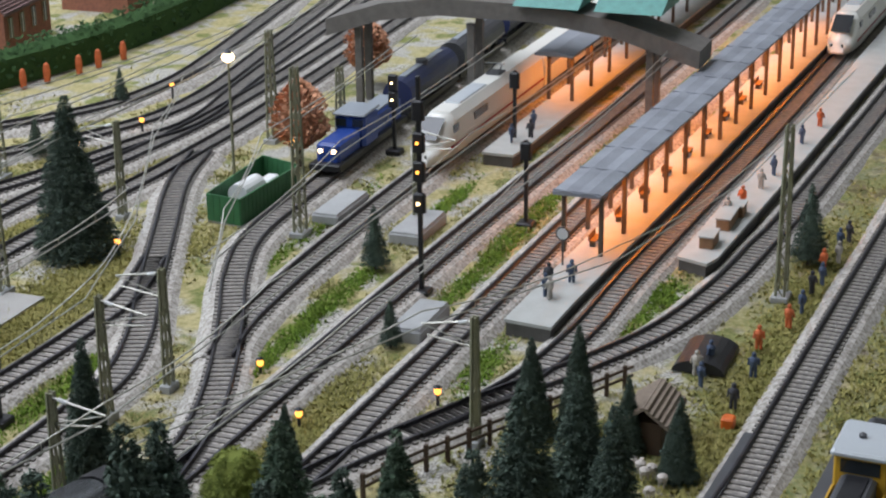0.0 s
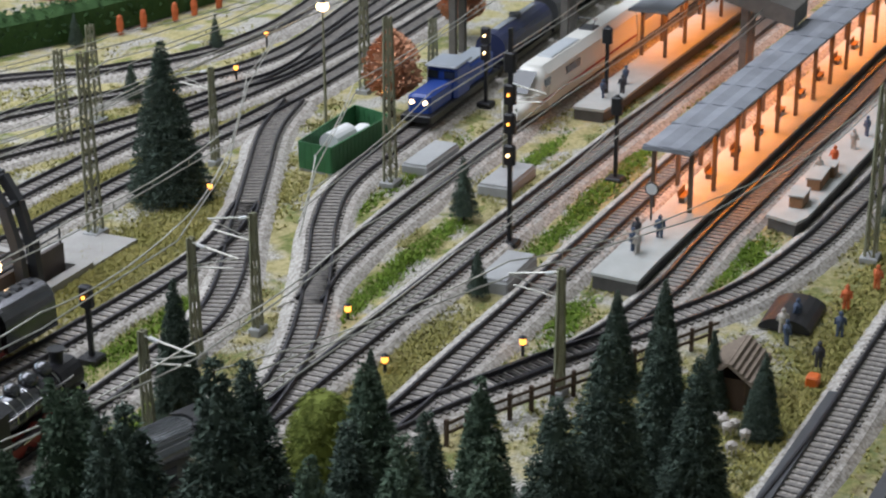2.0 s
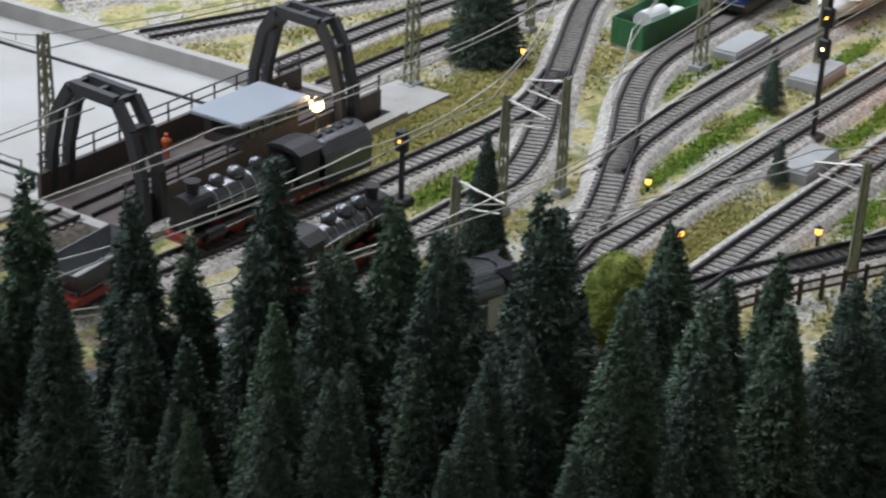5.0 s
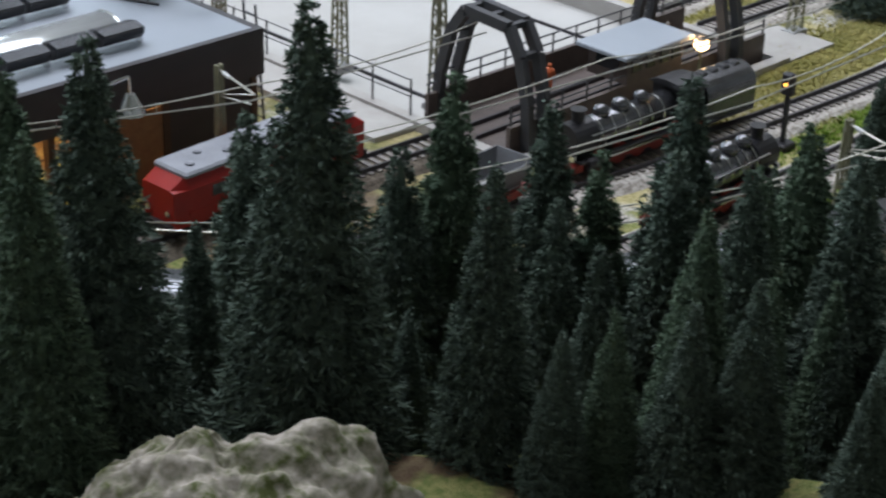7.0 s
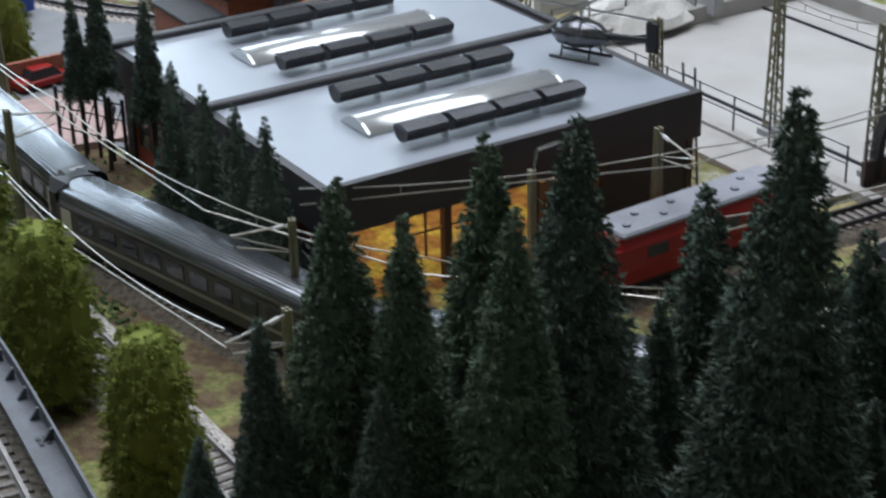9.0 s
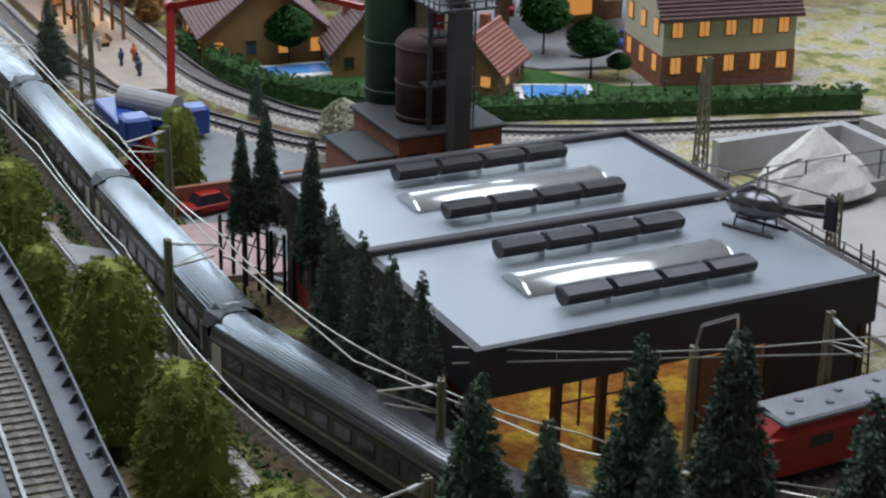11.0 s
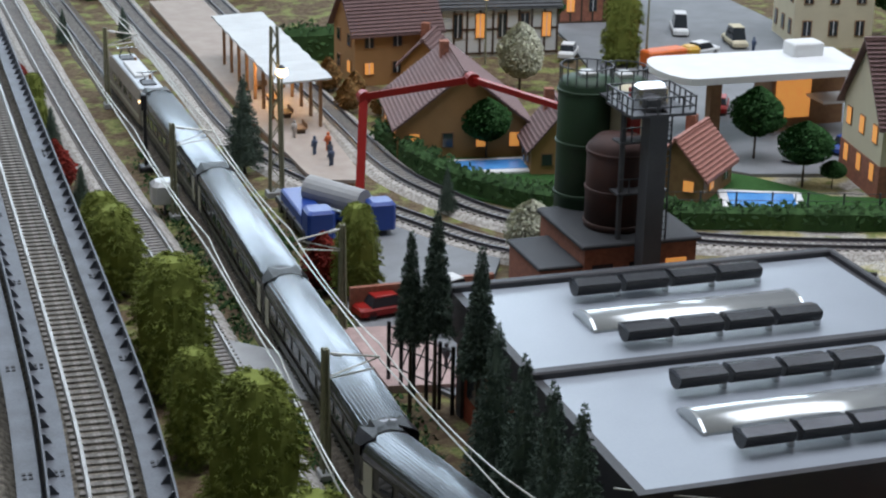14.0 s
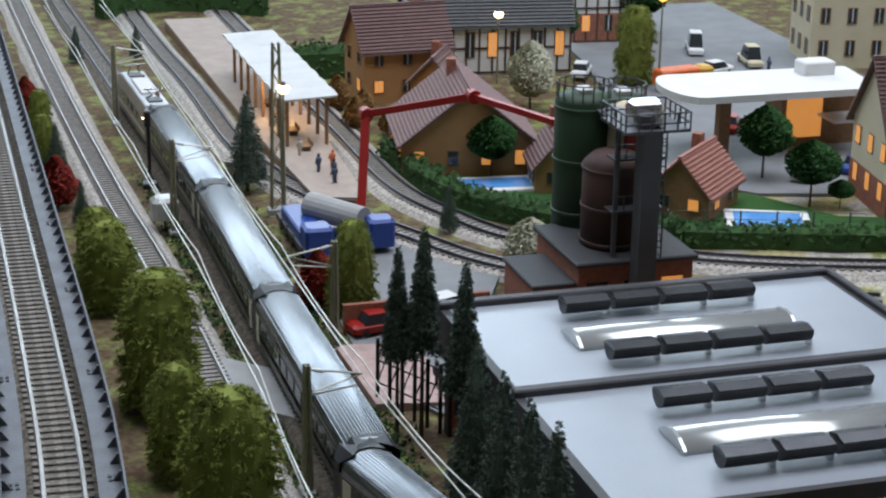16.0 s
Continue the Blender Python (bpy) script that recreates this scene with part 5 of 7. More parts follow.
# grass and weeds
def scatter(name, label, material, spots, n, spread, size):
    g, r = G(), random.Random(len(spots) + n)
    for _ in range(n):
        x, y, sx, sy = r.choice(spots)
        px, py = x + r.gauss(0, 1) * sx * spread, y + r.gauss(0, 1) * sy * spread
        if PIT[0] - 1 < px < PIT[2] + 1 and PIT[1] - 1 < py < PIT[3] + 1:
            continue
        pz = ground_height(px, py) - 0.03
        for _ in range(3):
            a, s = r.uniform(0, 6.28), size * r.uniform(0.5, 1.4)
            dx, dy = math.cos(a), math.sin(a)
            w = 0.28 * s
            g.add([(px - dy * w, py + dx * w, pz), (px + dy * w, py - dx * w, pz), (px + dx * s * 0.7, py + dy * s * 0.7, pz + s * r.uniform(0.35, 0.9))], [(0, 1, 2)])
    tagged(part(name, g, material), label, "grass", "", "stuff")


strips = [(86 + 6 * i, -42.3, 3, 0.55) for i in range(4)] + [(66 + 6 * i, -34.2, 3, 0.6) for i in range(4)] + [(104 + 6 * i, -34.4 + 0 * i, 3, 0.5) for i in range(1)] + [(72, -48.6, 3, 0.8), (84, -56.2, 3, 0.9), (88, -57, 2.5, 0.9), (98, -26.5, 5, 0.6), (84, -29 + 3, 4, 0.6), (58, -23.5, 3, 0.8), (50, -23.4, 3, 0.7), (63, -23.6, 2, 0.8), (47, -30.6, 4, 0.9)]
scatter("green_weeds", "bright green foam weeds growing between tracks", GREEN_TUFT, strips, 15000, 0.8, 0.3)
meadow = [(58 + 3.2 * i, -15 + 2.2 * math.sin(i * 1.7), 3, 1.4) for i in range(9)] + [(75 + 9 * i, -2.9 + 0.1 * i, 5, 0.7) for i in range(6)] + [(80, -67, 8, 0.9), (62, -65.6, 5, 0.9), (75, -66.0, 6, 0.9), (92, -67, 7, 1.0), (72, -73.6, 7, 1.2), (90, -75, 9, 1.4), (58, -61, 5, 1.6), (70, -66.3, 5, 0.8), (100, -67.5, 8, 1), (60, -56, 3, 1), (62, -41.8, 3, 0.6), (90, 5, 8, 1), (98, 18, 8, 2), (115, 8.5, 6, 0.8), (84, -18, 4, 1.4), (70, -16, 3, 1.2), (56, -40.8, 3, 0.8)]
scatter("dry_grass", "straw-coloured static grass tufts on the yard", TUFT, meadow, 52000, 1.3, 0.32)
weedy = random.Random(17)
patches = []
while len(patches) < 420:
    px, py = weedy.uniform(44, 136), weedy.uniform(-66, 12)
    if noise.noise((px * 0.11, py * 0.22, 9)) > 0.05:
        patches.append((px, py, 1.3, 0.7))
scatter("trackside_straw", "pale straw and dry weeds between the yard tracks", STRAW_TUFT, patches, 26000, 1.0, 0.34)
scatter("undergrowth", "low dark undergrowth along the main line", HEDGE, [(-3.6 + 0.2 * math.sin(i), 2 + 4.5 * i, 0.8, 2.5) for i in range(18)] + [(-10.4, 5 + 5 * i, 0.8, 3) for i in range(18)] + [(14 + i * 6, -13, 3, 1) for i in range(3)], 3500, 0.9, 0.4)

# ---- overhead line ----
def mast(label, h, w=0.55):
    """Lattice mast: four tapering legs with crossed bracing and a foot."""
    ob = thing("catenary_mast", label, "mast", "masts")
    for sx in (-1, 1):
        for sy in (-1, 1):
            part("leg", G().beam((sx * w, sy * w * 0.6, -0.4), (sx * w * 0.5, sy * w * 0.35, h), 0.16, 0.16), MAST, ob)
    g, k = G(), int(h / 1.1)
    for i in range(k):
        a, b = i / k, (i + 1) / k
        wa, wb = w * (1 - 0.5 * a), w * (1 - 0.5 * b)
        s = 1 if i % 2 else -1
        for y in (-1, 1):
            g.beam((s * wa, y * wa * 0.6, a * h), (-s * wb, y * wb * 0.6, b * h), 0.08, 0.08)
        for x in (-1, 1):
            g.beam((x * wa, s * wa * 0.6, a * h), (x * wb, -s * wb * 0.6, b * h), 0.08, 0.08)
    tagged(part("bracing", g, MAST, ob), kind="stuff")
    part("foot", G().box(-w - 0.35, -w - 0.1, -0.4, w + 0.35, w + 0.1, 0.25, 0.06), CONCRETE, ob)
    return ob


def arm_mast(label, h, reach):
    """Slim mast with a tubular cantilever that holds the wires reach centimetres to its side."""
    ob = mast(label, h, 0.32)
    s = 1 if reach > 0 else -1
    part("cantilever", G().tube((0, 0, h - 0.3), (0, reach, h - 0.9), 0.075, n=6), WIRE, ob)
    part("cantilever", G().tube((0, 0, h - 2.0), (0, reach * 0.9, h - 1.6), 0.065, n=6), WIRE, ob)
    part("stay", G().tube((0, 0, h - 1.9), (0, reach, h - 0.9), 0.05, n=5), WIRE, ob)
    part("insulator", G().tube((0, s * 0.45, h - 0.38), (0, s * 1.0, h - 0.52), 0.13, n=8), PLASTER_WHITE, ob)
    return ob


TALL = mast("tall olive lattice mast standing in the yard", 14)
for x, y, h in ((72.6, -10.2, 14.2), (91.7, -25.9, 13.9), (90.6, -65.2, 13.1), (40.6, 7.1, 10.4), (41.0, -2.6, 10.6), (-0.7, 77.7, 15.3), (89.5, 4.4, 8.6), (96.7, 6.0, 8.9), (114.8, -12.2, 10.6), (115.5, -19.0, 7.5), (31.6, 9.5, 9.5), (35.5, 31.2, 12.8), (64.5, 33, 10)):
    place(TALL, x, y, 0, 0, (1, 1, h / 14))
ARMS = {r: arm_mast("slim lattice mast with bright tubular cantilever arm", 8.3, r) for r in (3.4, -3.4)}
for x, y, r, t in ((60.8, -52.2, 3.4, 0), (56.4, -29.0, -3.4, 0), (61.8, -30.4, 3.4, 0), (43.1, -34.0, -3.4, 0), (90.7, -10.0, 3.4, 0), (-3.6, -3.0, 3.4, 60), (-3.6, 44, 3.4, 90), (-10.6, 22, -3.4, 90), (-10.6, 73.6, -3.4, 90), (21, -4.0, -3.4, 0), (97, -34, -3.4, 0), (-10.8, 112, -3.4, 90), (-8.8, -12.2, 3.4, 90)):
    place(ARMS[r], x, y, 0, t)
for ob in (TALL, *ARMS.values()):
    for o in (*ob.children_recursive, ob):
        bpy.data.objects.remove(o)


def wires(label, pts, z=7.2):
    """Contact wire, sagging messenger wire and droppers through the support points."""
    ob = thing("overhead_wire", label, "wire", "overhead wires")
    for a, b in zip(pts, pts[1:]):
        a, b = Vector((*a, z)), Vector((*b, z))
        g = G().tube(a, b, 0.055, n=5)
        last = None
        for i in range(9):
            t = i / 8
            p = a + (b - a) * t + Vector((0, 0, 1.0 - 2.4 * t * (1 - t)))
            if last is not None:
                g.tube(last, p, 0.05, n=4)
            if 0 < i < 8 and i % 2 == 0:
                g.tube(p, a + (b - a) * t, 0.03, n=4)
            last = p
        part("wire_span", g, WIRE, ob)


WL = "thin silvery overhead wire pair above the track"
wires(WL, [(-9, 140), (-7.8, 112), (-7.5, 73), (-7.4, 44), (-7.2, 22), (-6, 3), (0, -11), (11, -23), (25, -33), (43, -37.4), (61.8, -38), (97, -38.8), (140, -40.6)])
wires(WL, [(-15.4, 140), (-14.6, 112), (-13.9, 73), (-13.3, 44), (-13.4, 22), (-14.1, 3), (-12.2, -12.2)])
wires(WL, [(36, -42.8), (60.8, -45.2), (90, -46), (130, -47)])
wires(WL, [(40, -40), (60.8, -48.8), (76, -57), (95, -61.4), (130, -64)])
wires(WL, [(20, -24), (43.1, -27.2), (58, -27), (72, -22.5), (90.7, -13.5), (106, -8)])
wires(WL, [(14, -15.5), (40, -18.3), (56.4, -20), (76, -19.8)])
wires(WL, [(67, -6), (90.7, -6.6), (114.8, -7.6), (150, -6)])
wires(WL, [(67, -0.2), (89.5, -0.7), (114.8, -3), (150, -2)])
wires(WL, [(74, 11), (96.7, 2.4), (120, -2)], 7.6)
wires(WL, [(61.8, -33.8), (74, -28.6), (91.7, -22.8), (130, -21)])
wires(WL, [(66, -31.6), (91.7, -29.7), (130, -30.2)])
wires("long thin feeder wire between the tall masts", [(-1, 1), (21, -7.2), (40, -8)], 7.0)
wires("long thin feeder wire between the tall masts", [(64.5, 33), (40.6, 7.1), (41, -2.6), (72.6, -10.2), (114.8, -12.2)], 9.5)

# ---- signals and lamps ----
def signal(label, x, y, h, lights, arm=0.0):
    ob = thing("railway_signal", label, "signal", "signals", "", (x, y, 0))
    part("post", G().box(-0.16, -0.16, -0.3, 0.16, 0.16, h, 0.04), BLACK, ob)
    part("foot", G().box(-0.7, -0.7, -0.3, 0.7, 0.7, 0.25, 0.1), BLACK, ob)
    for z, bulb in lights:
        headbox = part("signal_head", G().box(-0.35, -0.45, z - 0.75, 0.22, 0.45, z + 0.75, 0.12), BLACK, ob)
        if bulb:
            part("lens", G().tube((-0.52, 0.0, z), (-0.38, 0.0, z), 0.11, n=10), bulb, headbox)


signal("tall black signal mast with small white lights", 83.0, -39.9, 16.5, ((11.6, BULB), (9.4, BULB), (7.0, BULB_WHITE), (14.0, None)))
signal("black light signal with square head", 99.7, -42.5, 7.2, ((6.3, None),))
signal("black light signal with square head", 119.5, -34.8, 7.4, ((6.5, None),))
signal("black signal with two white lights", 115.0, -24.6, 7.2, ((6.6, BULB_WHITE), (5.0, BULB_WHITE)))
signal("black signal glowing amber beside the track", 53.6, -22.8, 4.9, ((4.4, BULB),))
signal("black signal with one white light beside the main line", -10.6, 88.5, 7.0, ((6.4, BULB_WHITE),))
box_ = thing("relay_box", "bright silver cabinet on a pole over the track", "cabinet", "", "", (-11.2, 75, 0))
part("post", G().tube((0, 0, -0.3), (0, 0, 1.6), 0.12, n=6), STEEL_DARK, box_)
part("body", G().box(-1.15, -1.1, 1.0, 1.15, 1.1, 2.9, 0.35), TIN_LID, box_)


def lantern(x, y, z=0.8, bulb=BULB):
    ob = thing("lantern", "small glowing amber ground lantern on a stub", "lantern", "lanterns", "", (x, y, 0))
    part("stub", G().tube((0, 0, -0.2), (0, 0, z - 0.3), 0.12, n=6), BLACK, ob)
    part("bulb", G().lathe((0, 0, z - 0.32), ((0.1, 0), (0.22, 0.12), (0.22, 0.42), (0.1, 0.5)), 10), bulb, ob, "glowing amber bulb")
    part("cap", G().lathe((0, 0, z + 0.18), ((0.3, 0), (0.1, 0.15)), 10), BLACK, ob)


for x, y, z in ((65.3, -48.0, 0.9), (47.5, -35.8, 1.2), (82.8, -14.2, 1.1), (59.5, -40.9, 0.8), (92.8, -5.1, 1.6), (106.5, -18.3, 2.8), (104.8, 3.0, 1.2), (113, 0.9, 1.3), (125, 4.2, 1.4), (66, -35, 0.7)):
    lantern(x, y, z)


def lamp_post(x, y, h, bulb=BULB_WHITE, label="tall thin lamp post with a bright globe"):
    ob = thing("lamp_post", label, "lamp", "lamp posts", "", (x, y, 0))
    part("post", G().tube((0, 0, -0.3), (0, 0, h - 0.5), 0.16, 0.09, n=7), MAST, ob)
    part("globe", G().lathe((0, 0, h - 0.6), ((0.2, 0), (0.5, 0.2), (0.58, 0.48), (0.44, 0.75), (0.1, 0.9)), 12), bulb, ob, "bright warm glass globe")
    part("cap", G().lathe((0, 0, h + 0.14), ((0.4, 0), (0.12, 0.35)), 10), STEEL_DARK, ob)


lamp_post(104.0, -13.6, 10.9)
lamp_post(56.6, -13.2, 3.8)
lamp_post(-0.3, 76.6, 11.6)
lamp_post(51, 112, 11, BULB)
lamp_post(34.5, 121, 8.0)

# ---- model figures ----
def figure(x, y, z, coat, legs=FIG_DARK, lean=0):
    g = G()
    for s in (-0.18, 0.18):
        g.tube((s, 0, 0), (s * 0.8, 0, 0.95), 0.14, 0.17, n=6)
    g.lathe((0, 0, 0.9), ((0.3, 0), (0.4, 0.5), (0.3, 0.72), (0.1, 0.8)), 8)
    for s in (-1, 1):
        g.tube((s * 0.36, 0, 1.55), (s * 0.45, 0.2, 0.95), 0.1, n=5)
    g.lathe((0, 0, 1.68), ((0.08, 0), (0.2, 0.12), (0.19, 0.3), (0.06, 0.42)), 8)
    ob = part("model_figure", g, coat)
    ob.matrix_world = pose(x * CM, y * CM, z * CM, lean, 0, (x * 37 + y * 11) % 360) @ Matrix.Diagonal((0.8, 0.8, 0.86, 1))
    tagged(ob, "tiny painted plastic figurine", "figurine", "figurines")


for i, (x, y, z) in enumerate(((73.3, -63.3, 0), (70.7, -66.0, 0), (75.9, -66.2, 0), (80.6, -65.6, 0), (75, -62.6, 0), (77, -63.1, 0), (92, -67.2, 0), (94, -67.6, 0), (97, -67.2, 0), (99, -68, 0), (102, -67.6, 0), (104, -68, 0), (88, -67.2, 0), (85, -66.8, 0),
                               (82.3, -50.1, 1), (82.8, -49.6, 1), (84.9, -49.2, 1), (86.0, -50.6, 1), (107, -58.8, 1), (112, -59.3, 1), (116, -59.6, 1), (120, -60.2, 1), (126, -60.2, 1), (132, -60.8, 1), (104, -58.2, 1), (118, -35, 1), (120, -36.2, 1), (123, -35.5, 1), (48.8, -6.0, 0.3), (62, -6, 0.3),
                               (5, 86, 0.9), (6, 84, 0.9), (5.6, 82, 0.9), (6.6, 87, 0.9), (4.5, 92, 0.9), (58, 98, 0.1), (1.4, 35, 0.4), (68, 118, 0.1))):
    figure(x, y, z, (FIG_BLUE, FIG_DARK, FIG_BLUE, FIG_ORANGE, FIG_PALE)[i % 5] if i != 28 else FIG_ORANGE)
for i in range(14):
    g = G().lathe((0, 0, 0.3), ((0.1, 0), (0.32, 0.1), (0.34, 0.35), (0.12, 0.5)), 8).box(0.2, -0.12, 0.5, 0.5, 0.12, 0.75)
    for a, b in ((-0.2, -0.15), (0.2, -0.15), (-0.2, 0.15), (0.2, 0.15)):
        g.tube((a, b, 0), (a, b, 0.4), 0.05, n=4)
    ob = part("model_sheep", g, FIG_PALE)
    ob.matrix_world = pose((53 + 9 * random.random()) * CM, (-64.4 + 3 * random.random()) * CM, 0, 0, 0, random.uniform(0, 360))
    tagged(ob, "tiny pale toy sheep standing on grass", "toy sheep", "sheep")

# ---- hut, burnt tank, fence and planks by the right-hand track ----
hut = thing("hut", "small hut with pale brown shingle roof", "hut")
part("body", G().box(63.2, -63.2, -0.3, 66.8, -61.2, 1.8), TIMBER, hut)
for s in (-1, 1):
    pane = part("roof", G().rings([[(x, -62.2, 2.8), (x, -62.2, 3.0), (x, -62.2 + s * 1.6, 1.8), (x, -62.2 + s * 1.6, 1.6)] for x in (62.7, 67.3)]), SHINGLE, hut)
    for i in range(5):
        part("shingle_strip", G().beam((62.7, -62.2 + s * (0.15 + i * 0.31), 2.92 - i * 0.235), (67.3, -62.2 + s * (0.15 + i * 0.31), 2.92 - i * 0.235), 0.26, 0.08), SHINGLE, pane)
wreck = thing("tunnel_mouth", "dark round culvert opening in the ground", "culvert")
part("shell", G().rings([[(x, -62.6 + 1.8 * math.cos(a), 0.9 * math.sin(a) - 0.1) for a in [math.pi * k / 10 for k in range(11)]] for x in (75.4, 80.2)]), BLACK, wreck)
case = thing("tool_case", "small orange tool case on the ground", "case")
part("body", G().box(67.9, -66.6, -0.2, 68.9, -65.8, 0.5, 0.1), ORANGE_PLASTIC, case)
fence = thing("post_fence", "low dark wooden post and rail fence", "fence", "fences")
line = spline([(52, -48.5), (55.3, -49.9), (61.1, -53.0), (67, -56.2), (72.3, -59.0)], 1.7)
for a, b in zip(line, line[1:]):
    part("post", G().box(a.x - 0.12, a.y - 0.12, -0.3, a.x + 0.12, a.y + 0.12, 1.5), TIMBER, fence)
    for z in (0.6, 1.2):
        part("rail", G().beam(a + Vector((0, 0, z)), b + Vector((0, 0, z)), 0.1, 0.18), TIMBER, fence)
for y0, y1, xa, xb in ((-66.6, -67.4, 46, 66.5), (-72.4, -73.2, 52, 69)):
    structure("plank_walkway", G().rings([[(x, y0 - k, -0.3), (x, y1 - k, -0.3), (x, y1 - k, 0.55), (x, y0 - k, 0.55)] for x, k in ((xa, 0), (xb, 1.0))]), STEEL_DARK, "dark plank edging beside the track", "edging")

# ---- halt with platform ----
hp = thing("halt_platform", "pale platform of the small halt with a rounded end", "platform")
part("slab", G().prism([(2.8, 80), (3.6, 77.9), (6.5, 77), (7.6, 79), (8.6, 100), (8.4, 160), (1.5, 160), (2.0, 100)], 0.6, 0.9), HALT_PAVING, hp)
part("kerb", G().prism([(2.9, 80.1), (3.7, 78), (6.4, 77.1), (7.5, 79), (8.5, 100), (8.3, 160), (1.6, 160), (2.1, 100)], -0.3, 0.6), WOOD, hp)
hc = thing("halt_canopy", "white corrugated canopy roof on wooden posts at the halt", "canopy")
for i in range(8):
    y = 94.6 + i * 4
    part("roof_sheet", G().rings([[(3.2, yy, z), (9.0, yy, z + 0.25), (9.0, yy, z + 0.43), (3.2, yy, z + 0.18)] for yy, z in ((y, 5.6), (y + 1, 5.7), (y + 2, 5.76), (y + 3, 5.7), (y + 4.05, 5.6))]), WHITE_SHEET, hc)
    for x in (4.0, 8.0):
        part("post", G().box(x - 0.15, y + 0.6, 0.88, x + 0.15, y + 0.9, 5.6), WOOD, hc)
for i in range(4):
    b = thing("platform_bench", "brown bench on the small halt platform", "bench", "halt benches")
    part("seat", G().box(5, 93 + i * 6, 1.3, 6, 95 + i * 6, 1.42), WOOD, b)
    part("backrest", G().box(6, 93 + i * 6, 1.42, 6.1, 95 + i * 6, 1.9), WOOD, b)
    part("leg", G().box(5.1, 93.2 + i * 6, 0.9, 5.9, 93.3 + i * 6, 1.3), POST, b)
    part("leg", G().box(5.1, 94.7 + i * 6, 0.9, 5.9, 94.8 + i * 6, 1.3), POST, b)

# ---- streets ----
structure("road", G().prism([(-2.4, 38), (0.5, 31), (9, 33), (10, 50), (13.8, 57.6), (10, 62.5), (5.6, 72), (3.6, 76), (0.6, 74), (-1.2, 66)], -0.4, 0.06), ASPHALT, "grey model road beside the cement works", "road")
structure("road", G().prism([(36, 81), (44, 72), (52, 70), (58, 72), (70, 76), (78, 104), (80, 160), (52, 160), (48, 128), (42, 100)], -0.4, 0.08), ASPHALT, "grey village street and forecourt", "road")
structure("terrace", G().prism([(-3.6, 44), (2.2, 43), (2.0, 32), (-3.4, 33)], -0.4, 0.35), mat("pink_paving", (0.50, 0.36, 0.33), 0.85), "pale pink paved terrace", "pavement")
structure("lawn", G().prism([(12.8, 92), (15.5, 72.5), (21.5, 66), (30, 60.6), (48, 55.5), (60, 51.5), (64, 58), (48, 64), (44, 71), (36, 80), (30, 88), (26, 96)], -0.4, 0.05), mat("lawn_flock", (0.03, 0.085, 0.025), 0.95, other=(0.05, 0.12, 0.035), scale=200, bump=0.8, spec=0.1), "green flock lawn of the gardens", "lawn")
structure("plaza", G().prism([(-12.5, 44.5), (-12.5, 36), (-8.9, 32), (-8.9, 41)], -0.4, 0.3), CONCRETE, "grey concrete crossing slab beside the main line", "pavement")


def hedge(label, pts, h=1.6, w=0.8):
    g, r = G(), random.Random(len(pts))
    rows = frames_of(spline(pts, 0.8))
    sweep(g, rows, [(-w * 0.75, -0.2), (-w * 0.8, h * 0.7), (0, h * 0.9), (w * 0.8, h * 0.7), (w * 0.75, -0.2)])
    for p, d, s in rows:
        for _ in range(34):
            q = p + s * r.uniform(-1, 1) * w + d * r.uniform(-0.5, 0.5) + Vector((0, 0, r.uniform(0.1, 1.05) * h))
            a = Vector((r.uniform(-1, 1), r.uniform(-1, 1), r.uniform(-0.3, 1))).normalized() * 0.4
            b = a.orthogonal().normalized() * 0.2
            g.add([q - a, q + b, q + a, q - b], [(0, 1, 2, 3)])
    tagged(part("hedge", g, HEDGE), label, "hedge", "hedges")


hedge("dense dark green clipped hedge along the railway", [(13.4, 92), (14.2, 82), (16.6, 73.5), (21.8, 66.6), (30.4, 60.6)], 2.2, 1.0)
hedge("dense dark green clipped hedge along the railway", [(31, 60.2), (47, 55.2), (66, 50)], 1.9, 1.0)
hedge("dense dark green hedge at the far edge of the yard", [(100, 34), (125, 24), (150, 20), (200, 22)], 4.0, 1.6)
wire_fence = thing("garden_fence", "thin dark wire garden fence beside the pool", "fence", "fences")
for i in range(10):
    x, y = 30 + i * 3.0, 61.4 - i * 0.92
    part("post", G().tube((x, y, -0.2), (x, y, 2.8), 0.09, n=5), STEEL_DARK, wire_fence)
    for z in (1.4, 2.0, 2.7):
        part("wire", G().tube((x, y, z), (x + 3, y - 0.92, z), 0.03, n=4), STEEL_DARK, wire_fence)


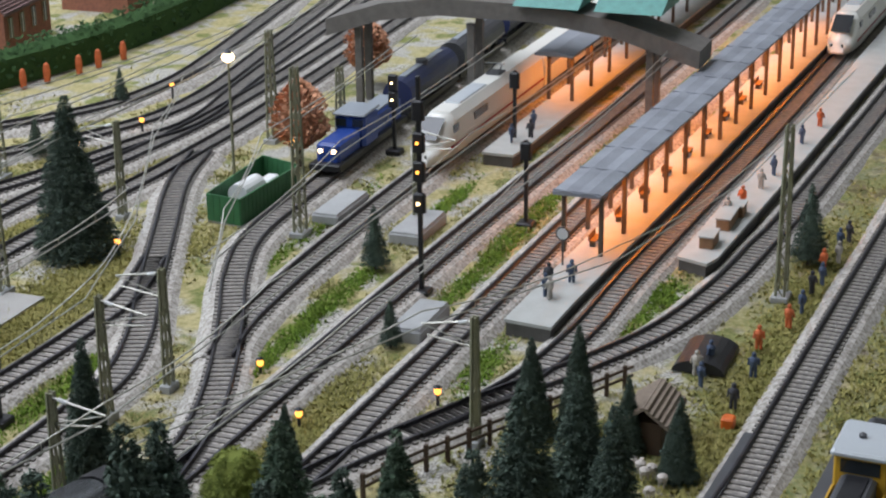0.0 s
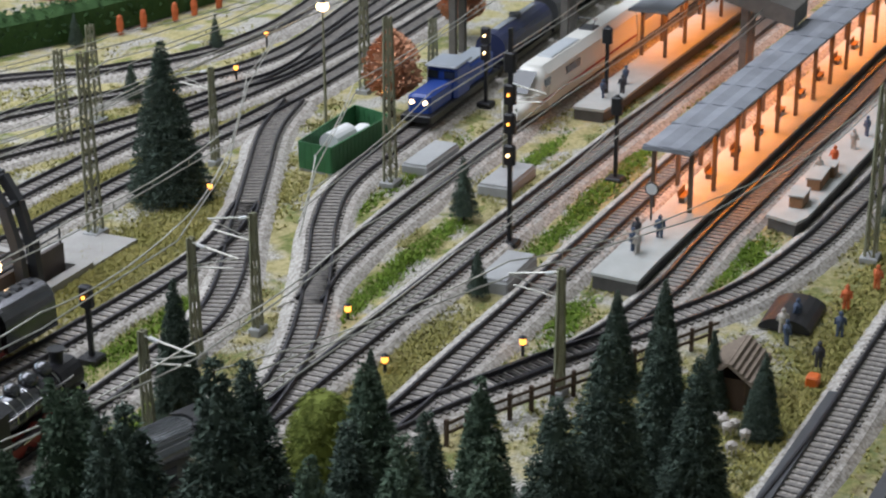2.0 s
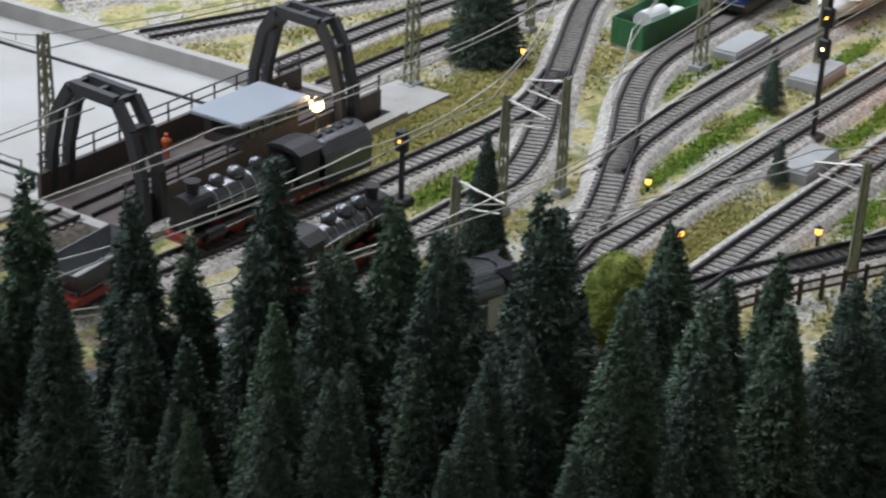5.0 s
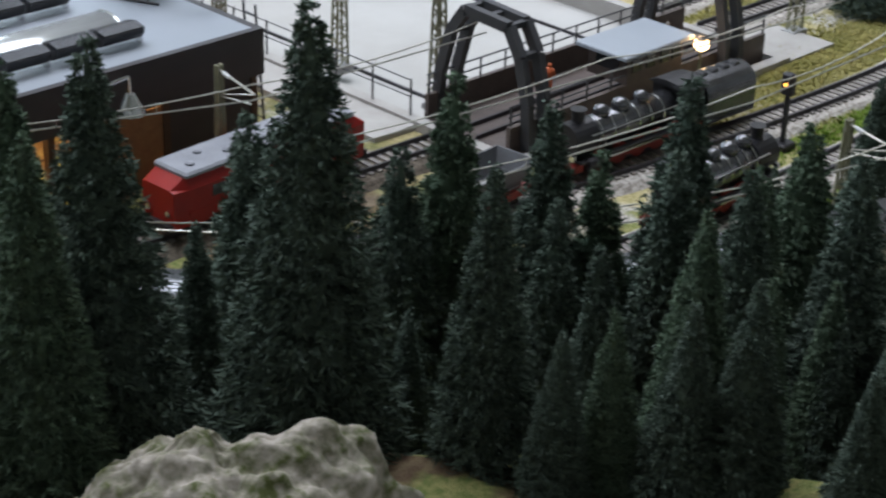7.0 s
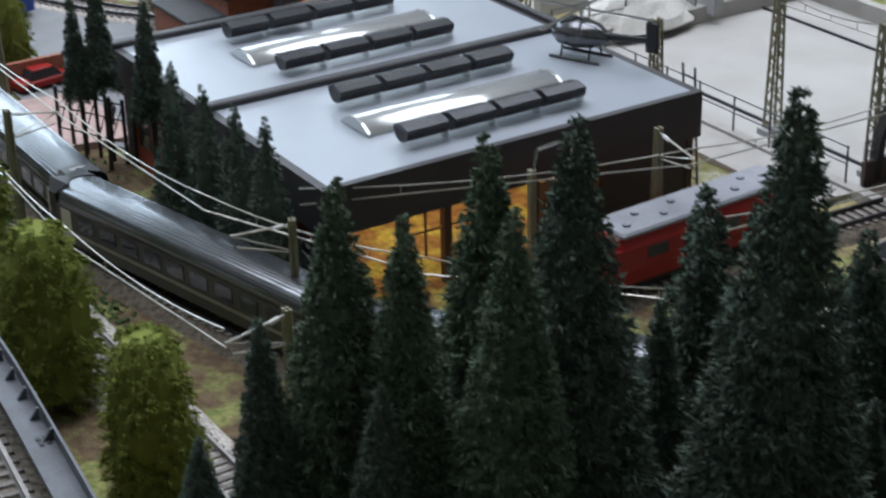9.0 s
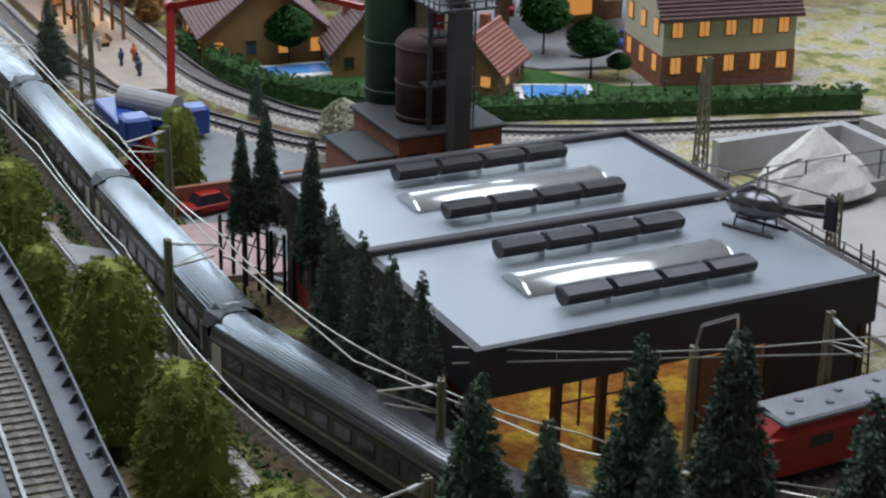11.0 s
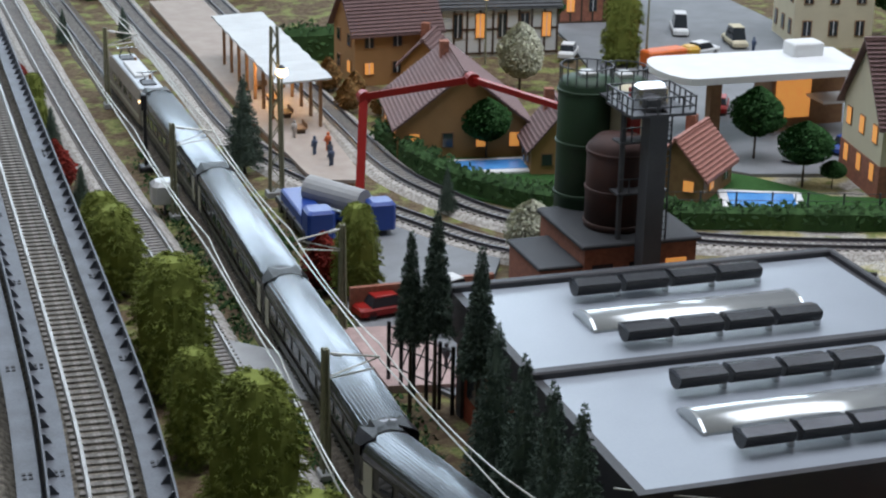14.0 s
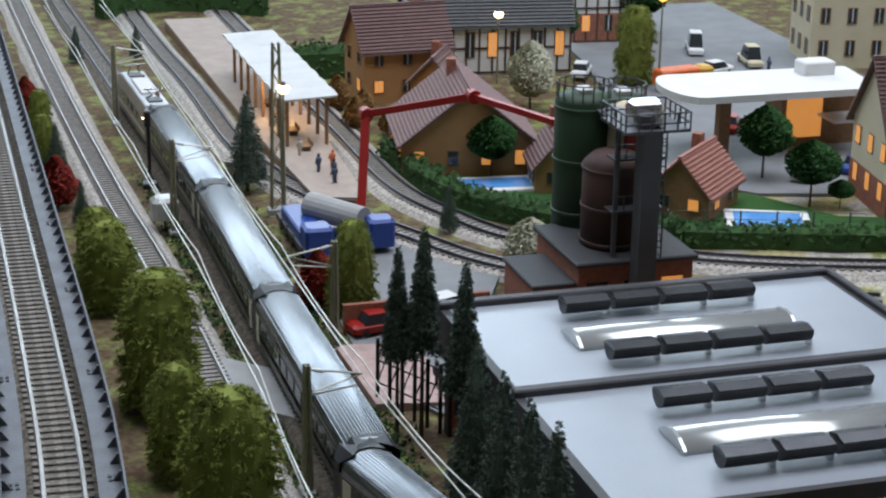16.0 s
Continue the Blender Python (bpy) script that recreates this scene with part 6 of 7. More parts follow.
def house(label, x, y, w, d, wall_h, roof_h, wall, roof, turn=0, lit=(), over=0.5, floors=1, base=None, timber=False, ridge="x"):
    """House with gable roof, tile courses, framed windows and chimney; the ridge runs along its x side."""
    ob = thing("model_house", label, "house", "houses", "", (x, y, 0), turn)
    part("wall", G().box(-w / 2, -d / 2, -0.4, w / 2, d / 2, wall_h), wall, ob)
    if base:
        part("plinth", G().box(-w / 2 - 0.06, -d / 2 - 0.06, -0.4, w / 2 + 0.06, d / 2 + 0.06, wall_h * 0.42), base, ob)
    part("gable", G().rings([[(xx, -d / 2, wall_h), (xx, d / 2, wall_h), (xx, 0, wall_h + roof_h * 0.97)] for xx in (-w / 2, w / 2)]), wall, ob)
    L = w / 2 + over
    slope = math.hypot(d / 2 + over, roof_h)
    for s in (-1, 1):
        pane = part("roof", G().rings([[(xx, 0, wall_h + roof_h), (xx, 0, wall_h + roof_h + 0.22), (xx, s * (d / 2 + over), wall_h - roof_h * over / (d / 2) + 0.22), (xx, s * (d / 2 + over), wall_h - roof_h * over / (d / 2))] for xx in (-L, L)]), roof, ob)
        k = max(7, int(slope / 0.4))
        for i in range(k):
            t = (i + 0.5) / k
            yy, zz = s * (d / 2 + over) * t, wall_h + roof_h - (roof_h + roof_h * over / (d / 2)) * t + 0.24
            part("tile_course", G().beam((-L, yy, zz), (L, yy, zz - 0.03), 0.34, 0.045), roof, pane)
    part("ridge", G().box(-L, -0.18, wall_h + roof_h + 0.05, L, 0.18, wall_h + roof_h + 0.32), roof, ob)
    part("chimney", G().box(w * 0.2, 0.3, wall_h + roof_h * 0.55, w * 0.2 + 0.9, 1.2, wall_h + roof_h + 1.0), BRICK, ob)
    fh = wall_h / floors
    for f in range(floors):
        k = max(2, int(w / 2.6))
        for i in range(k):
            for s in (-1, 1):
                cx = -w / 2 + w * (i + 0.5) / k
                z = f * fh + fh * 0.32
                yy = s * d / 2
                fr = part("window", G().box(cx - 0.62, min(yy, yy + s * 0.1), z, cx + 0.62, max(yy, yy + s * 0.1), z + fh * 0.5), WOOD, ob)
                yy += s * 0.1
                part("pane", G().box(cx - 0.5, min(yy, yy + s * 0.03), z + 0.12, cx + 0.5, max(yy, yy + s * 0.03), z + fh * 0.5 - 0.12), LIT if (i + f + (s > 0)) % 3 in lit else GLASS, fr)
                part("bar", G().box(cx - 0.05, min(yy, yy + s * 0.06), z + 0.12, cx + 0.05, max(yy, yy + s * 0.06), z + fh * 0.5 - 0.12), PLASTER_WHITE, fr)
        k = max(2, int(d / 2.8))
        for i in range(k):
            for s in (-1, 1):
                cy = -d / 2 + d * (i + 0.5) / k
                z = f * fh + fh * 0.32
                xx = s * w / 2
                fr = part("window", G().box(min(xx, xx + s * 0.1), cy - 0.6, z, max(xx, xx + s * 0.1), cy + 0.6, z + fh * 0.5), WOOD, ob)
                xx += s * 0.1
                part("pane", G().box(min(xx, xx + s * 0.03), cy - 0.48, z + 0.12, max(xx, xx + s * 0.03), cy + 0.48, z + fh * 0.5 - 0.12), LIT if (i + f) % 3 in lit else GLASS, fr)
    if timber:
        for s in (-1, 1):
            yy = s * (d / 2 + 0.04)
            k = int(w / 1.5)
            for i in range(k + 1):
                xx = -w / 2 + w * i / k
                part("timber", G().box(xx - 0.12, yy - 0.06, 0, xx + 0.12, yy + 0.06, wall_h), TIMBER, ob)
            for z in (0.2, wall_h * 0.5, wall_h - 0.2):
                part("timber", G().box(-w / 2, yy - 0.06, z - 0.12, w / 2, yy + 0.06, z + 0.12), TIMBER, ob)
    return ob


house("chalet with broad brown tiled gable roof and lit windows", 20.5, 90.5, 13, 13, 3.2, 5.2, PLASTER_ORANGE, TILE_RED, 80, (0, 1))
house("small garden house with brown gable roof", 27.2, 79.5, 6, 6, 2.6, 3.6, PLASTER_ORANGE, TILE_RED, 78, (0,))
house("bungalow with red tiled roof beside the pool", 36.3, 69.6, 7.6, 5.6, 2.5, 3.0, WOOD, TILE_PINK, 44, (0,))
big = house("large cream house with brick ground floor and brown roof", 59.5, 66.0, 14, 10, 7.2, 6.4, PLASTER, TILE_RED, -10, (0, 1, 2), 0.6, 2, BRICK)
for x in (-4.2, 0.6, 5.0):
    dormer = part("dormer", G().box(x - 0.8, -4.0, 8.4, x + 0.8, -1.6, 10.2), PLASTER, big, "small roof dormer")
    part("dormer_roof", G().rings([[(x - 1.1, y, 10.1), (x + 1.1, y, 10.1), (x, y, 11.6)] for y in (-4.3, -1.4)]), TILE_RED, dormer)
    part("pane", G().box(x - 0.5, -4.06, 8.9, x + 0.5, -4.0, 9.9), GLASS, dormer)
house("orange plastered station house with brown roof", 21.5, 118, 10, 7, 6.0, 4.0, PLASTER_ORANGE, TILE_RED, 4, (0,), 0.6, 2)
house("small annexe of the station house", 24.5, 111.5, 6, 5, 3.2, 2.6, PLASTER_ORANGE, TILE_RED, 60, (0,))
house("long half-timbered house with dark slate roof", 35.5, 129, 19, 9, 6.2, 6.5, PLASTER_WHITE, SLATE, -6, (0,), 0.5, 1, None, True)
house("tall yellow house with many windows", 80, 123, 10, 9, 12, 5, PLASTER, TILE_RED, -12, (), 0.4, 3)
house("pale grey town house", 86, 104, 12, 9, 13, 5, PLASTER_WHITE, SLATE, -12, (), 0.4, 3)
house("half-timbered inn with brick base", 55.5, 142, 9, 8, 9, 5, PLASTER_WHITE, TILE_RED, -5, (0,), 0.5, 2, BRICK, True)
for x, y, w, t in ((118, 42, 14, 20), (140, 36, 12, 8), (165, 34, 14, 5)):
    house("far house with brown roof behind the hedge", x, y, w, 9, 5, 4.5, BRICK, TILE_RED, t, ())

# filling station
gas = thing("filling_station", "filling station with broad white flat canopy roof and lit kiosk", "filling station")
oval = [(42.5 + 2.6 * math.cos(a), 86 + 5.0 * math.sin(a)) for a in [math.pi / 2 + math.pi * k / 10 for k in range(11)]]
part("roof", G().prism([(62.5, 90.5), *[(x, y) for x, y in oval], (61.2, 81)], 6.5, 7.2), PLASTER_WHITE, gas)
part("kiosk", G().box(53.5, 86.5, -0.3, 62, 90.3, 6.5), WOOD, gas)
part("shop_window", G().box(54, 86.38, 1.0, 58, 86.5, 5.6), LIT, gas)
part("awning", G().box(57.5, 82.8, 3.2, 61.5, 86.4, 3.5), PLASTER_WHITE, gas)
part("pillar", G().box(45.6, 84.5, 0, 46.8, 85.6, 6.5), WOOD, gas)
part("roof_unit", G().box(56, 87, 7.2, 59.5, 89.5, 8.6, 0.15), PLASTER_WHITE, gas)

# pools
for x, y, w, d, t in ((20.8, 80.3, 8.2, 4.6, -6), (40.6, 63.2, 7.6, 7.0, -22)):
    pool = thing("swimming_pool", "small blue swimming pool with pale rim on the lawn", "pool", "pools", "", (x, y, 0), t)
    part("rim", G().box(-w / 2, -d / 2, -0.3, w / 2, d / 2, 0.32, 0.1), PLASTER_WHITE, pool)
    part("water", G().box(-w / 2 + 0.8, -d / 2 + 0.8, 0.2, w / 2 - 0.8, d / 2 - 0.8, 0.36), WATER, pool)
    part("ladder", G().tube((w / 2 - 0.9, 0, 0.2), (w / 2 - 0.9, 0, 1.2), 0.06, n=5), CHROME, pool)

hedge("dark green bushes along the far village street", [(-6, 168), (4, 172), (16, 165)], 4.0, 1.6)
hedge("dark green bushes behind the station house", [(12, 128), (20, 128.5), (25, 134)], 4.0, 1.4)

# ---- cement works ----
cw = thing("cement_works", "cement works with green and rust-brown silos on a brick base", "industrial plant", "", "", (0, 0, 0))
part("brick_base", G().box(12.8, 38.2, -0.4, 21.6, 47.0, 6.9), BRICK, cw, "red brick base building")
part("base_roof", G().box(12.5, 37.9, 6.9, 21.9, 47.3, 7.2, 0.1), DARK_GIRDER, cw)
part("wing", G().box(9.6, 38.6, -0.4, 12.8, 45, 5.4), BRICK, cw)
part("wing_roof", G().box(9.4, 38.4, 5.4, 12.8, 45.2, 5.65, 0.08), DARK_GIRDER, cw)
for i in range(3):
    part("window", G().box(13.4 + i * 2.9, 38.08, 3.6, 15.0 + i * 2.9, 38.2, 5.6), GLASS if i != 2 else LIT, cw)
green = part("green_silo", G().lathe((16.3, 47.6, 0), ((2.1, -0.4), (2.1, 16.6), (1.9, 17.0), (0.2, 17.2)), 28), SILO_GREEN, cw, "tall dark green silo", True)
for z in (4, 8, 12, 16):
    part("hoop", G().lathe((16.3, 47.6, z), ((2.1, 0), (2.2, 0.05), (2.2, 0.25), (2.1, 0.3)), 28), SILO_GREEN, green)
brown = part("brown_silo", G().lathe((16.7, 42.0, 0), ((2.3, 7.0), (2.3, 13.3), (1.6, 14.0), (0.3, 14.3)), 28), SILO_BROWN, cw, "rust-brown silo with conical foot", True)
for z in (7.4, 10, 12.8):
    part("hoop", G().lathe((16.7, 42.0, z), ((2.3, 0), (2.4, 0.05), (2.4, 0.25), (2.3, 0.3)), 28), SILO_BROWN, brown)
part("cream_silo", G().lathe((19.4, 46.2, 0), ((1.7, 7.0), (1.7, 16.0), (0.4, 16.7)), 24), PLASTER, cw, "cream silo", True)
part("elevator_tower", G().box(16.4, 36.2, -0.4, 17.8, 37.6, 17.2), STEEL_DARK, cw, "dark steel bucket elevator")
for z, x0, y0, x1, y1 in ((17.0, 14.8, 35.8, 19.6, 40.2),):
    pf = part("platform", G().box(x0, y0, z, x1, y1, z + 0.2), STEEL_DARK, cw, "steel top platform")
    for (ax, ay), (bx, by) in zip([(x0, y0), (x1, y0), (x1, y1), (x0, y1)], [(x1, y0), (x1, y1), (x0, y1), (x0, y0)]):
        for k in range(5):
            px, py = ax + (bx - ax) * k / 5, ay + (by - ay) * k / 5
            part("railing_post", G().tube((px, py, z), (px, py, z + 1.4), 0.07, n=4), STEEL_DARK, pf)
        for zz in (0.7, 1.4):
            part("railing", G().tube((ax, ay, z + zz), (bx, by, z + zz), 0.07, n=4), STEEL_DARK, pf)
    part("motor_house", G().box(x0 + 1.2, y0 + 1.4, z + 0.2, x1 - 1.4, y1 - 1.5, z + 1.9, 0.2), CHROME, pf)
for k in range(16):
    a = 2 * math.pi * k / 16
    b = 2 * math.pi * (k + 1) / 16
    part("railing_post", G().tube((16.3 + 2 * math.cos(a), 47.6 + 2 * math.sin(a), 16.6), (16.3 + 2 * math.cos(a), 47.6 + 2 * math.sin(a), 18), 0.06, n=4), STEEL_DARK, green)
    part("railing", G().tube((16.3 + 2 * math.cos(a), 47.6 + 2 * math.sin(a), 18), (16.3 + 2 * math.cos(b), 47.6 + 2 * math.sin(b), 18), 0.06, n=4), STEEL_DARK, green)
part("red_pipe", G().box(18.3, 43.6, 13.5, 19.1, 44.3, 17.0), RED, cw)
part("walkway", G().box(16.5, 42, 16.2, 20.5, 47, 16.35), STEEL_DARK, cw)
part("hatch", G().box(15.7, 47.0, 17.15, 16.9, 48.2, 17.6, 0.15), TIN_LID, green, "pale hatch cover")
second = part("green_silo", G().lathe((20.6, 50.4, 0), ((1.9, -0.4), (1.9, 15.6), (1.7, 16.0), (0.2, 16.2)), 28), SILO_GREEN, cw, "dark green silo", True)
part("hatch", G().box(20.0, 49.8, 16.15, 21.2, 51.0, 16.6, 0.15), TIN_LID, second, "pale hatch cover")
for k in range(12):
    a, b = math.pi * k / 6, math.pi * (k + 1) / 6
    pa, pb = ((20.6 + 1.8 * math.cos(t), 50.4 + 1.8 * math.sin(t)) for t in (a, b))
    part("railing_post", G().tube((*pa, 15.6), (*pa, 17), 0.06, n=4), STEEL_DARK, second)
    part("railing", G().tube((*pa, 17), (*pb, 17), 0.06, n=4), STEEL_DARK, second)
# ladder with side rails between the elevator and the brown silo, pipes and a brown sack chute
ladder_up = part("ladder", G().box(17.95, 37.7, 7.2, 18.05, 37.8, 17.0), STEEL_DARK, cw, "dark access ladder")
part("stile", G().box(18.75, 37.7, 7.2, 18.85, 37.8, 17.0), STEEL_DARK, ladder_up)
for k in range(19):
    part("rung", G().box(18.05, 37.72, 7.5 + k * 0.5, 18.75, 37.78, 7.58 + k * 0.5), STEEL_DARK, ladder_up)
for x, y in ((18.3, 39.2), (15.6, 38.9), (18.9, 40.6)):
    part("pipe", G().tube((x, y, 7.2), (x, y, 17.0), 0.22, n=8), STEEL_DARK, cw)
for z in (14.4, 10.6):
    part("walkway", G().box(15.2, 38.4, z, 19.2, 39.9, z + 0.15), STEEL_DARK, cw)
    for k in range(6):
        part("railing_post", G().tube((15.3 + k * 0.77, 38.45, z), (15.3 + k * 0.77, 38.45, z + 1.2), 0.06, n=4), STEEL_DARK, cw)
    part("railing", G().tube((15.3, 38.45, z + 1.2), (19.15, 38.45, z + 1.2), 0.06, n=4), STEEL_DARK, cw)
part("door", G().box(15.2, 38.05, -0.3, 16.3, 38.2, 2.8), RED, cw, "red door")
part("motor", G().box(16.0, 36.4, 17.2, 17.4, 37.1, 18.3, 0.2), STEEL_DARK, cw)
part("motor", G().tube((17.4, 39.4, 17.7), (19.0, 39.4, 17.7), 0.5, n=12), TIN_LID, cw)

# red concrete pump boom and blue truck
pump = thing("pump_truck", "blue truck carrying a tall red folding concrete pump boom", "truck")
part("chassis", G().box(-1.6, 64, 0.5, 0.8, 74, 1.0), STEEL_DARK, pump)
part("cab", G().box(-1.5, 62.6, 0.6, 0.9, 65, 3.0, 0.25), BLUE, pump)
part("bed", G().box(-1.4, 65.3, 1.0, 0.8, 73, 2.0, 0.15), BLUE, pump)
part("boom", G().beam((5.6, 72.2, 0.8), (7.0, 76.0, 8.9), 0.75, 0.75), RED, pump, "red lattice boom section")
part("boom", G().beam((7.0, 76.0, 8.9), (14.0, 67.0, 12.3), 0.6, 0.6), RED, pump)
part("boom", G().beam((14.0, 67.0, 12.3), (17.8, 56.5, 12.4), 0.5, 0.5), RED, pump)
for p in ((7.0, 76.0, 8.9), (14.0, 67.0, 12.3)):
    part("joint", G().tube((p[0], p[1] - 0.5, p[2]), (p[0], p[1] + 0.5, p[2]), 0.6, n=12), RED, pump)
part("base", G().box(4.7, 71.2, 0, 6.7, 73.2, 1.0, 0.2), BLUE, pump)
for y in (64, 67.5, 70, 72):
    for x in (-1.7, 0.6):
        part("wheel", G().tube((x, y, 0.6), (x + 0.3, y, 0.6), 0.55, n=12), BLACK, pump)
mixer = thing("mixer_truck", "blue truck with grey cylindrical tank", "truck")
part("tank", G().tube((0.6, 70.5, 2.6), (4.2, 66, 2.4), 1.2, 1.1, n=18), CONCRETE, mixer)
part("chassis", G().beam((0.4, 71, 0.9), (5.4, 64.8, 0.9), 2.0, 0.5), BLUE, mixer)
part("cab", G().box(4.2, 63.6, 0.6, 6.4, 65.8, 3.0, 0.25), BLUE, mixer)
for x, y in ((1, 70.2), (2.4, 68.4), (5, 65)):
    part("wheel", G().tube((x - 1.1, y - 0.8, 0.5), (x + 1.1, y + 0.8, 0.5), 0.5, n=12), BLACK, mixer)


def car(label, x, y, t, paint, L=4.8, h=1.6, name="car"):
    ob = thing(name, label, "car", "cars", "", (x, y, 0.08), t)
    part("body", G().box(-L / 2, -0.95, 0.3, L / 2, 0.95, 0.95, 0.2), paint, ob)
    part("cabin", G().rings([[(-L * 0.32, -0.85, 0.9), (L * 0.28, -0.85, 0.9), (L * 0.28, 0.85, 0.9), (-L * 0.32, 0.85, 0.9)], [(-L * 0.24, -0.7, h), (L * 0.14, -0.7, h), (L * 0.14, 0.7, h), (-L * 0.24, 0.7, h)]]), GLASS, ob)
    part("roof", G().box(-L * 0.24, -0.72, h, L * 0.14, 0.72, h + 0.08), paint, ob)
    for wx in (-L * 0.3, L * 0.3):
        for wy in (-0.95, 0.85):
            part("wheel", G().tube((wx, wy, 0.34), (wx, wy + 0.12, 0.34), 0.34, n=12), BLACK, ob)
    for wy in (-0.65, 0.65):
        part("headlight", G().box(L / 2 - 0.05, wy - 0.18, 0.55, L / 2 + 0.04, wy + 0.18, 0.78), CHROME, ob)


car("white and red ambulance van parked on the street", 63.7, 130, 70, PLASTER_WHITE, 6, 2.6, "ambulance")
car("cream minibus with dark windows on the street", 67.5, 122, 80, PLASTER, 5.6, 2.4, "minibus")
car("dark red vintage car on the forecourt", 51.5, 94, 60, RED)
car("white car parked near the orange truck", 61, 118, 20, PLASTER_WHITE)
car("blue car parked behind the tree", 57, 76.6, 30, BLUE)
car("silver car parked behind the tree", 51, 75.5, 40, LOCO_GREY)
car("red car parked on the pink terrace", 0.4, 46.6, 10, RED)
car("white and red striped van by the road", 5.5, 46.5, 20, PLASTER_WHITE, 5.2, 2.4, "van")
car("white car on the street", 45, 121, 60, PLASTER_WHITE)
ot = thing("orange_lorry", "bright orange lorry on the street", "lorry", "", "", (54, 112, 0.08), 12)
part("body", G().box(-3.6, -1.1, 0.8, 1.8, 1.1, 2.6, 0.2), ORANGE_PLASTIC, ot)
part("cab", G().box(2.0, -1.1, 0.5, 3.8, 1.1, 2.6, 0.3), YELLOW, ot)
for x in (-2.6, -1.2, 2.8):
    part("wheel", G().tube((x, -1.15, 0.5), (x, 1.15, 0.5), 0.48, n=12), BLACK, ot)

# gravel heap and bunkers behind the shed
g = G()
for j in range(10):
    for i in range(28):
        a, r = i / 28 * 6.283, 1 - j / 9
        k = 1 + 0.12 * noise.noise((3 * math.cos(a), 3 * math.sin(a), j * 0.5))
        g.v.append((48.5 + 6.0 * r * k * math.cos(a), 33.5 + 4.0 * r * k * math.sin(a), -0.3 + 5.4 * (1 - r) ** 0.85))
for j in range(9):
    for i in range(28):
        g.f.append((j * 28 + i, j * 28 + (i + 1) % 28, (j + 1) * 28 + (i + 1) % 28, (j + 1) * 28 + i))
tagged(part("gravel_heap", g, PILE), "heap of white gravel behind the pit", "heap", "", "stuff")
bunker = thing("bunker_wall", "grey concrete bunker wall beside the gravel heap", "wall")
part("panel", G().box(54.5, 30, -0.3, 55.5, 38, 3.0), CONCRETE, bunker)
part("panel", G().box(42, 38, -0.3, 55.5, 39, 3.0), CONCRETE, bunker)
part("block", G().box(56.5, 34, -0.3, 62, 38, 3.4), APRON, bunker)
trac = thing("tractor", "small blue and yellow loader behind the shed", "loader")
part("body", G().box(31, 33, 0.4, 34.5, 35, 1.8, 0.2), BLUE, trac)
part("cab", G().box(32.4, 33.2, 1.8, 34, 34.8, 3.2, 0.2), BLUE, trac)
part("bucket", G().box(29.4, 33, 0.1, 30.6, 35, 1.2, 0.2), YELLOW, trac)
for x in (31.4, 34):
    for y in (32.8, 35):
        part("wheel", G().tube((x, y - 0.15, 0.6), (x, y + 0.15, 0.6), 0.6, n=12), BLACK, trac)

# helicopter on the shed roof
heli = thing("helicopter", "small dark green toy helicopter standing on the roof", "helicopter", "", "", (25.2, 9.6, 8.0), -66)
heli.scale = (1.05, 1.05, 1.05)
part("fuselage", G().rings([[(x, y * w, 1.5 + z * w) for y, z in ((-0.9, -0.6), (0.9, -0.6), (1.1, 0.3), (0.6, 1.0), (-0.6, 1.0), (-1.1, 0.3))] for x, w in ((-2.0, 0.35), (-1.3, 0.85), (0, 1.0), (1.2, 0.8), (2.0, 0.3))]), GLOSS_BLACK, heli, "", True)
part("canopy", G().rings([[(x, y * w, 1.75 + z * w) for y, z in ((-0.9, 0), (0.9, 0), (0.5, 0.8), (-0.5, 0.8))] for x, w in ((-2.1, 0.3), (-1.2, 0.95), (-0.5, 1.0))]), GLASS, heli)
part("tail_boom", G().tube((1.6, 0, 1.7), (5.2, 0, 2.0), 0.28, 0.14, n=8), BLACK, heli)
part("tail_fin", G().box(4.6, -0.14, 1.2, 5.5, 0.14, 3.2, 0.12), BLACK, heli)
part("mast", G().tube((0, 0, 2.4), (0, 0, 3.3), 0.14, n=6), CHROME, heli)
part("rotor_blade", G().box(-5.0, -0.14, 3.25, 5.0, 0.14, 3.31), CHROME, heli)
part("rotor_blade", G().box(-0.14, -5.0, 3.26, 0.14, 5.0, 3.32), CHROME, heli)
for s in (-0.9, 0.9):
    sk = part("skid", G().tube((-1.8, s, 0.1), (1.8, s, 0.1), 0.1, n=6), BLACK, heli)
    for x in (-1, 1):
        part("strut", G().tube((x, s, 0.1), (x, s * 0.6, 1.2), 0.07, n=5), BLACK, sk)

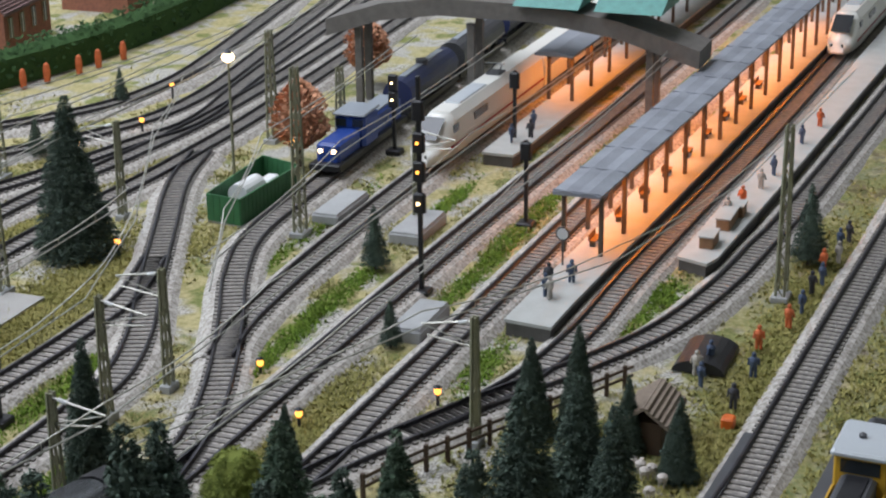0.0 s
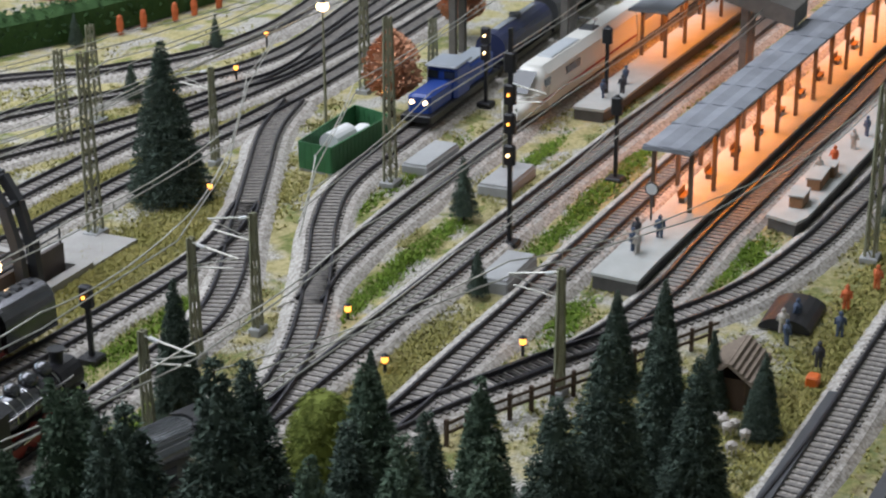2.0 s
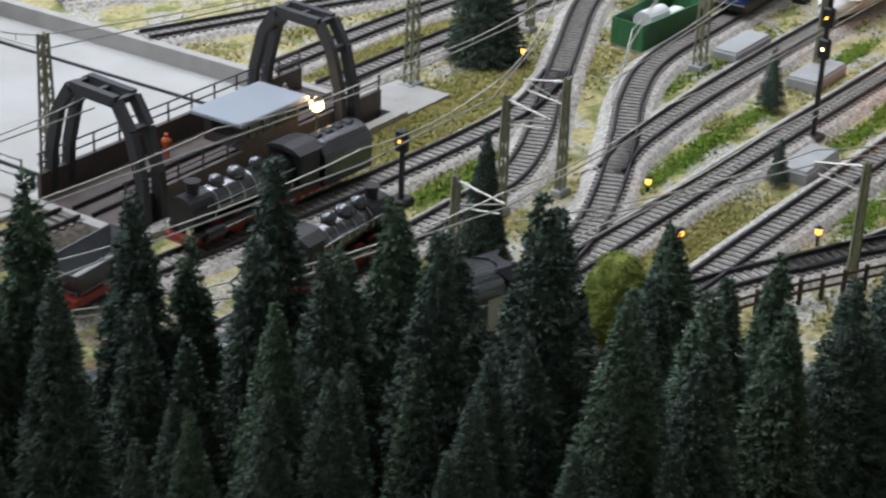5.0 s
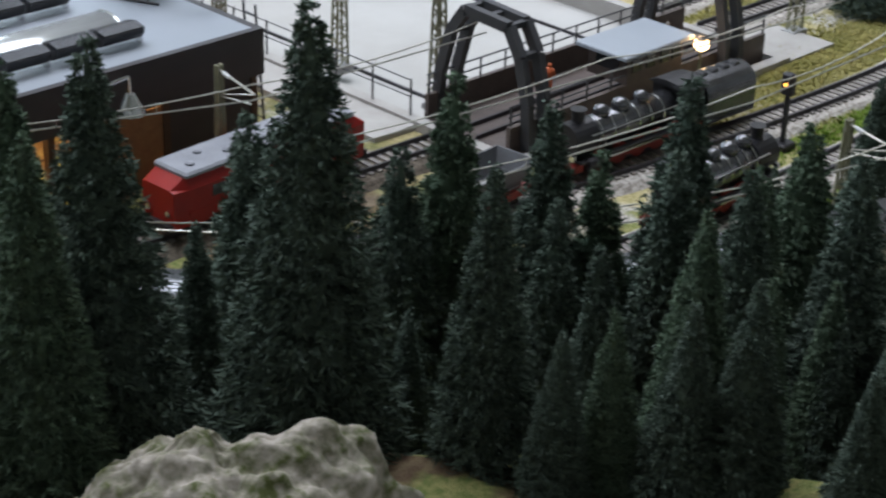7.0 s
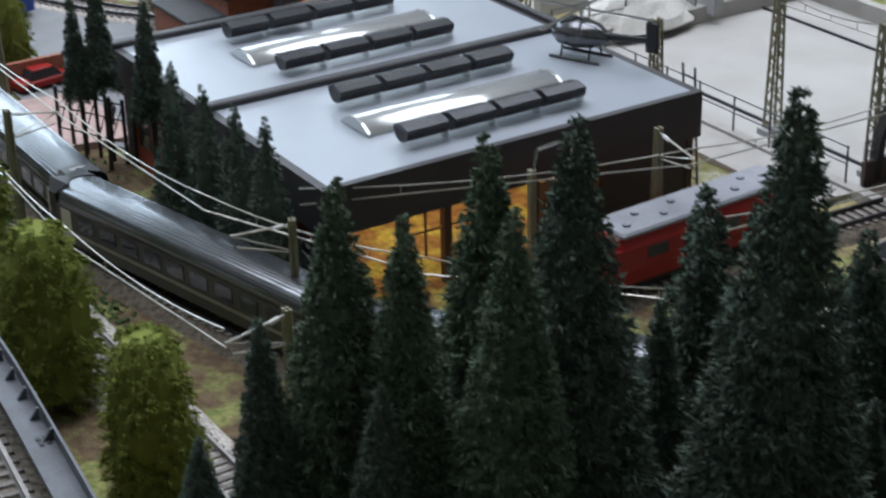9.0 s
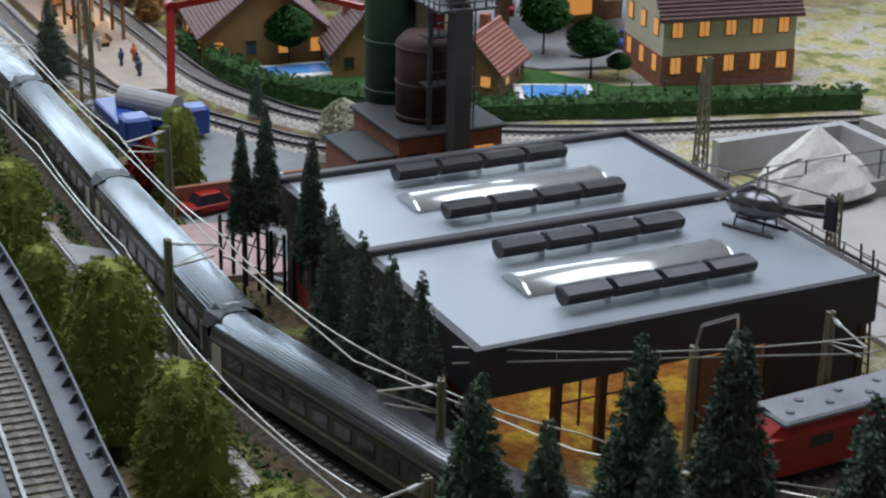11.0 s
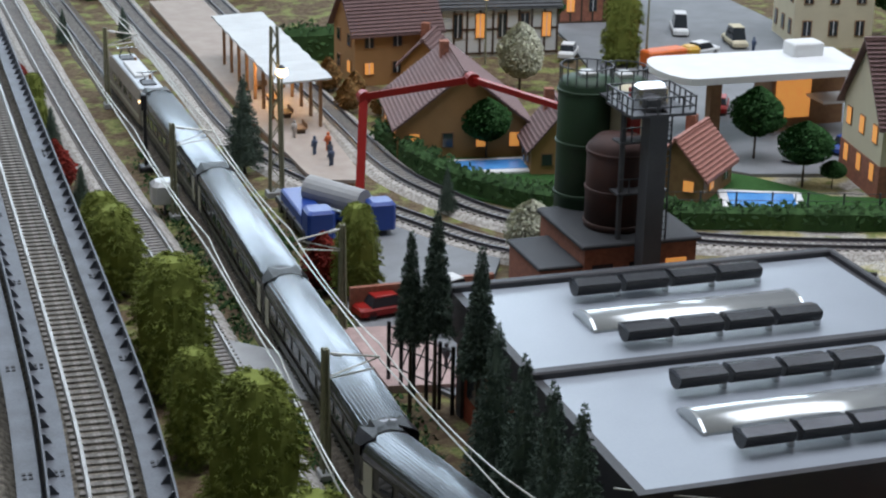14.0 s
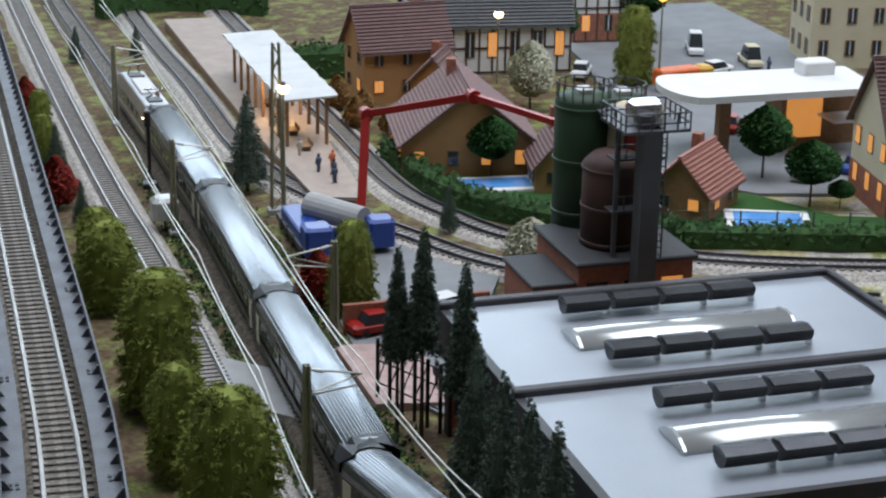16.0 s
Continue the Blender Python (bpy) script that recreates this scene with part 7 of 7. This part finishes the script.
# chrome lamp with bowed arm before the shed doors
yl = thing("yard_lamp", "yard lamp with bowed chrome arm and warm bulb", "lamp", "", "", (12.2, -3.2, 0))
part("post", G().box(-0.2, -0.2, -0.3, 0.2, 0.2, 7.4), MAST, yl)
part("arm", G().tube((0, 0, 7.2), (0.4, 0, 8.6), 0.12, n=6).tube((0.4, 0, 8.6), (2.8, 0, 8.8), 0.12, n=6).tube((2.8, 0, 8.8), (2.9, 0, 7.6), 0.12, n=6), CHROME, yl)
part("shade", G().lathe((2.9, 0, 6.5), ((0.9, 0), (0.7, 0.5), (0.3, 1.2)), 14), CHROME, yl)
part("bulb", G().lathe((2.9, 0, 6.2), ((0.15, 0), (0.3, 0.15), (0.15, 0.35)), 8), BULB, yl)
# garden wall and clutter along the road
gw = thing("garden_wall", "dark red brick garden wall beside the road", "wall")
part("panel", G().box(-2.2, 46.9, -0.3, 2.4, 47.3, 2.2), BRICK, gw)
part("panel", G().box(6.6, 47.6, -0.3, 9.4, 48.0, 2.0), BRICK, gw)

sign = thing("platform_sign", "round white clock sign on a thin platform post", "sign", "", "", (89.2, -48.9, 1.0))
part("post", G().tube((0, 0, 0), (0, 0, 2.2), 0.08, n=6), STEEL_DARK, sign)
part("dial", G().tube((-0.08, 0, 2.5), (0.08, 0, 2.5), 0.55, n=18), STEEL_DARK, sign)
part("face", G().tube((-0.11, 0, 2.5), (-0.08, 0, 2.5), 0.44, n=18), PLASTER_WHITE, sign)

for x, y in ((124, 21.5), (127, 20.5), (131, 19), (134, 18.4), (138, 17.6)):
    m = thing("marker_post", "stout orange marker post at the edge of the yard", "post", "marker posts", "", (x, y, 0))
    part("post", G().lathe((0, 0, -0.2), ((0.35, 0), (0.4, 1.2), (0.28, 1.9), (0.1, 2.1)), 10), FIG_ORANGE, m)

# black trellis fence beside the pines
tf = thing("trellis_fence", "black trellis fence with tall posts beside the pines", "fence", "fences")
for i in range(6):
    x, y = -3.0 + i * 0.55, 34.2 - i * 1.1
    part("post", G().box(x - 0.12, y - 0.12, -0.3, x + 0.12, y + 0.12, 4.6, 0.04), BLACK, tf)
    if i < 5:
        for z in (1.4, 3.0, 4.2):
            part("bar", G().tube((x, y, z), (x + 0.55, y - 1.1, z), 0.06, n=5), BLACK, tf)
        part("bar", G().tube((x, y, 1.4), (x + 0.55, y - 1.1, 4.2), 0.05, n=4), BLACK, tf)
